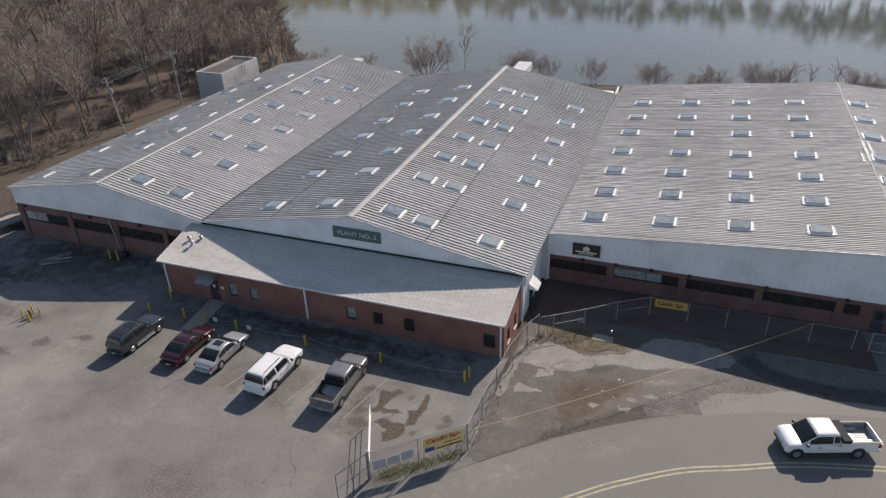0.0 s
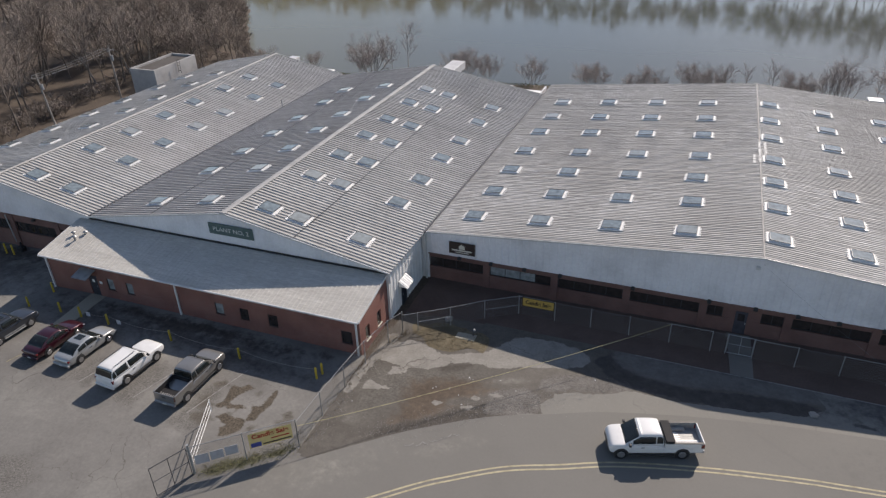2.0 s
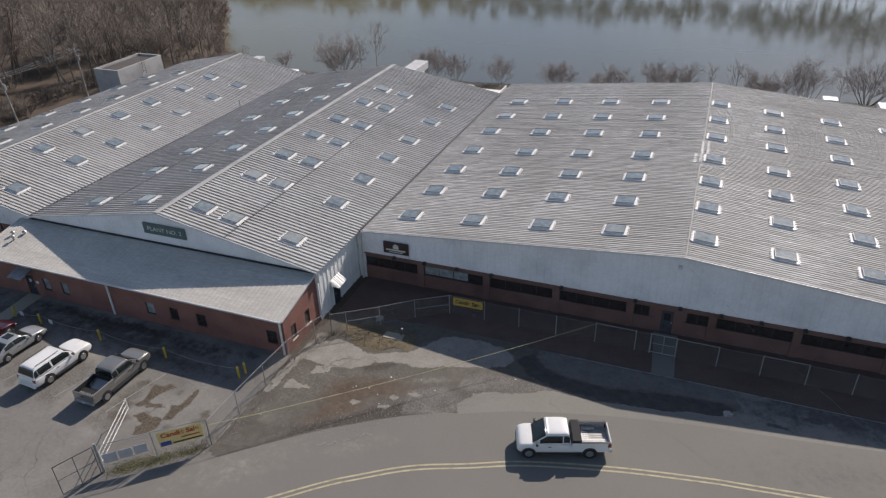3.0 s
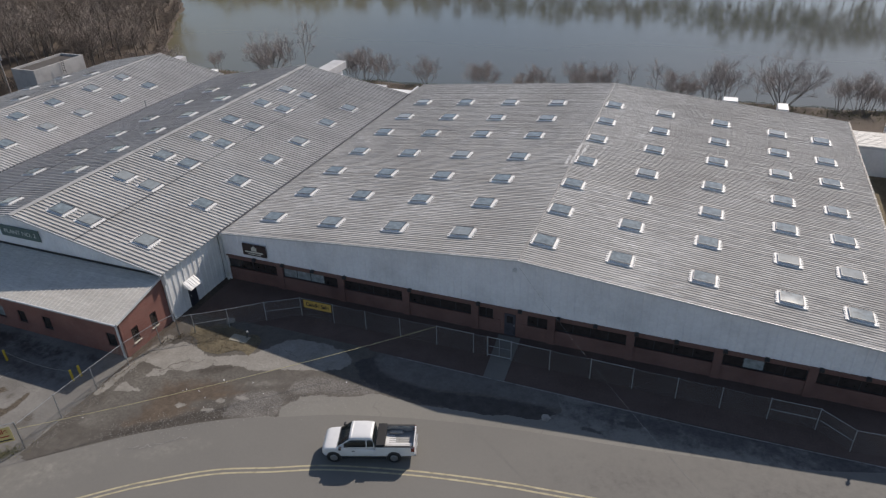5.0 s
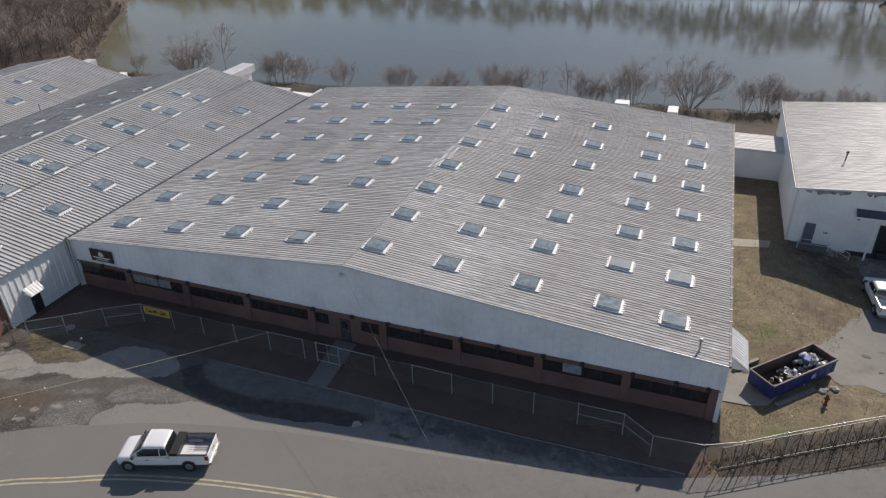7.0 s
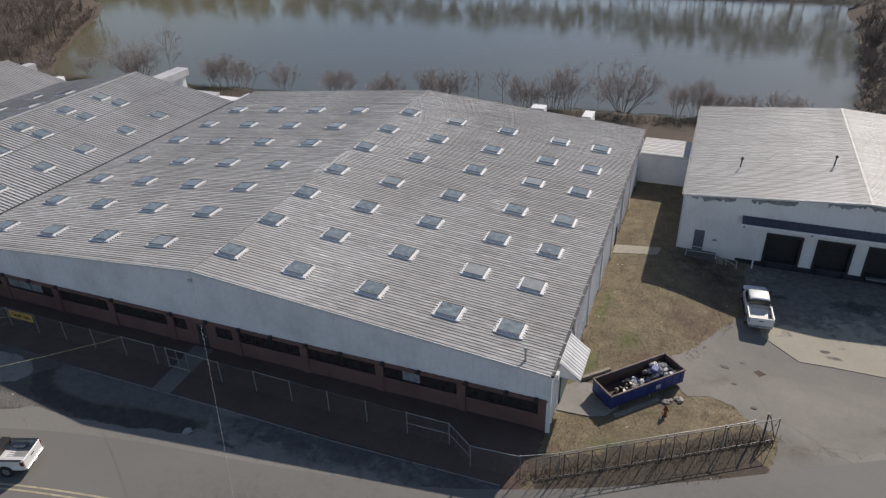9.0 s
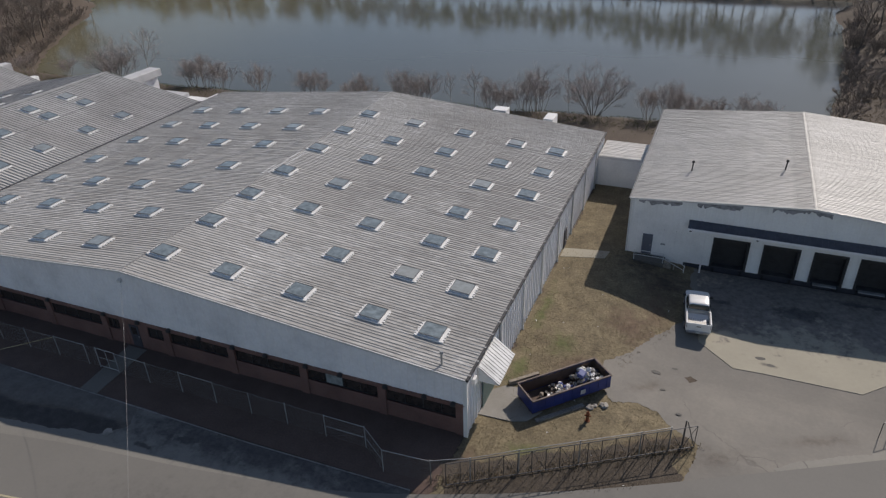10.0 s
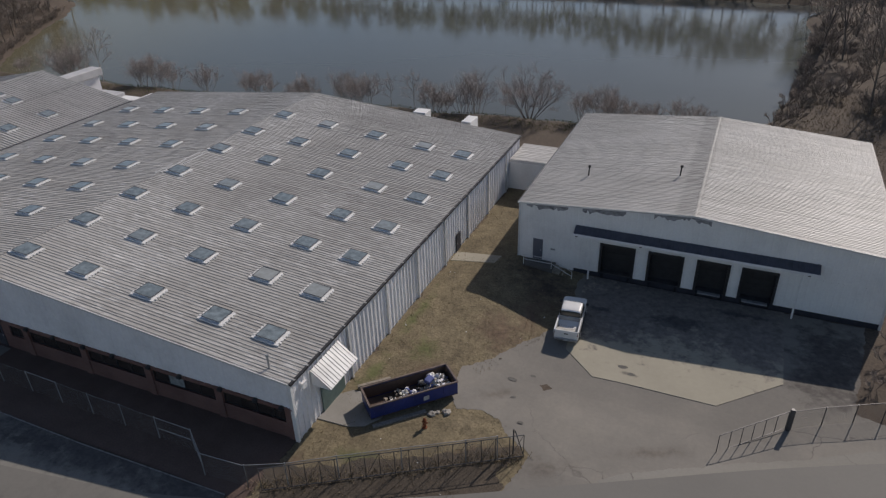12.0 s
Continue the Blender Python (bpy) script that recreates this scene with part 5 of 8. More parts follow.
part("side_wall", bm, M["siding"], hall1)
part("roof_unit", box(-55.9, -54.4, 92.9, 95.0, -0.4, 6.25, 0.05), M["duct_grey"], hall1, "pale boxed duct behind the ridge")
part("roof_unit", box(-49.0, -47.8, 92.9, 94.0, -0.4, 4.95, 0.05), M["siding_white"], hall1)
part("back_wall", box(-67.5, -45.6, 92.0, 92.2, -0.6, 4.9), M["siding"], hall1)
for x in (-69.3, -60.5, -54.2):
    wall_lamp(hall1, x, 43.10, 3.0)
part("downpipe", tube((-58.0, 42.95, 3.2), (-57.2, 42.6, 0.4), 0.06), M["galv"], hall1)
bm = bmesh.new()
for x0, x1, y0, y1, z0, z1 in ((-75.6, -71.0, 81.0, 81.25, -1, 6.5), (-75.6, -71.0, 90.2, 90.45, -1, 6.5), (-75.6, -75.35, 81.25, 90.2, -1, 6.5), (-71.25, -71.0, 81.25, 90.2, -1, 6.5), (-75.35, -71.25, 81.25, 90.2, 6.05, 6.15)):
    B(bm, x0, x1, y0, y1, z0, z1)
part_roof = box(-75.33, -71.27, 81.27, 90.18, 6.15, 6.19)
tower = tagged(part("block_annex", bm, M["infill_pale"]), "pale flat-roofed block annex with a parapet", "annex")
bm = bmesh.new()
for x in (-70.9, -70.4):
    T(bm, (x, 86, 4.8), (x, 86, 7.0), 0.03)
for z in (5.2, 5.6, 6.0, 6.4, 6.8):
    T(bm, (-70.9, 86, z), (-70.4, 86, z), 0.025)
part("flat_roof", part_roof, M["wet_felt"], tower, "dark felt roof")
part("ladder", bm, M["galv_dark"], tower)

# office annex
office = thing("brick_office", "single-storey red brick office with pale shed roof", "office")
part("roof", slope((-47.7, 43.05, 4.45), (-15.57, 43.05, 4.45), (-47.7, 37.75, 3.38), (-15.57, 37.75, 3.38), 0.4, 0.03, 0.12), M["roof_pale"], office, "pale ribbed shed roof")
part("gutter", box(-47.7, -15.57, 37.62, 37.78, 3.24, 3.38, 0.02), M["trim"], office)
for sx in (-47.72, -15.59):
    part("verge_trim", box(sx, sx + 0.06, 37.75, 43.05, -0.14, 0.06, m=Matrix.Translation((0, 0, 3.38)) @ Matrix.Translation((0, 37.75, 0)) @ Matrix.Rotation(math.atan2(1.07, 5.3), 4, "X") @ Matrix.Translation((0, -37.75, 0))), M["trim"], office)


def holed_wall(x0, x1, z0, z1, holes):
    """Pieces of a wall in the x z plane round rectangular openings that share one band of height."""
    zb, zt = min(q[2] for q in holes), max(q[3] for q in holes)
    out = [(x0, x1, z0, zb), (x0, x1, zt, z1)]
    x = x0
    for a, b, c, d_ in sorted(holes):
        out.append((x, a, zb, zt))
        if c > zb:
            out.append((a, b, zb, c))
        x = b
    out.append((x, x1, zb, zt))
    return [o for o in out if o[1] - o[0] > 0.01 and o[3] - o[2] > 0.01]


wins = [(-40.62, -39.85, 0.9, 2.05, 1), (-38.5, -37.72, 0.9, 2.05, 1), (-29.15, -28.3, 0.95, 2.05, 1), (-26.7, -25.85, 0.95, 2.05, 0), (-24.0, -23.1, 0.9, 2.05, 0), (-17.35, -16.4, 0.85, 2.0, 0)]
bm = bmesh.new()
for a, b, c, d_ in holed_wall(-47.4, -15.68, -0.9, 3.3, [w[:4] for w in wins] + [(-42.75, -41.75, -0.2, 2.05)]):
    B(bm, a, b, 38.05, 38.3, c, d_)
part("front_wall", bm, M["brick"], office)
for a, b, c, d_, pale in wins:
    w = new("window")
    w.parent = office
    bm = bmesh.new()
    for x0, x1, z0, z1 in ((a, a + 0.05, c, d_), (b - 0.05, b, c, d_), (a + 0.05, b - 0.05, c, c + 0.05), (a + 0.05, b - 0.05, d_ - 0.05, d_)):
        B(bm, x0, x1, 38.10, 38.2, z0, z1)
    part("window_frame", bm, M["dark"], w)
    part("pane", box(a + 0.05, b - 0.05, 38.14, 38.15, c + 0.05, d_ - 0.05), M["window_pale" if pale else "window"], w)
    part("window_sill", box(a - 0.05, b + 0.05, 38.0, 38.12, c - 0.07, c), M["brick_dark"], w)
d = part("door", box(-42.7, -41.8, 38.12, 38.18, -0.2, 2.0, 0.01), M["navy"], office, "dark office entrance door")
part("door_handle", box(-41.98, -41.92, 38.05, 38.12, 0.8, 1.0), M["galv"], d)
part("notice", box(-42.4, -42.15, 38.10, 38.12, 1.3, 1.6), M["white_paint"], d)
part("notice", box(-41.5, -41.2, 38.03, 38.05, 1.35, 1.6), M["white_paint"], office)
aw = part("canopy", slope((-43.25, 38.05, 2.75), (-41.6, 38.05, 2.75), (-43.25, 36.8, 2.4), (-41.6, 36.8, 2.4), 0.3, 0.03), M["galv"], office, "small grey metal door canopy")
for x in (-43.2, -41.65):
    part("canopy_brace", tube((x, 38.05, 2.1), (x, 36.95, 2.4), 0.025), M["galv_dark"], aw)
swins = [(38.95, 39.65, 0.75, 2.0), (41.0, 41.7, 0.75, 2.05)]
bm = bmesh.new()
for a, b, c, d_ in holed_wall(38.31, 43.1, -0.5, 3.1, swins):
    B(bm, -15.93, -15.68, a, b, c, d_)
v = [bm.verts.new(p) for p in ((-15.68, 38.3, 3.1), (-15.68, 43.1, 3.1), (-15.68, 43.1, 4.4), (-15.68, 38.3, 3.36))]
bm.faces.new(v)
part("side_wall", bm, M["brick"], office)
for a, b, c, d_ in swins:
    w = new("window")
    w.parent = office
    part("window_frame", box(-15.83, -15.78, a, b, c, d_), M["dark"], w)
    part("pane", box(-15.78, -15.77, a + 0.06, b - 0.06, c + 0.06, d_ - 0.06), M["window"], w)
    part("window_sill", box(-15.73, -15.6, a - 0.05, b + 0.05, c - 0.07, c), M["cream"], w)
part("end_wall", box(-47.4, -47.15, 38.31, 43.1, -0.9, 3.2), M["brick"], office)
for x, foot in ((-47.2, -0.5), (-32.9, -0.1), (-15.93, 0.0)):
    part("downpipe", box(x - 0.07, x + 0.07, 37.9, 38.03, foot, 3.02, 0.01), M["white_paint"], office)
for x, y in ((-46.3, 40.8), (-45.3, 41.2), (-45.6, 40.2)):
    bm = tube((x, y, 3.6), (x, y, 4.22), 0.11, 0.11, 12)
    T(bm, (x, y, 4.22), (x, y, 4.30), 0.15, 0.22, 12)
    T(bm, (x, y, 4.30), (x, y, 4.42), 0.22, 0.08, 12)
    part("roof_vent", bm, M["galv"], office, "bright metal roof vent")

# ---- warehouse across the yard ----
ware = thing("warehouse", "white metal warehouse with pale ribbed roof and loading docks", "warehouse", at=(-0.28, 0.52, 0))
WL, WLB, WR, WRB, WE, WEB = (44.85, 77.55, 5.46), (44.85, 103.6, 5.46), (59.78, 77.55, 6.62), (59.78, 103.6, 6.62), (74.75, 77.55, 5.46), (74.75, 103.6, 5.46)
roofed(ware, WR, WRB, WL, WLB, WE, WEB, "roof_bright", 0.28, 0.022, "roof_bright", 0.1)
gabw = [(44.9, 5.40), (59.78, 6.54), (74.7, 5.40)]
DOCKS = [(52.43, 55.45), (56.56, 59.48), (60.53, 63.15), (64.04, 66.81)]
part("upper_wall", siding_front(45.0, 74.6, 77.72, 2.66, lambda x: gable_z(x, gabw), 0.5, 0.02), M["siding_white"], ware)
xs = [45.0] + [v for q in DOCKS for v in q] + [74.6]
for a, b in zip(xs[::2], xs[1::2]):
    part("wall_pier", siding_front(a, b, 77.72, -0.35, lambda x: 2.66, 0.5, 0.02), M["siding_white"], ware)
part("base_wall", box(50.2, 74.55, 77.70, 77.95, -1.6, -0.35), M["navy"], ware, "dark painted base course")
part("base_wall", box(45.0, 50.2, 77.74, 77.95, -1.6, -0.30), M["siding_white"], ware)
part("side_wall", siding_side(44.95, 77.8, 103.5, -1.2, 5.38, -1, 0.5, 0.04), M["siding_white"], ware)
part("side_wall", siding_side(74.65, 77.8, 103.5, -1.4, 5.38, 1, 0.5, 0.04), M["siding_white"], ware)
part("back_wall", box(45, 74.6, 103.3, 103.5, -1.4, 5.4), M["siding_white"], ware)
for x in (44.72, 74.72):
    part("gutter", box(x, x + 0.10, 77.6, 103.5, 5.30, 5.42), M["galv_dark"], ware)
part("corner_trim", box(44.9, 45.05, 77.62, 77.74, -0.6, 5.3), M["trim"], ware)
part("corner_trim", box(74.5, 74.7, 77.62, 77.74, -1.2, 5.3), M["trim"], ware)
for i, (a, b) in enumerate(DOCKS):
    d = part("dock_door", box(a, b, 78.5, 78.6, -0.3, 2.66), M["dark"], ware, "shut dark roller door deep in the dock")
    for k in range(4):
        part("door_rib", box(a, b, 78.47, 78.5, 0.2 + k * 0.6, 0.24 + k * 0.6), M["black_plastic"], d)
    bm = bmesh.new()
    B(bm, a - 0.02, a + 0.18, 77.62, 78.5, -0.3, 2.66), B(bm, b - 0.18, b + 0.02, 77.62, 78.5, -0.3, 2.66), B(bm, a + 0.18, b - 0.18, 77.62, 78.5, 2.46, 2.66)
    part("dock_seal", bm, M["black_plastic"], ware)
    part("dock_floor", box(a, b, 77.75, 78.5, -0.5, -0.3), M["galv_dark"], ware)
    for x in (a + 0.25, b - 0.45):
        part("dock_bumper", box(x, x + 0.2, 77.5, 77.7, -0.85, -0.4, 0.02), M["tyre"], ware)
    if i > 1:
        part("dock_plate", box(a + 0.4, b - 0.4, 77.3, 77.7, -0.38, -0.28, 0.01), M["galv"], ware, "pale steel dock plate")
can = part("canopy", slope((50.15, 77.68, 4.05), (69.5, 77.68, 4.05), (50.15, 76.75, 3.62), (69.5, 76.75, 3.62), 0.45, 0.03), M["canopy_navy"], ware, "dark metal canopy over the docks")
part("canopy_edge", box(50.15, 69.5, 76.70, 76.78, 3.46, 3.64), M["siding"], can)
for x in (51.7, 68.3):
    part("canopy_post", box(x - 0.07, x + 0.07, 76.85, 76.99, -1.3, 3.5, 0.01), M["white_paint"], can)
for x in (50.4, 55.9, 68.8):
    part("canopy_lamp", box(x - 0.1, x + 0.1, 76.9, 77.1, 3.25, 3.45, 0.02), M["dark"], can)
d = part("door", box(46.35, 47.25, 77.62, 77.70, -0.05, 2.0, 0.01), M["infill"], ware, "grey steel personnel door")
part("door_handle", box(47.08, 47.14, 77.55, 77.62, 0.85, 1.0), M["galv"], d)
part("notice", box(48.0, 48.4, 77.64, 77.70, 1.1, 1.25), M["galv"], ware)
for x, y in ((49.5, 84.6), (57.6, 85.9)):
    z = 5.46 + (x - 44.85) * 0.0777
    bm = tube((x, y, z), (x + 0.05, y, z + 0.85), 0.06)
    T(bm, (x + 0.05, y, z + 0.85), (x + 0.05, y, z + 1.05), 0.15, 0.11)
    part("vent_pipe", bm, M["dark"], ware, "dark roof vent pipe")
# flaking edge stains under the roof line
rs = random.Random(3)
for x0, x1 in ((45.6, 49.6), (50.6, 54.4), (56.6, 61.2)):
    bm = bmesh.new()
    pts, x = [], x0
    while x < x1:
        pts.append((x, gable_z(x, gabw) - 0.14 - rs.uniform(0.03, 0.5)))
        x += rs.uniform(0.12, 0.35)
    for (a, za), (b, zb) in zip(pts, pts[1:]):
        ta, tb = gable_z(a, gabw) - 0.12, gable_z(b, gabw) - 0.12
        bm.faces.new([bm.verts.new(p) for p in ((a, 77.685, za), (b, 77.685, zb), (b, 77.685, tb), (a, 77.685, ta))])
    part("peeling_strip", bm, M["peeled"], ware, "grey metal bared by peeling paint")
land_ob = tagged(part("landing", box(45.5, 48.3, 76.8, 78.1, -0.9, -0.06, 0.02), M["oil"]), "concrete landing before the warehouse side door", "landing")
for k in range(4):
    part("step", box(48.3 + 0.32 * k, 48.62 + 0.32 * k, 76.9, 78.0, -0.95, -0.24 - 0.18 * k), M["slab"], land_ob)
rail = thing("handrail", "pale tubular handrail along the landing steps", "handrail", at=(-0.3, 0.5, 0))
for x in (45.9, 48.5):
    part("post", tube((x, 76.35, -0.1), (x, 76.35, 0.95), 0.03), M["trim"], rail)
part("post", tube((50.4, 76.35, -0.95), (50.4, 76.35, 0.05), 0.03), M["trim"], rail)
for z in (0.45, 0.92):
    part("bar", tube((45.9, 76.35, z), (48.5, 76.35, z), 0.028), M["trim"], rail)
    part("bar", tube((48.5, 76.35, z), (50.4, 76.35, z - 0.9), 0.028), M["trim"], rail)

link = thing("link_block", "low white link building joining plant and warehouse", "link")
part("wall", box(39.1, 44.7, 92.1, 96.8, -0.9, 3.3), M["siding_white"], link)
part("roof", slope((39.15, 92.0, 3.5), (39.15, 97.0, 3.5), (44.7, 92.0, 3.47), (44.7, 97.0, 3.47), 0.4, 0.03), M["link_roof"], link)
part("verge_trim", box(39.1, 44.65, 91.94, 92.0, 3.22, 3.42), M["trim"], link)


# ---- signs ----
def words(text, size, m, material, parent, name="lettering", depth=0.008, wide=1.0, bold=0.0):
    cu = bpy.data.curves.new("words", "FONT")
    cu.body, cu.size, cu.extrude, cu.align_x, cu.align_y = text, size, depth, "CENTER", "CENTER"
    cu.offset = bold
    ob = bpy.data.objects.new("words", cu)
    me = bpy.data.meshes.new_from_object(ob)
    bpy.data.objects.remove(ob)
    me.materials.append(material)
    me.transform(m @ Matrix.Diagonal((wide, 1, 1, 1)))
    o = new(name, me)
    o.parent = parent
    return o


def front(x, y, z, rz=0.0):
    """The pose of writing on a face that looks towards -y, turned by rz."""
    return pose(x, y, z, 90, 0, rz)


sg = tagged(part("plant_sign", box(-32.5, -27.95, 42.98, 43.06, 5.45, 6.52, 0.015), M["sign_green"]), "dark green sign reading PLANT NO. 2 on the gable", "sign")
words("PLANT NO. 2", 0.56, front(-30.2, 42.965, 5.98), M["trim_dim"], sg, wide=1.12)
sg = tagged(part("shop_sign", box(-12.85, -10.45, 50.12, 50.20, 3.1, 4.25, 0.015), M["sign_brown"]), "dark brown sign with a pale jar emblem on siding", "sign")
bm = bmesh.new()
B(bm, -11.92, -11.38, 50.10, 50.12, 3.62, 3.95), B(bm, -11.80, -11.50, 50.10, 50.12, 3.95, 4.04), B(bm, -11.68, -11.62, 50.10, 50.12, 4.04, 4.14)
part("emblem", bm, M["cream"], sg)
for x0, x1, z0, z1 in ((-12.6, -10.75, 3.42, 3.55), (-12.3, -11.0, 3.25, 3.32)):
    part("text_bar", box(x0, x1, 50.10, 50.12, z0, z1), M["cream"], sg)


# ---- fences ----
def fabric(parent, p, q, z0, z1, name="mesh"):
    """Chain-link cloth between two points."""
    p, q = Vector((p[0], p[1], 0)), Vector((q[0], q[1], 0))
    L = (q - p).length
    bm = bmesh.new()
    uv = bm.loops.layers.uv.new("UVMap")
    v = [bm.verts.new(c) for c in ((p.x, p.y, z0[0]), (q.x, q.y, z0[1]), (q.x, q.y, z1[1]), (p.x, p.y, z1[0]))]
    f = bm.faces.new(v)
    for l, c in zip(f.loops, ((0, 0), (L, 0), (L, z1[1] - z0[1]), (0, z1[0] - z0[0]))):
        l[uv].uv = c
    return part(name, bm, M["fabric"], parent)


def chain_fence(pts, height, label, rail_spans=None, lower=(), group="chain-link fences", mat="galv", post_r=0.035):
    f = thing("chain_link_fence", label, "fence", group)
    zs = [h(x, y) for x, y in pts]
    for i, ((x, y), z) in enumerate(zip(pts, zs)):
        part("post", tube((x, y, z - 0.2), (x, y, z + height + 0.06), post_r, None, 8), M[mat], f)
    for i, (a, b) in enumerate(zip(pts, pts[1:])):
        za, zb = zs[i], zs[i + 1]
        if rail_spans is None or i in rail_spans:
            part("top_rail", tube((*a, za + height), (*b, zb + height), 0.022, None, 6), M[mat], f)
        else:
            part("tension_wire", cable(sag((*a, za + height), (*b, zb + height), 0.04, 4), 0.008), M[mat], f)
        if i in lower:
            part("mid_rail", tube((*a, za + height * 0.5), (*b, zb + height * 0.5), 0.022, None, 6), M[mat], f)
        fabric(f, a, b, (za + 0.04, zb + 0.04), (za + height - 0.02, zb + height - 0.02))
    return f


chain_fence([(-15.42, 28.2), (-15.35, 31.2), (-15.2, 34.3), (-15.0, 37.3), (-14.4, 40.2), (-13.8, 41.7)], 2.1, "chain-link fence between the car park and the drive", range(9))
chain_fence([(-20.45, 23.9), (-18.0, 26.0), (-15.42, 28.2)], 2.3, "chain-link fence by the entrance carrying a sale banner", range(9))
F2 = [(-13.8, 41.7), (-12.75, 42.4), (-10.5, 43.95), (-8.15, 45.8), (-5.65, 47.35), (-2.6, 47.35), (0.35, 47.35), (3.4, 47.35), (6.5, 47.4), (9.55, 47.4), (10.65, 47.4)]
chain_fence(F2, 1.8, "grey chain-link fence along the front of the plant", (0, 1, 2, 3, 4, 8), (1, 3))
F3 = [(12.55, 47.35), (15.5, 47.3), (18.5, 47.3), (21.5, 47.25), (24.5, 47.2), (27.4, 47.2), (30.4, 47.15), (33.35, 47.15), (35.25, 45.8), (38.35, 46.0)]
chain_fence(F3, 1.8, "grey chain-link fence in the shade of the plant", (0, 2, 6, 7, 8), (6, 7))
F4 = [(38.35, 46.0), (40.49, 47.01), (43.02, 48.65), (46.27, 50.64), (49.61, 52.66), (51.27, 53.72)]
chain_fence(F4, 1.85, "chain-link fence beside the yard entrance", range(9))
chain_fence([(67.95, 63.95), (69.8, 65.1), (71.7, 66.1), (73.5, 67.05), (76.4, 68.5), (79.8, 70.1)], 1.55, "dark chain-link fence past the yard gate", range(9), (), "chain-link fences", "galv_dark")


def frame_gate(p, q, z, height, bays, label, diag=True, mat="galv", name="metal_gate", mid=True):
    """A welded gate leaf from p to q."""
    g = thing(name, label, "gate")
    p, q = Vector((*p, z)), Vector((*q, z))
    up = Vector((0, 0, height))
    for nm, a, b in (("bottom_rail", p, q), ("top_rail", p + up, q + up)):
        part(nm, tube(a, b, 0.03, None, 6), M[mat], g)
    if mid:
        part("mid_rail", tube(p + up * 0.5, q + up * 0.5, 0.02, None, 6), M[mat], g)
    for i in range(bays + 1):
        a = p.lerp(q, i / bays)
        part("upright", tube(a, a + up, 0.025, None, 6), M[mat], g)
        if diag and i < bays:
            b = p.lerp(q, (i + 1) / bays)
            part("brace", tube(a if i % 2 else a + up, b + up if i % 2 else b, 0.014, None, 5), M[mat], g)
    return g


frame_gate((39.3, 46.05), (52.74, 54.38), h(45.88, 50.13) + 0.12, 1.75, 18, "long sliding yard gate with braced steel frame, slid open", True, "galv_dark", mid=False)
bm = tube((52.05, 54.48, 0.0), (52.05, 54.48, 2.0), 0.05)
gp = tagged(part("gate_post", bm, M["galv_dark"]), "dark steel gate post at the yard entrance", "post")
part("strut", tube((52.74, 54.48, 0.0), (52.15, 54.48, 1.9), 0.035), M["galv_dark"], gp)
frame_gate((63.65, 59.85), (67.6, 63.7), h(66.5, 62.5) + 0.14, 1.45, 6, "dark steel yard gate leaf standing open", False, "galv_dark", mid=False)
bm = box(67.65, 67.9, 63.7, 63.95, -0.9, 0.98, 0.02)
tagged(part("gate_post", bm, M["galv_dark"]), "heavy dark gate post by the yard", "post")
frame_gate((10.7, 47.4), (12.5, 47.4), h(11, 47) + 0.15, 1.65, 2, "small pale pedestrian gate in the front fence", False, "galv")
frame_gate((-20.5, 23.7), (-21.5, 21.6), h(-21, 22) + 0.1, 2.3, 2, "dark framed entrance gate leaf standing open", False, "galv_dark")
wg = thing("white_gate", "white tubular swing gate opened into the car park", "gate")
z0 = h(-21, 26)
for z in (0.75, 1.15, 1.55):
    part("bar", tube((-20.6, 24.1, z0 + z), (-22.55, 28.5, z0 + z), 0.022), M["white_paint"], wg)
for k in (0.0, 1.0):
    x, y = -20.6 - 1.95 * k, 24.1 + 4.4 * k
    part("upright", tube((x, y, z0 + 0.6), (x, y, z0 + 1.65), 0.035), M["white_paint"], wg)
tagged(part("gate_post", tube((-20.5, 23.9, z0 - 0.2), (-20.5, 23.9, z0 + 2.5), 0.09, None, 10), M["galv"]), "thick grey gate post at the car park entrance", "post")
sw = thing("cable_barrier", "pale rope strung across the old drive", "barrier")
part("rope", cable(sag((-15.4, 28.2, 1.75), (6.5, 47.4, 1.75), 0.35, 24), 0.016, 5), M["rope"], sw)
ow = thing("overhead_wire", "thin overhead wire running from the plant wall", "wire")
part("wire", cable(sag((12.2, 50.1, 6.7), (50.5, 10.0, 9.0), 3.6, 30), 0.006, 4), M["line_wire"], ow)


# banners
bn = tagged(part("sale_banner", box(-5.3, -2.72, 47.28, 47.30, 1.0, 1.75), M["banner_yellow"]), "yellow banner reading Candle Sale tied to the fence", "banner", "sale banners")
part("border", box(-5.38, -2.64, 47.301, 47.312, 0.93, 1.82), M["banner_black"], bn)
words("Candle Sale", 0.50, front(-4.0, 47.272, 1.37), M["banner_black"], bn, depth=0.004, wide=0.92, bold=0.014)
A, C = Vector((-17.75, 26.2, 0)), Vector((-15.65, 28.0, 0))
ang = math.degrees(math.atan2(C.y - A.y, C.x - A.x))
m = pose(A.x + 0.06, A.y - 0.06, 0, 0, 0, ang)
W = (C - A).length
bn = tagged(part("sale_banner", box(0, W, -0.02, 0.0, 0.95, 2.15, m=m), M["banner_pale"]), "yellow and red Candle Sale banner on the entrance fence", "banner", "sale banners")
o = words("Candle Sale", 0.50, m @ front(W / 2, -0.03, 1.85), M["banner_red"], bn, depth=0.004, wide=1.0, bold=0.014)
part("blue_emblem", box(0.1, 0.75, -0.035, -0.02, 1.0, 1.35, m=m), M["banner_blue"], bn)
part("text_bar", box(0.85, W - 0.1, -0.035, -0.02, 1.05, 1.15, m=m), M["banner_black"], bn)
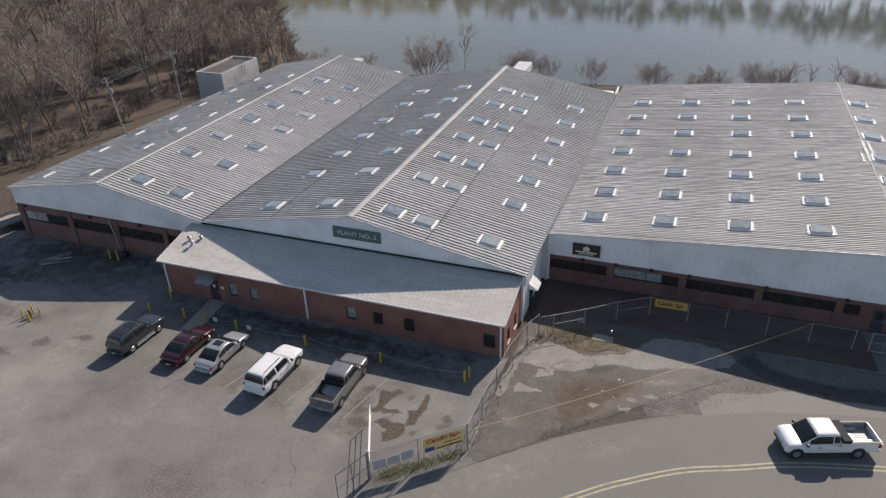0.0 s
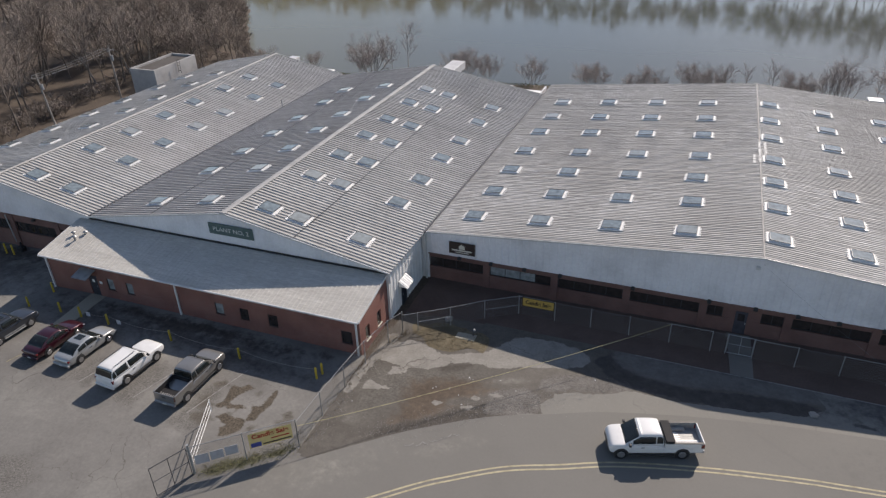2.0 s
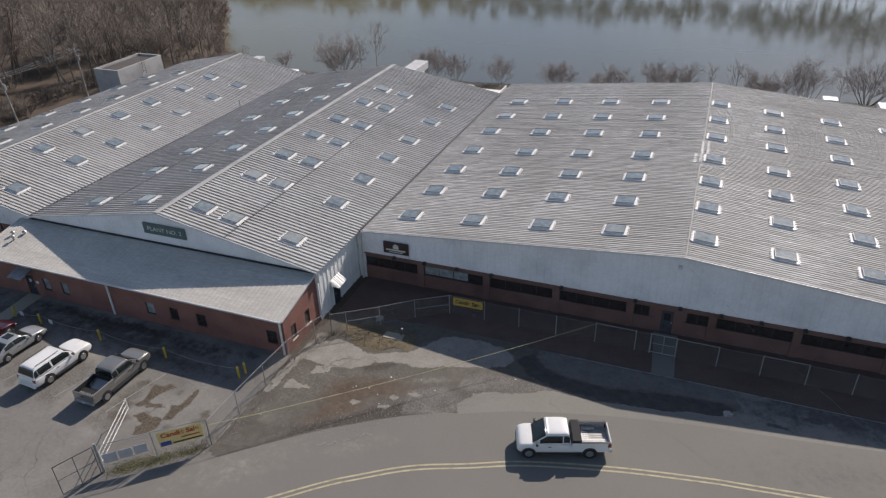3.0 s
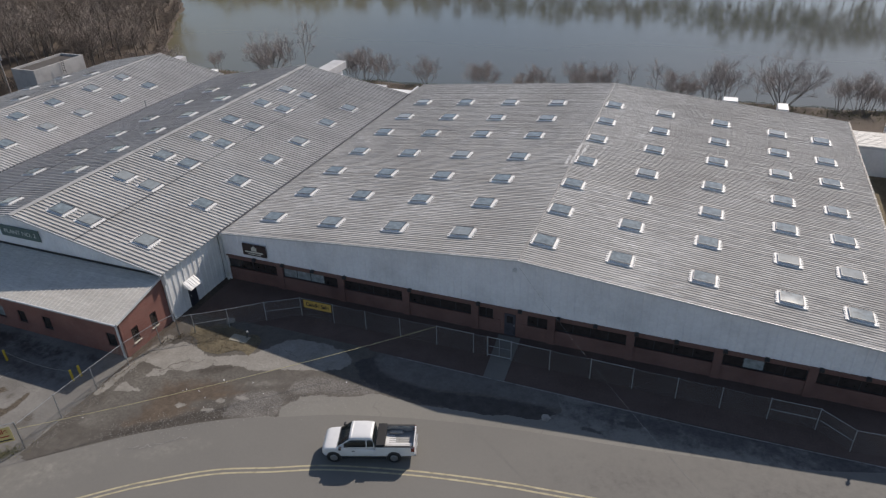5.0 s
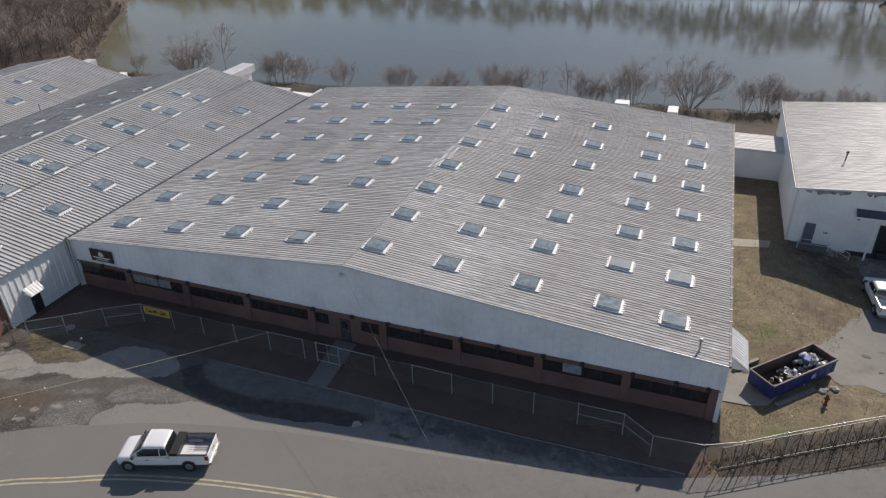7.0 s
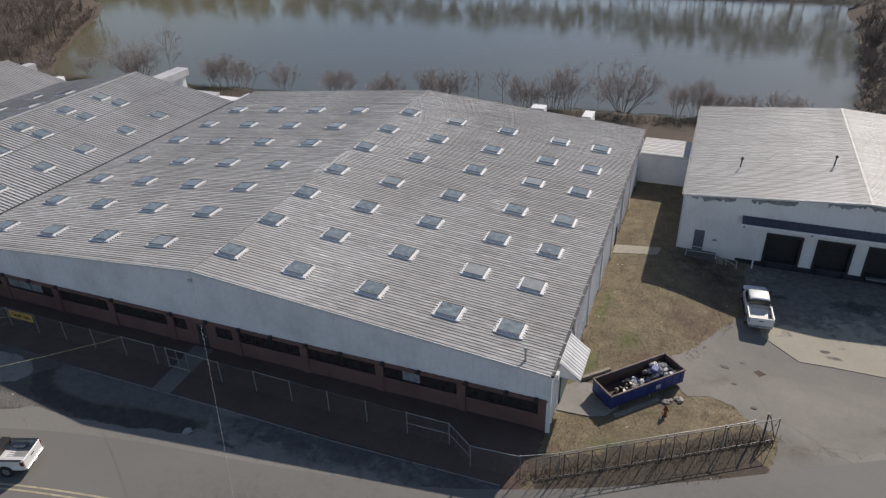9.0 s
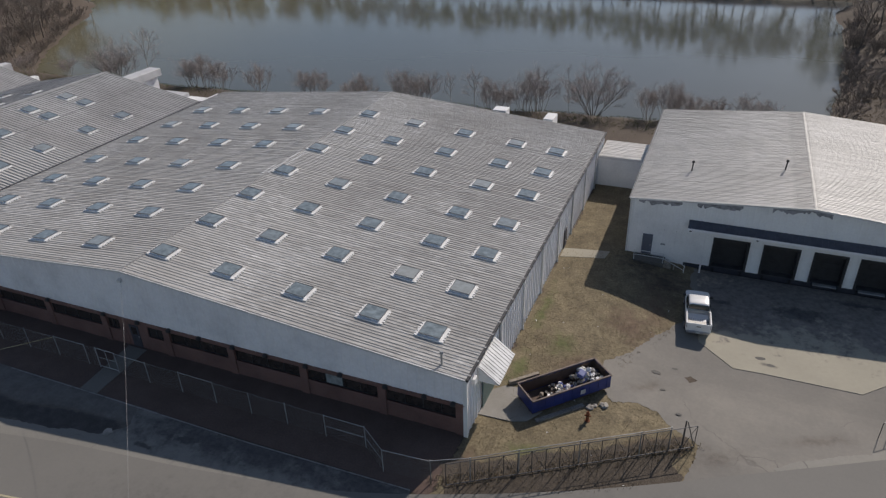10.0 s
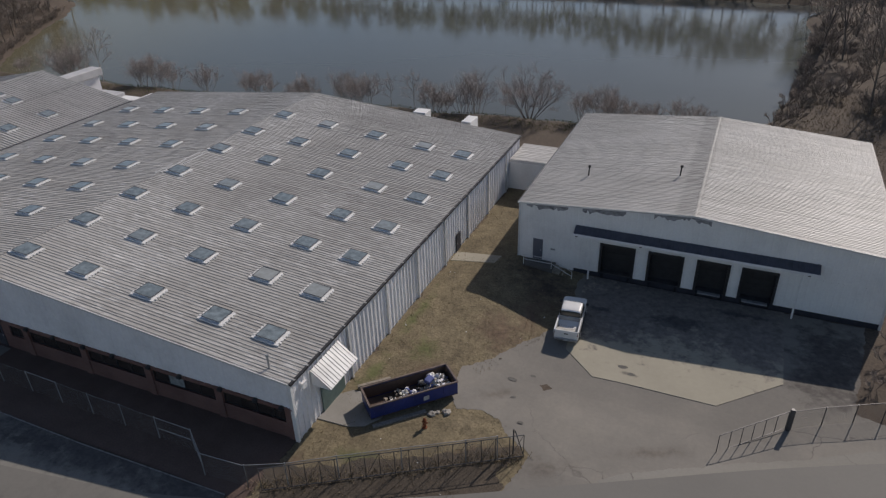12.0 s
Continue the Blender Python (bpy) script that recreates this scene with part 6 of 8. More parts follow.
part("text_bar", box(1.4, W - 0.2, -0.035, -0.02, 1.38, 1.46, m=m), M["banner_red"], bn)
m2 = pose(-20.35, 23.85, 0, 0, 0, ang)
for a, b, z0_, z1_ in ((0.15, 1.0, 0.85, 1.6), (1.1, 1.9, 0.9, 1.6), (2.0, 2.8, 0.95, 1.65)):
    tagged(part("notice_board", box(a, b, -0.03, -0.01, z0_, z1_, m=m2), M["board_blue"]), "pale blue notice board tied to the entrance fence", "notice board", "boards on the fence")


# ---- bollards, hydrants, small things ----
def bollard(x, y, hh=1.0, r=0.09):
    z = h(x, y)
    bm = tube((0, 0, -0.2), (0, 0, hh), r, None, 12)
    T(bm, (0, 0, hh), (0, 0, hh + 0.05), r, r * 0.5, 12)
    ob = part("bollard", bm, M["yellow"], smooth=False)
    ob.location = (x, y, z)
    return tagged(ob, "yellow painted steel bollard", "bollard", "yellow bollards")


BOL = [(-17.7, 34.5), (-24.6, 34.6), (-31.3, 34.7), (-37.9, 34.8), (-41.0, 34.9), (-43.3, 34.9), (-46.8, 34.7), (-17.55, 35.1), (-46.6, 37.2)]
for x, y in BOL:
    bollard(x, y)
bollard(-57.6, 41.5, 1.1), bollard(-56.6, 41.5, 1.1)
for i, ((ax, ay), (bx, by)) in enumerate(zip(BOL[:4], BOL[1:5])):
    ch = thing("chain_barrier", "slack yellow chain between two bollards", "chain", "chains between bollards")
    part("chain", cable(sag((ax, ay, h(ax, ay) + 0.9), (bx, by, h(bx, by) + 0.9), 0.35), 0.016, 4), M["rope_grey"], ch)
for x, y in ((-36.6, 34.75), (-40.0, 34.85)):
    tagged(part("small_sign", box(x - 0.2, x + 0.2, y - 0.03, y, 0.35, 0.75), M["white_paint"]), "small white sign hung from the bollard chain", "sign")


def hydrant(x, y, col):
    z = h(x, y)
    g = thing("fire_hydrant", "weathered red fire hydrant standing on the ground", "hydrant", at=(x, y, z))
    bm = tube((0, 0, -0.1), (0, 0, 0.55), 0.11, 0.10, 12)
    T(bm, (0, 0, 0.55), (0, 0, 0.68), 0.13, 0.13, 12)
    T(bm, (0, 0, 0.68), (0, 0, 0.82), 0.12, 0.04, 12)
    part("barrel", bm, col, g)
    for a in ((0.2, 0), (-0.2, 0), (0, -0.22)):
        part("outlet", tube((0, 0, 0.45), (a[0], a[1], 0.45), 0.06, None, 10), col, g)
    part("flange", tube((0, 0, 0.0), (0, 0, 0.06), 0.17, None, 12), col, g)


hydrant(46.01, 54.47, M["rust"])
hydrant(-56.7, 31.0, M["rust"])
for x, y in ((-57.3, 30.75), (-56.2, 30.5), (-57.1, 31.6), (-56.1, 31.5)):
    bollard(x, y, 0.9, 0.06)
rs = random.Random(11)


def rock(x, y, r, mat="rubble", label="pale lump of broken concrete on the grass", cat="rubble"):
    bm = bmesh.new()
    bmesh.ops.create_icosphere(bm, subdivisions=2, radius=r)
    for v in bm.verts:
        v.co *= 1 + 0.7 * noise.noise(v.co * 1.9 / r + Vector((x, y, 0)))
        v.co.z *= 0.45
    ob = part("rubble", bm, M[mat])
    ob.location = (x, y, h(x, y) + r * 0.25)
    tagged(ob, label, cat, "broken concrete")


for x, y, r in ((46.78, 56.28, 0.3), (45.89, 55.77, 0.26), (46.19, 56.08, 0.16)):
    rock(x, y, r)
rock(16.5, 42.3, 0.3, "rubble", "pale flattened scrap lying on the road shoulder", "scrap")
rock(-10.9, 44.6, 0.35, "rubble", "pale litter on the dead grass", "litter")
bm = bmesh.new()
B(bm, -1.85, 1.85, -0.16, 0.16, -0.1, 0.10)
kb = part("kerb_block", bm, M["gravel"])
kb.matrix_world = pose(44.15, 54.5, 0, 0, 0, 45)
tagged(kb, "long low concrete kerb beside the dumpster", "kerb")
bm = bmesh.new()
B(bm, -1.2, 1.2, -0.12, 0.12, -0.05, 0.3)
kb = part("timber_beam", bm, M["wood"])
kb.matrix_world = pose(40.95, 56.95, 0, 0, 0, 45)
tagged(kb, "dark timber beam lying behind the dumpster", "beam")
pd = tagged(part("meter_pad", box(-9.6, -8.0, 42.5, 43.3, -0.05, 0.06, 0.01), M["slab"]), "broken concrete pad with a dark stand pipe on the weeds", "pad")
part("stand_pipe", tube((-8.3, 43.2, 0.0), (-8.2, 43.25, 0.55), 0.06), M["galv_dark"], pd)
part("pipe_cap", tube((-8.2, 43.25, 0.55), (-8.19, 43.25, 0.68), 0.1, 0.08), M["galv"], pd)
for i in range(7):
    bm = bmesh.new()
    B(bm, -1.4, 1.4, -0.05, 0.05, 0, 0.06)
    o = part("plank", bm, M["bark_pale"])
    o.matrix_world = pose(-62.6 + rs.uniform(-0.5, 0.5), 39.4 + rs.uniform(-0.5, 0.6), h(-62, 39) + 0.02 + 0.05 * i, 0, 0, rs.uniform(20, 60))
    tagged(o, "grey timber length dropped on the asphalt", "plank", "dropped planks")
tr = thing("utility_trailer", "pale flat utility trailer parked beside the hall", "trailer", at=(-73.4, 44.3, h(-73, 44)), rz=70)
part("deck", box(-2.2, 2.2, -1.0, 1.0, 0.75, 0.9, 0.02), M["wood"], tr)
for y in (-1.0, 0.96):
    part("side_board", box(-2.2, 2.2, y, y + 0.05, 0.9, 1.5), M["galv"], tr)
for x in (-0.6, 0.4):
    for y in (-1.05, 1.05):
        w = part("wheel", tube((x, y - 0.12, 0.35), (x, y + 0.12, 0.35), 0.35, None, 16), M["tyre"], tr)
part("drawbar", tube((2.2, 0, 0.75), (3.5, 0, 0.5), 0.06), M["galv_dark"], tr)
part("load", box(-1.6, 0.2, -0.8, 0.5, 0.9, 1.25, 0.06), M["rubble"], tr)
pm = thing("ground_heap", "dark machinery heap against the brick wall", "machinery", at=(-56.4, 42.3, h(-56, 42)))
part("casing", box(-0.35, 0.35, -0.3, 0.3, 0, 0.6, 0.08), M["dark"], pm)
part("stack", tube((0.1, 0, 0.6), (0.1, 0, 1.0), 0.1), M["dark"], pm)

# ---- dumpster ----
DA = 45.8
dm = thing("roll_off_dumpster", "open blue steel roll-off dumpster half full of rubbish", "dumpster", at=(43.93, 56.58, h(43.9, 56.6) + 0.02), rz=DA)
DL, DW, DH = 3.12, 1.03, 1.18
bm = bmesh.new()
for x0, x1, y0, y1 in ((-DL, DL, -DW, -DW + 0.08), (-DL, DL, DW - 0.08, DW), (-DL, -DL + 0.08, -DW + 0.08, DW - 0.08), (DL - 0.08, DL, -DW + 0.08, DW - 0.08)):
    B(bm, x0, x1, y0, y1, 0.2, DH)
part("shell", bm, M["dumpster_blue"], dm)
bm = bmesh.new()
for x0, x1, y0, y1 in ((-DL + .08, DL - .08, -DW + 0.08, -DW + 0.1), (-DL + .08, DL - .08, DW - 0.1, DW - 0.08), (-DL + 0.08, -DL + 0.1, -DW + 0.1, DW - 0.1), (DL - 0.1, DL - 0.08, -DW + 0.1, DW - 0.1)):
    B(bm, x0, x1, y0, y1, 0.3, DH - 0.01)
part("liner", bm, M["dumpster_in"], dm, "rusty brown inner walls")
part("floor_plate", box(-DL, DL, -DW, DW, 0.15, 0.22), M["dumpster_in"], dm)
for y in (-DW, DW):
    part("rim", box(-DL - 0.04, DL + 0.04, y - 0.06, y + 0.06, DH, DH + 0.09, 0.01), M["rim_brown"], dm)
for x in (-DL, DL):
    part("rim", box(x - 0.06, x + 0.06, -DW + 0.06, DW - 0.06, DH, DH + 0.09, 0.01), M["rim_brown"], dm)
for k in range(9):
    x = -DL + 0.3 + k * (2 * DL - 0.6) / 8
    for y in (-DW - 0.025, DW):
        part("rib", box(x - 0.04, x + 0.04, y, y + 0.025, 0.2, DH), M["dumpster_blue"], dm)
for y in (-0.6, 0.5):
    part("skid", box(-DL, DL, y, y + 0.1, 0.0, 0.15), M["galv_dark"], dm)
part("emblem", box(0.6, 1.0, -DW - 0.085, -DW - 0.075, 0.5, 0.85), M["board_blue"], dm, "pale square emblem")
rub = thing("rubbish_heap", "mixed white and dark rubbish heaped in the dumpster", "rubbish", at=(43.93, 56.58, h(43.9, 56.6) + 0.02), rz=DA)
for i in range(170):
    x = rs.choice((rs.gauss(1.9, 0.6), rs.gauss(1.7, 0.7), rs.gauss(-0.8, 0.7)))
    x = max(-1.8, min(2.75, x))
    y = rs.uniform(-0.75, 0.75) - (0.25 if x < 0.5 else 0)
    y = max(-0.75, y)
    top = 0.4 + 0.62 * math.exp(-((x - 2.0) / 0.9) ** 2) + 0.25 * math.exp(-((x + 0.6) / 0.8) ** 2)
    r = rs.uniform(0.07, 0.22)
    bm = bmesh.new()
    if rs.random() < 0.55:
        bmesh.ops.create_icosphere(bm, subdivisions=1, radius=r)
        for v in bm.verts:
            v.co *= 1 + 0.5 * noise.noise(v.co * 6 + Vector((i, 0, 0)))
    else:
        B(bm, -r, r, -r * rs.uniform(0.3, 1), r * 0.6, -0.04, 0.1 * rs.random() + 0.02)
    o = part("rubbish_piece", bm, M[rs.choice(("rubble", "white_paint", "rubble", "cream", "dark", "rubble", "bag_blue", "wood", "siding", "galv_dark"))], rub)
    o.matrix_local = pose(x, y, top * rs.uniform(0.75, 1.0), rs.uniform(-50, 50), rs.uniform(-50, 50), rs.uniform(0, 360))
o = part("rubbish_piece", box(-0.3, 0.3, -0.25, 0.25, 0, 0.35, 0.05), M["bag_blue"], rub, "blue plastic crate")
o.matrix_local = pose(1.5, 0.2, 0.85, 12, -8, 30)


# ---- vehicles ----
def loft(stations, cap=True):
    """Skin rings of equal point counts."""
    bm = bmesh.new()
    rings = [[bm.verts.new(p) for p in r] for r in stations]
    n = len(rings[0])
    for a, b in zip(rings, rings[1:]):
        for i in range(n):
            bm.faces.new((a[i], a[(i + 1) % n], b[(i + 1) % n], b[i]))
    if cap:
        bm.faces.new(rings[0][::-1])
        bm.faces.new(rings[-1])
    bmesh.ops.recalc_face_normals(bm, faces=bm.faces[:])
    return bm


def body_ring(x, w, z0, z1):
    zm = z0 + 0.45 * (z1 - z0)
    half = [(w * 0.45, z0), (w * 0.90, z0 + 0.01), (w * 0.99, z0 + 0.12), (w * 1.01, zm), (w * 1.0, z1 - 0.16), (w * 0.975, z1 - 0.05), (w * 0.90, z1 - 0.005), (w * 0.5, z1 + 0.015)]
    return [(x, y, z) for y, z in half] + [(x, -y, z) for y, z in half[::-1]]


def vehicle(name, label, category, at, heading, paint, L, W, H, wb, rear, kind, wheel_r=0.36, bed=None, rim="rim", group=""):
    """kind: suv, sedan or pickup. x runs forward; the origin lies between the axles on the ground. rear: tail overhang."""
    car = thing(name, label, category, group, (at[0], at[1], h(*at) + 0.045), heading)
    x0, x1, w = -wb / 2 - rear, L - wb / 2 - rear, W / 2
    P = M[paint]
    belt = {"suv": 1.10, "sedan": 0.95, "pickup": 1.15}[kind]
    hood = {"suv": 1.12, "sedan": 0.92, "pickup": 1.18}[kind]
    zb = {"suv": 0.32, "sedan": 0.22, "pickup": 0.38}[kind]
    fa = wb / 2
    if kind == "suv":
        st = [(x0, 0.86, zb + 0.15, belt - 0.15), (x0 + 0.1, 0.97, zb, belt), (x0 + 0.6, 1, zb, belt), (0, 1, zb, belt), (fa - 0.75, 1, zb, belt), (fa - 0.1, 1, zb, hood), (fa + 0.45, 0.97, zb, hood - 0.05), (x1 - 0.14, 0.88, zb, hood - 0.14), (x1, 0.74, zb + 0.12, hood - 0.32)]
        cab = (x0 + 0.05, fa - 0.40, x0 + 0.42, fa - 1.20)
    elif kind == "sedan":
        st = [(x0, 0.74, zb + 0.2, belt - 0.22), (x0 + 0.12, 0.9, zb, belt - 0.04), (x0 + 0.55, 0.97, zb, belt + 0.03), (-0.3, 1, zb, belt), (fa - 0.8, 1, zb, belt), (fa - 0.1, 0.98, zb, hood - 0.02), (fa + 0.45, 0.93, zb, hood - 0.12), (x1 - 0.16, 0.82, zb, hood - 0.24), (x1, 0.62, zb + 0.12, hood - 0.38)]
        cab = (x0 + 0.50, fa - 0.28, x0 + 1.40, fa - 1.25)
    else:
        bl = bed
        st = [(x0, 0.94, zb + 0.1, 0.82), (x0 + 0.06, 0.98, zb, 0.84), (x0 + bl, 0.98, zb, 0.84), (x0 + bl + 0.01, 1, zb, belt), (fa - 0.75, 1, zb, belt), (fa - 0.2, 1, zb, hood), (fa + 0.45, 0.98, zb, hood - 0.04), (x1 - 0.12, 0.92, zb, hood - 0.12), (x1, 0.82, zb + 0.12, hood - 0.28)]
        cab = (x0 + bl + 0.04, fa - 0.14, x0 + bl + 0.24, fa - 1.06)
    (xa, ka, aa, ba), (xz, kz, az, bz) = st[0], st[-1]
    st = [(xa - 0.012, ka * 0.6, aa + 0.12, ba - 0.12), (xa - 0.008, ka * 0.97, aa + 0.02, ba - 0.02), (xa + 0.01, ka, aa, ba)] + st[1:-1] + [(xz - 0.01, kz, az, bz), (xz + 0.008, kz * 0.97, az + 0.02, bz - 0.02), (xz + 0.012, kz * 0.6, az + 0.12, bz - 0.12)]
    bm = loft([body_ring(x, w * k, a, b) for x, k, a, b in st])
    body = part("body", bm, P, car, smooth=True)
    md = body.modifiers.new("round", "SUBSURF")
    md.levels = md.render_levels = 2
    # cabin: cross-sections along the car under a smooth roof line
    b0, b1, t0, t1 = cab
    base_z = belt - 0.05
    ctrl = {"suv": [(b0, base_z), (b0 + 0.10, belt + 0.22), (t0 - 0.06, H - 0.10), (t0 + 0.3, H - 0.015), ((t0 + t1) / 2, H), (t1 - 0.25, H - 0.02), (t1, H - 0.07), (b1, base_z)],
            "sedan": [(b0, base_z), (b0 + 0.42, belt + 0.24), (t0 + 0.1, H - 0.07), ((t0 + t1) / 2, H), (t1 - 0.1, H - 0.03), (t1 + 0.08, H - 0.10), (b1, base_z)],
            "pickup": [(b0, base_z), (b0 + 0.05, belt + 0.25), (t0 - 0.05, H - 0.10), (t0 + 0.2, H - 0.015), ((t0 + t1) / 2, H), (t1 - 0.2, H - 0.02), (t1, H - 0.07), (b1, base_z)]}[kind]
    line = curve_pts(ctrl, 10)

    def at_x(u):
        """Point of the roof line at the share u of its control points."""
        f = u * 10
        i = min(len(line) - 2, int(f))
        p, q = line[i], line[i + 1]
        return p[0] + (q[0] - p[0]) * (f - i), p[1] + (q[1] - p[1]) * (f - i)

    full_w, tuck = w * 0.955, 0.20 if kind != "pickup" else 0.16

    def skin(u, k, out=0.0):
        """k runs from the belt (0) over the roof's edge (0.5) to the centre line (1)."""
        x, z = at_x(u)
        hh = max(0.02, z - base_z)
        wide = full_w * (1 - 0.10 * sm(x, b1 - 0.9, b1 + 0.1) - 0.07 * sm(-x, -b0 - 0.7, -b0 + 0.1))
        top = wide * (1 - tuck * hh / (H - base_z))
        if k <= 0.5:
            v = k / 0.5
            y, zz = wide + (top - wide) * v ** 1.3 + out, base_z + hh * 0.84 * v
        else:
            ph = (k - 0.5) / 0.5 * math.pi / 2
            y, zz = (top + out) * math.cos(ph) ** 0.62, base_z + hh * 0.84 + (hh * 0.16 + out) * math.sin(ph) ** 0.62
        return x, y, zz

    def sheet(u0, u1, k0, k1, out, sides, nu=8, nk=5, deep=0.02):
        bm = bmesh.new()
        for sy in sides:
            lay = []
            for o in (out, out - deep):
                lay.append([[bm.verts.new((p[0], sy * p[1], p[2])) for p in (skin(u0 + (u1 - u0) * i / nu, k0 + (k1 - k0) * j / nk, o) for j in range(nk + 1))] for i in range(nu + 1)])
            for i in range(nu):
                for j in range(nk):
                    bm.faces.new((lay[0][i][j], lay[0][i + 1][j], lay[0][i + 1][j + 1], lay[0][i][j + 1]))
            rim = [(i, 0) for i in range(nu + 1)] + [(nu, j) for j in range(1, nk + 1)] + [(i, nk) for i in range(nu - 1, -1, -1)] + [(0, j) for j in range(nk - 1, 0, -1)]
            for (i, j), (p, q) in zip(rim, rim[1:] + rim[:1]):
                if not (k1 >= 1 and j == nk and q == nk):
                    bm.faces.new((lay[0][i][j], lay[1][i][j], lay[1][p][q], lay[0][p][q]))
        bmesh.ops.remove_doubles(bm, verts=bm.verts[:], dist=0.0005)
        bmesh.ops.recalc_face_normals(bm, faces=bm.faces[:])
        return bm
    last = len(ctrl) - 1
    cabin = part("cabin", sheet(0.02, last - 0.02, 0.0, 1.0, 0.0, (1, -1), 36, 10), P, car, smooth=True)
    part("windshield", sheet(last - 0.96, last - 0.08, 0.60, 1.0, 0.012, (1, -1)), M["car_glass"], car, smooth=True)
    part("rear_window", sheet(*{"suv": (0.75, 1.9), "sedan": (0.25, 1.92), "pickup": (0.65, 1.9)}[kind], 0.60, 1.0, 0.012, (1, -1)), M["car_glass"], car, smooth=True)
    cuts = {"suv": ((1.35, 2.55), (2.68, 3.95), (4.08, 6.45)), "sedan": ((1.35, 2.75), (2.85, 5.35)), "pickup": ((1.6, 3.2), (3.35, 6.45))}[kind]
    for sy in (1, -1):
        for u0, u1 in cuts:
            part("side_window", sheet(u0, u1, 0.11, 0.46, 0.010, (sy,), 8, 3), M["car_glass"], car, smooth=True)
    wt, zt = w * 0.76, H
    # wheels in dark arches
    for sx in (-wb / 2, wb / 2):
        for sy in (-1, 1):
            part("wheel_arch", tube((sx, sy * (w - 0.30), wheel_r + 0.05), (sx, sy * (w + 0.006), wheel_r + 0.05), wheel_r * 1.17, None, 20), M["black_plastic"], car)
            bm = tube((sx, sy * (w - 0.22), wheel_r), (sx, sy * (w - 0.03), wheel_r), wheel_r, None, 20)
            T(bm, (sx, sy * (w - 0.03), wheel_r), (sx, sy * (w + 0.02), wheel_r), wheel_r, wheel_r * 0.9, 20)
            wh = part("wheel", bm, M["tyre"], car)
            bm = tube((sx, sy * (w + 0.01), wheel_r), (sx, sy * (w + 0.035), wheel_r), wheel_r * 0.66, wheel_r * 0.6, 16)
            part("rim", bm, M[rim], wh)
    # trim
    part("front_bumper", box(x1 - 0.10, x1 + 0.03, -w * 0.78, w * 0.78, zb + 0.08, zb + 0.30, 0.03), M["black_plastic" if kind != "sedan" else paint], car)
    part("grille", box(x1 - 0.04, x1 + 0.015, -w * 0.45, w * 0.45, zb + 0.34, hood - 0.36, 0.01), M["black_plastic"], car)
    part("rear_bumper", box(x0 - 0.10, x0 + 0.08, -w * 0.9, w * 0.9, zb + 0.04, zb + 0.24, 0.03), M["rim" if kind == "pickup" else paint], car)
    part("number_plate", box(x0 - 0.115, x0 - 0.10, -0.16, 0.16, zb + 0.08, zb + 0.2), M["plate"], car)
    tl = {"suv": (0.80, 1.05), "sedan": (0.62, 0.76), "pickup": (0.85, 1.22)}[kind]
    for sy in (-1, 1):
        a, b = sorted((sy * w * (0.74 if kind != "pickup" else 0.84), sy * w * 0.93))
        part("tail_light", box(x0 + 0.015, x0 + 0.16, a, b, *tl, 0.015), M["red_lens"], car)
        a, b = sorted((sy * w * 0.5, sy * w * 0.80))
        part("headlight", box(x1 - 0.24, x1 - 0.02, a, b, hood - (0.52 if kind == "sedan" else 0.46), hood - (0.40 if kind == "sedan" else 0.31), 0.02), M["clear_lens"], car)
        a, b = sorted((sy * w * 0.97, sy * (w + 0.2)))
        part("wing_mirror", box(b1 - 0.42, b1 - 0.26, a, b, belt + 0.02, belt + 0.20, 0.03), M["black_plastic" if paint != "car_red" else paint], car)
        for xx in ((b0 + b1) / 2 + 0.1, (b0 + b1) / 2 - 0.85):
            if kind == "pickup" and xx < (b0 + b1) / 2:
                continue
            a, b = sorted((sy * (w - 0.01), sy * (w + 0.025)))
            part("door_handle", box(xx - 0.1, xx + 0.1, a, b, belt - 0.2, belt - 0.16), M["black_plastic"], car)
        if kind != "sedan":
            a, b = sorted((sy * (w - 0.06), sy * (w + 0.05)))
            part("running_board", box(-wb / 2 + wheel_r * 1.3, wb / 2 - wheel_r * 1.3, a, b, zb - 0.02, zb + 0.05, 0.01), M["galv" if paint == "car_slate" else "black_plastic"], car)
    if kind == "suv":
        for sy in (-1, 1):
            part("roof_rail", tube((t0 + 0.2, sy * wt * 0.86, zt + 0.05), (t1 - 0.3, sy * wt * 0.86, zt + 0.05), 0.025), M["black_plastic"], car)
        if paint == "car_slate":
            part("sunroof", box(t1 - 1.0, t1 - 0.35, -0.36, 0.36, zt - 0.02, zt + 0.02, 0.008), M["car_glass"], car)
            for k in range(6):
                part("roof_slat", box(t0 + 0.3 + k * 0.24, t0 + 0.36 + k * 0.24, -0.5, 0.5, zt, zt + 0.03), M["black_plastic"], car)
            part("sill_stripe", box(-wb / 2 + 0.5, wb / 2 - 0.5, -w - 0.012, w + 0.012, zb + 0.12, zb + 0.24), M["galv"], car)
    if kind == "sedan" and paint == "car_grey":
        part("sunroof", box(t1 - 0.75, t1 - 0.15, -0.36, 0.36, zt - 0.02, zt + 0.02, 0.008), M["car_glass"], car)
    if kind == "pickup":
        lin = M["bed_liner" if paint == "car_silver" else "bed_steel"]
        zt_ = 1.30
        for sy in (-1, 1):
            a, b = sorted((sy * (w - 0.13), sy * w * 0.985))
            part("bed_side", box(x0 + 0.05, x0 + bed, a, b, 0.78, zt_, 0.025), P, car)
            a, b = sorted((sy * (w - 0.15), sy * (w - 0.13)))
            part("bed_lining", box(x0 + 0.1, x0 + bed - 0.02, a, b, 0.84, zt_ - 0.04), lin, car)
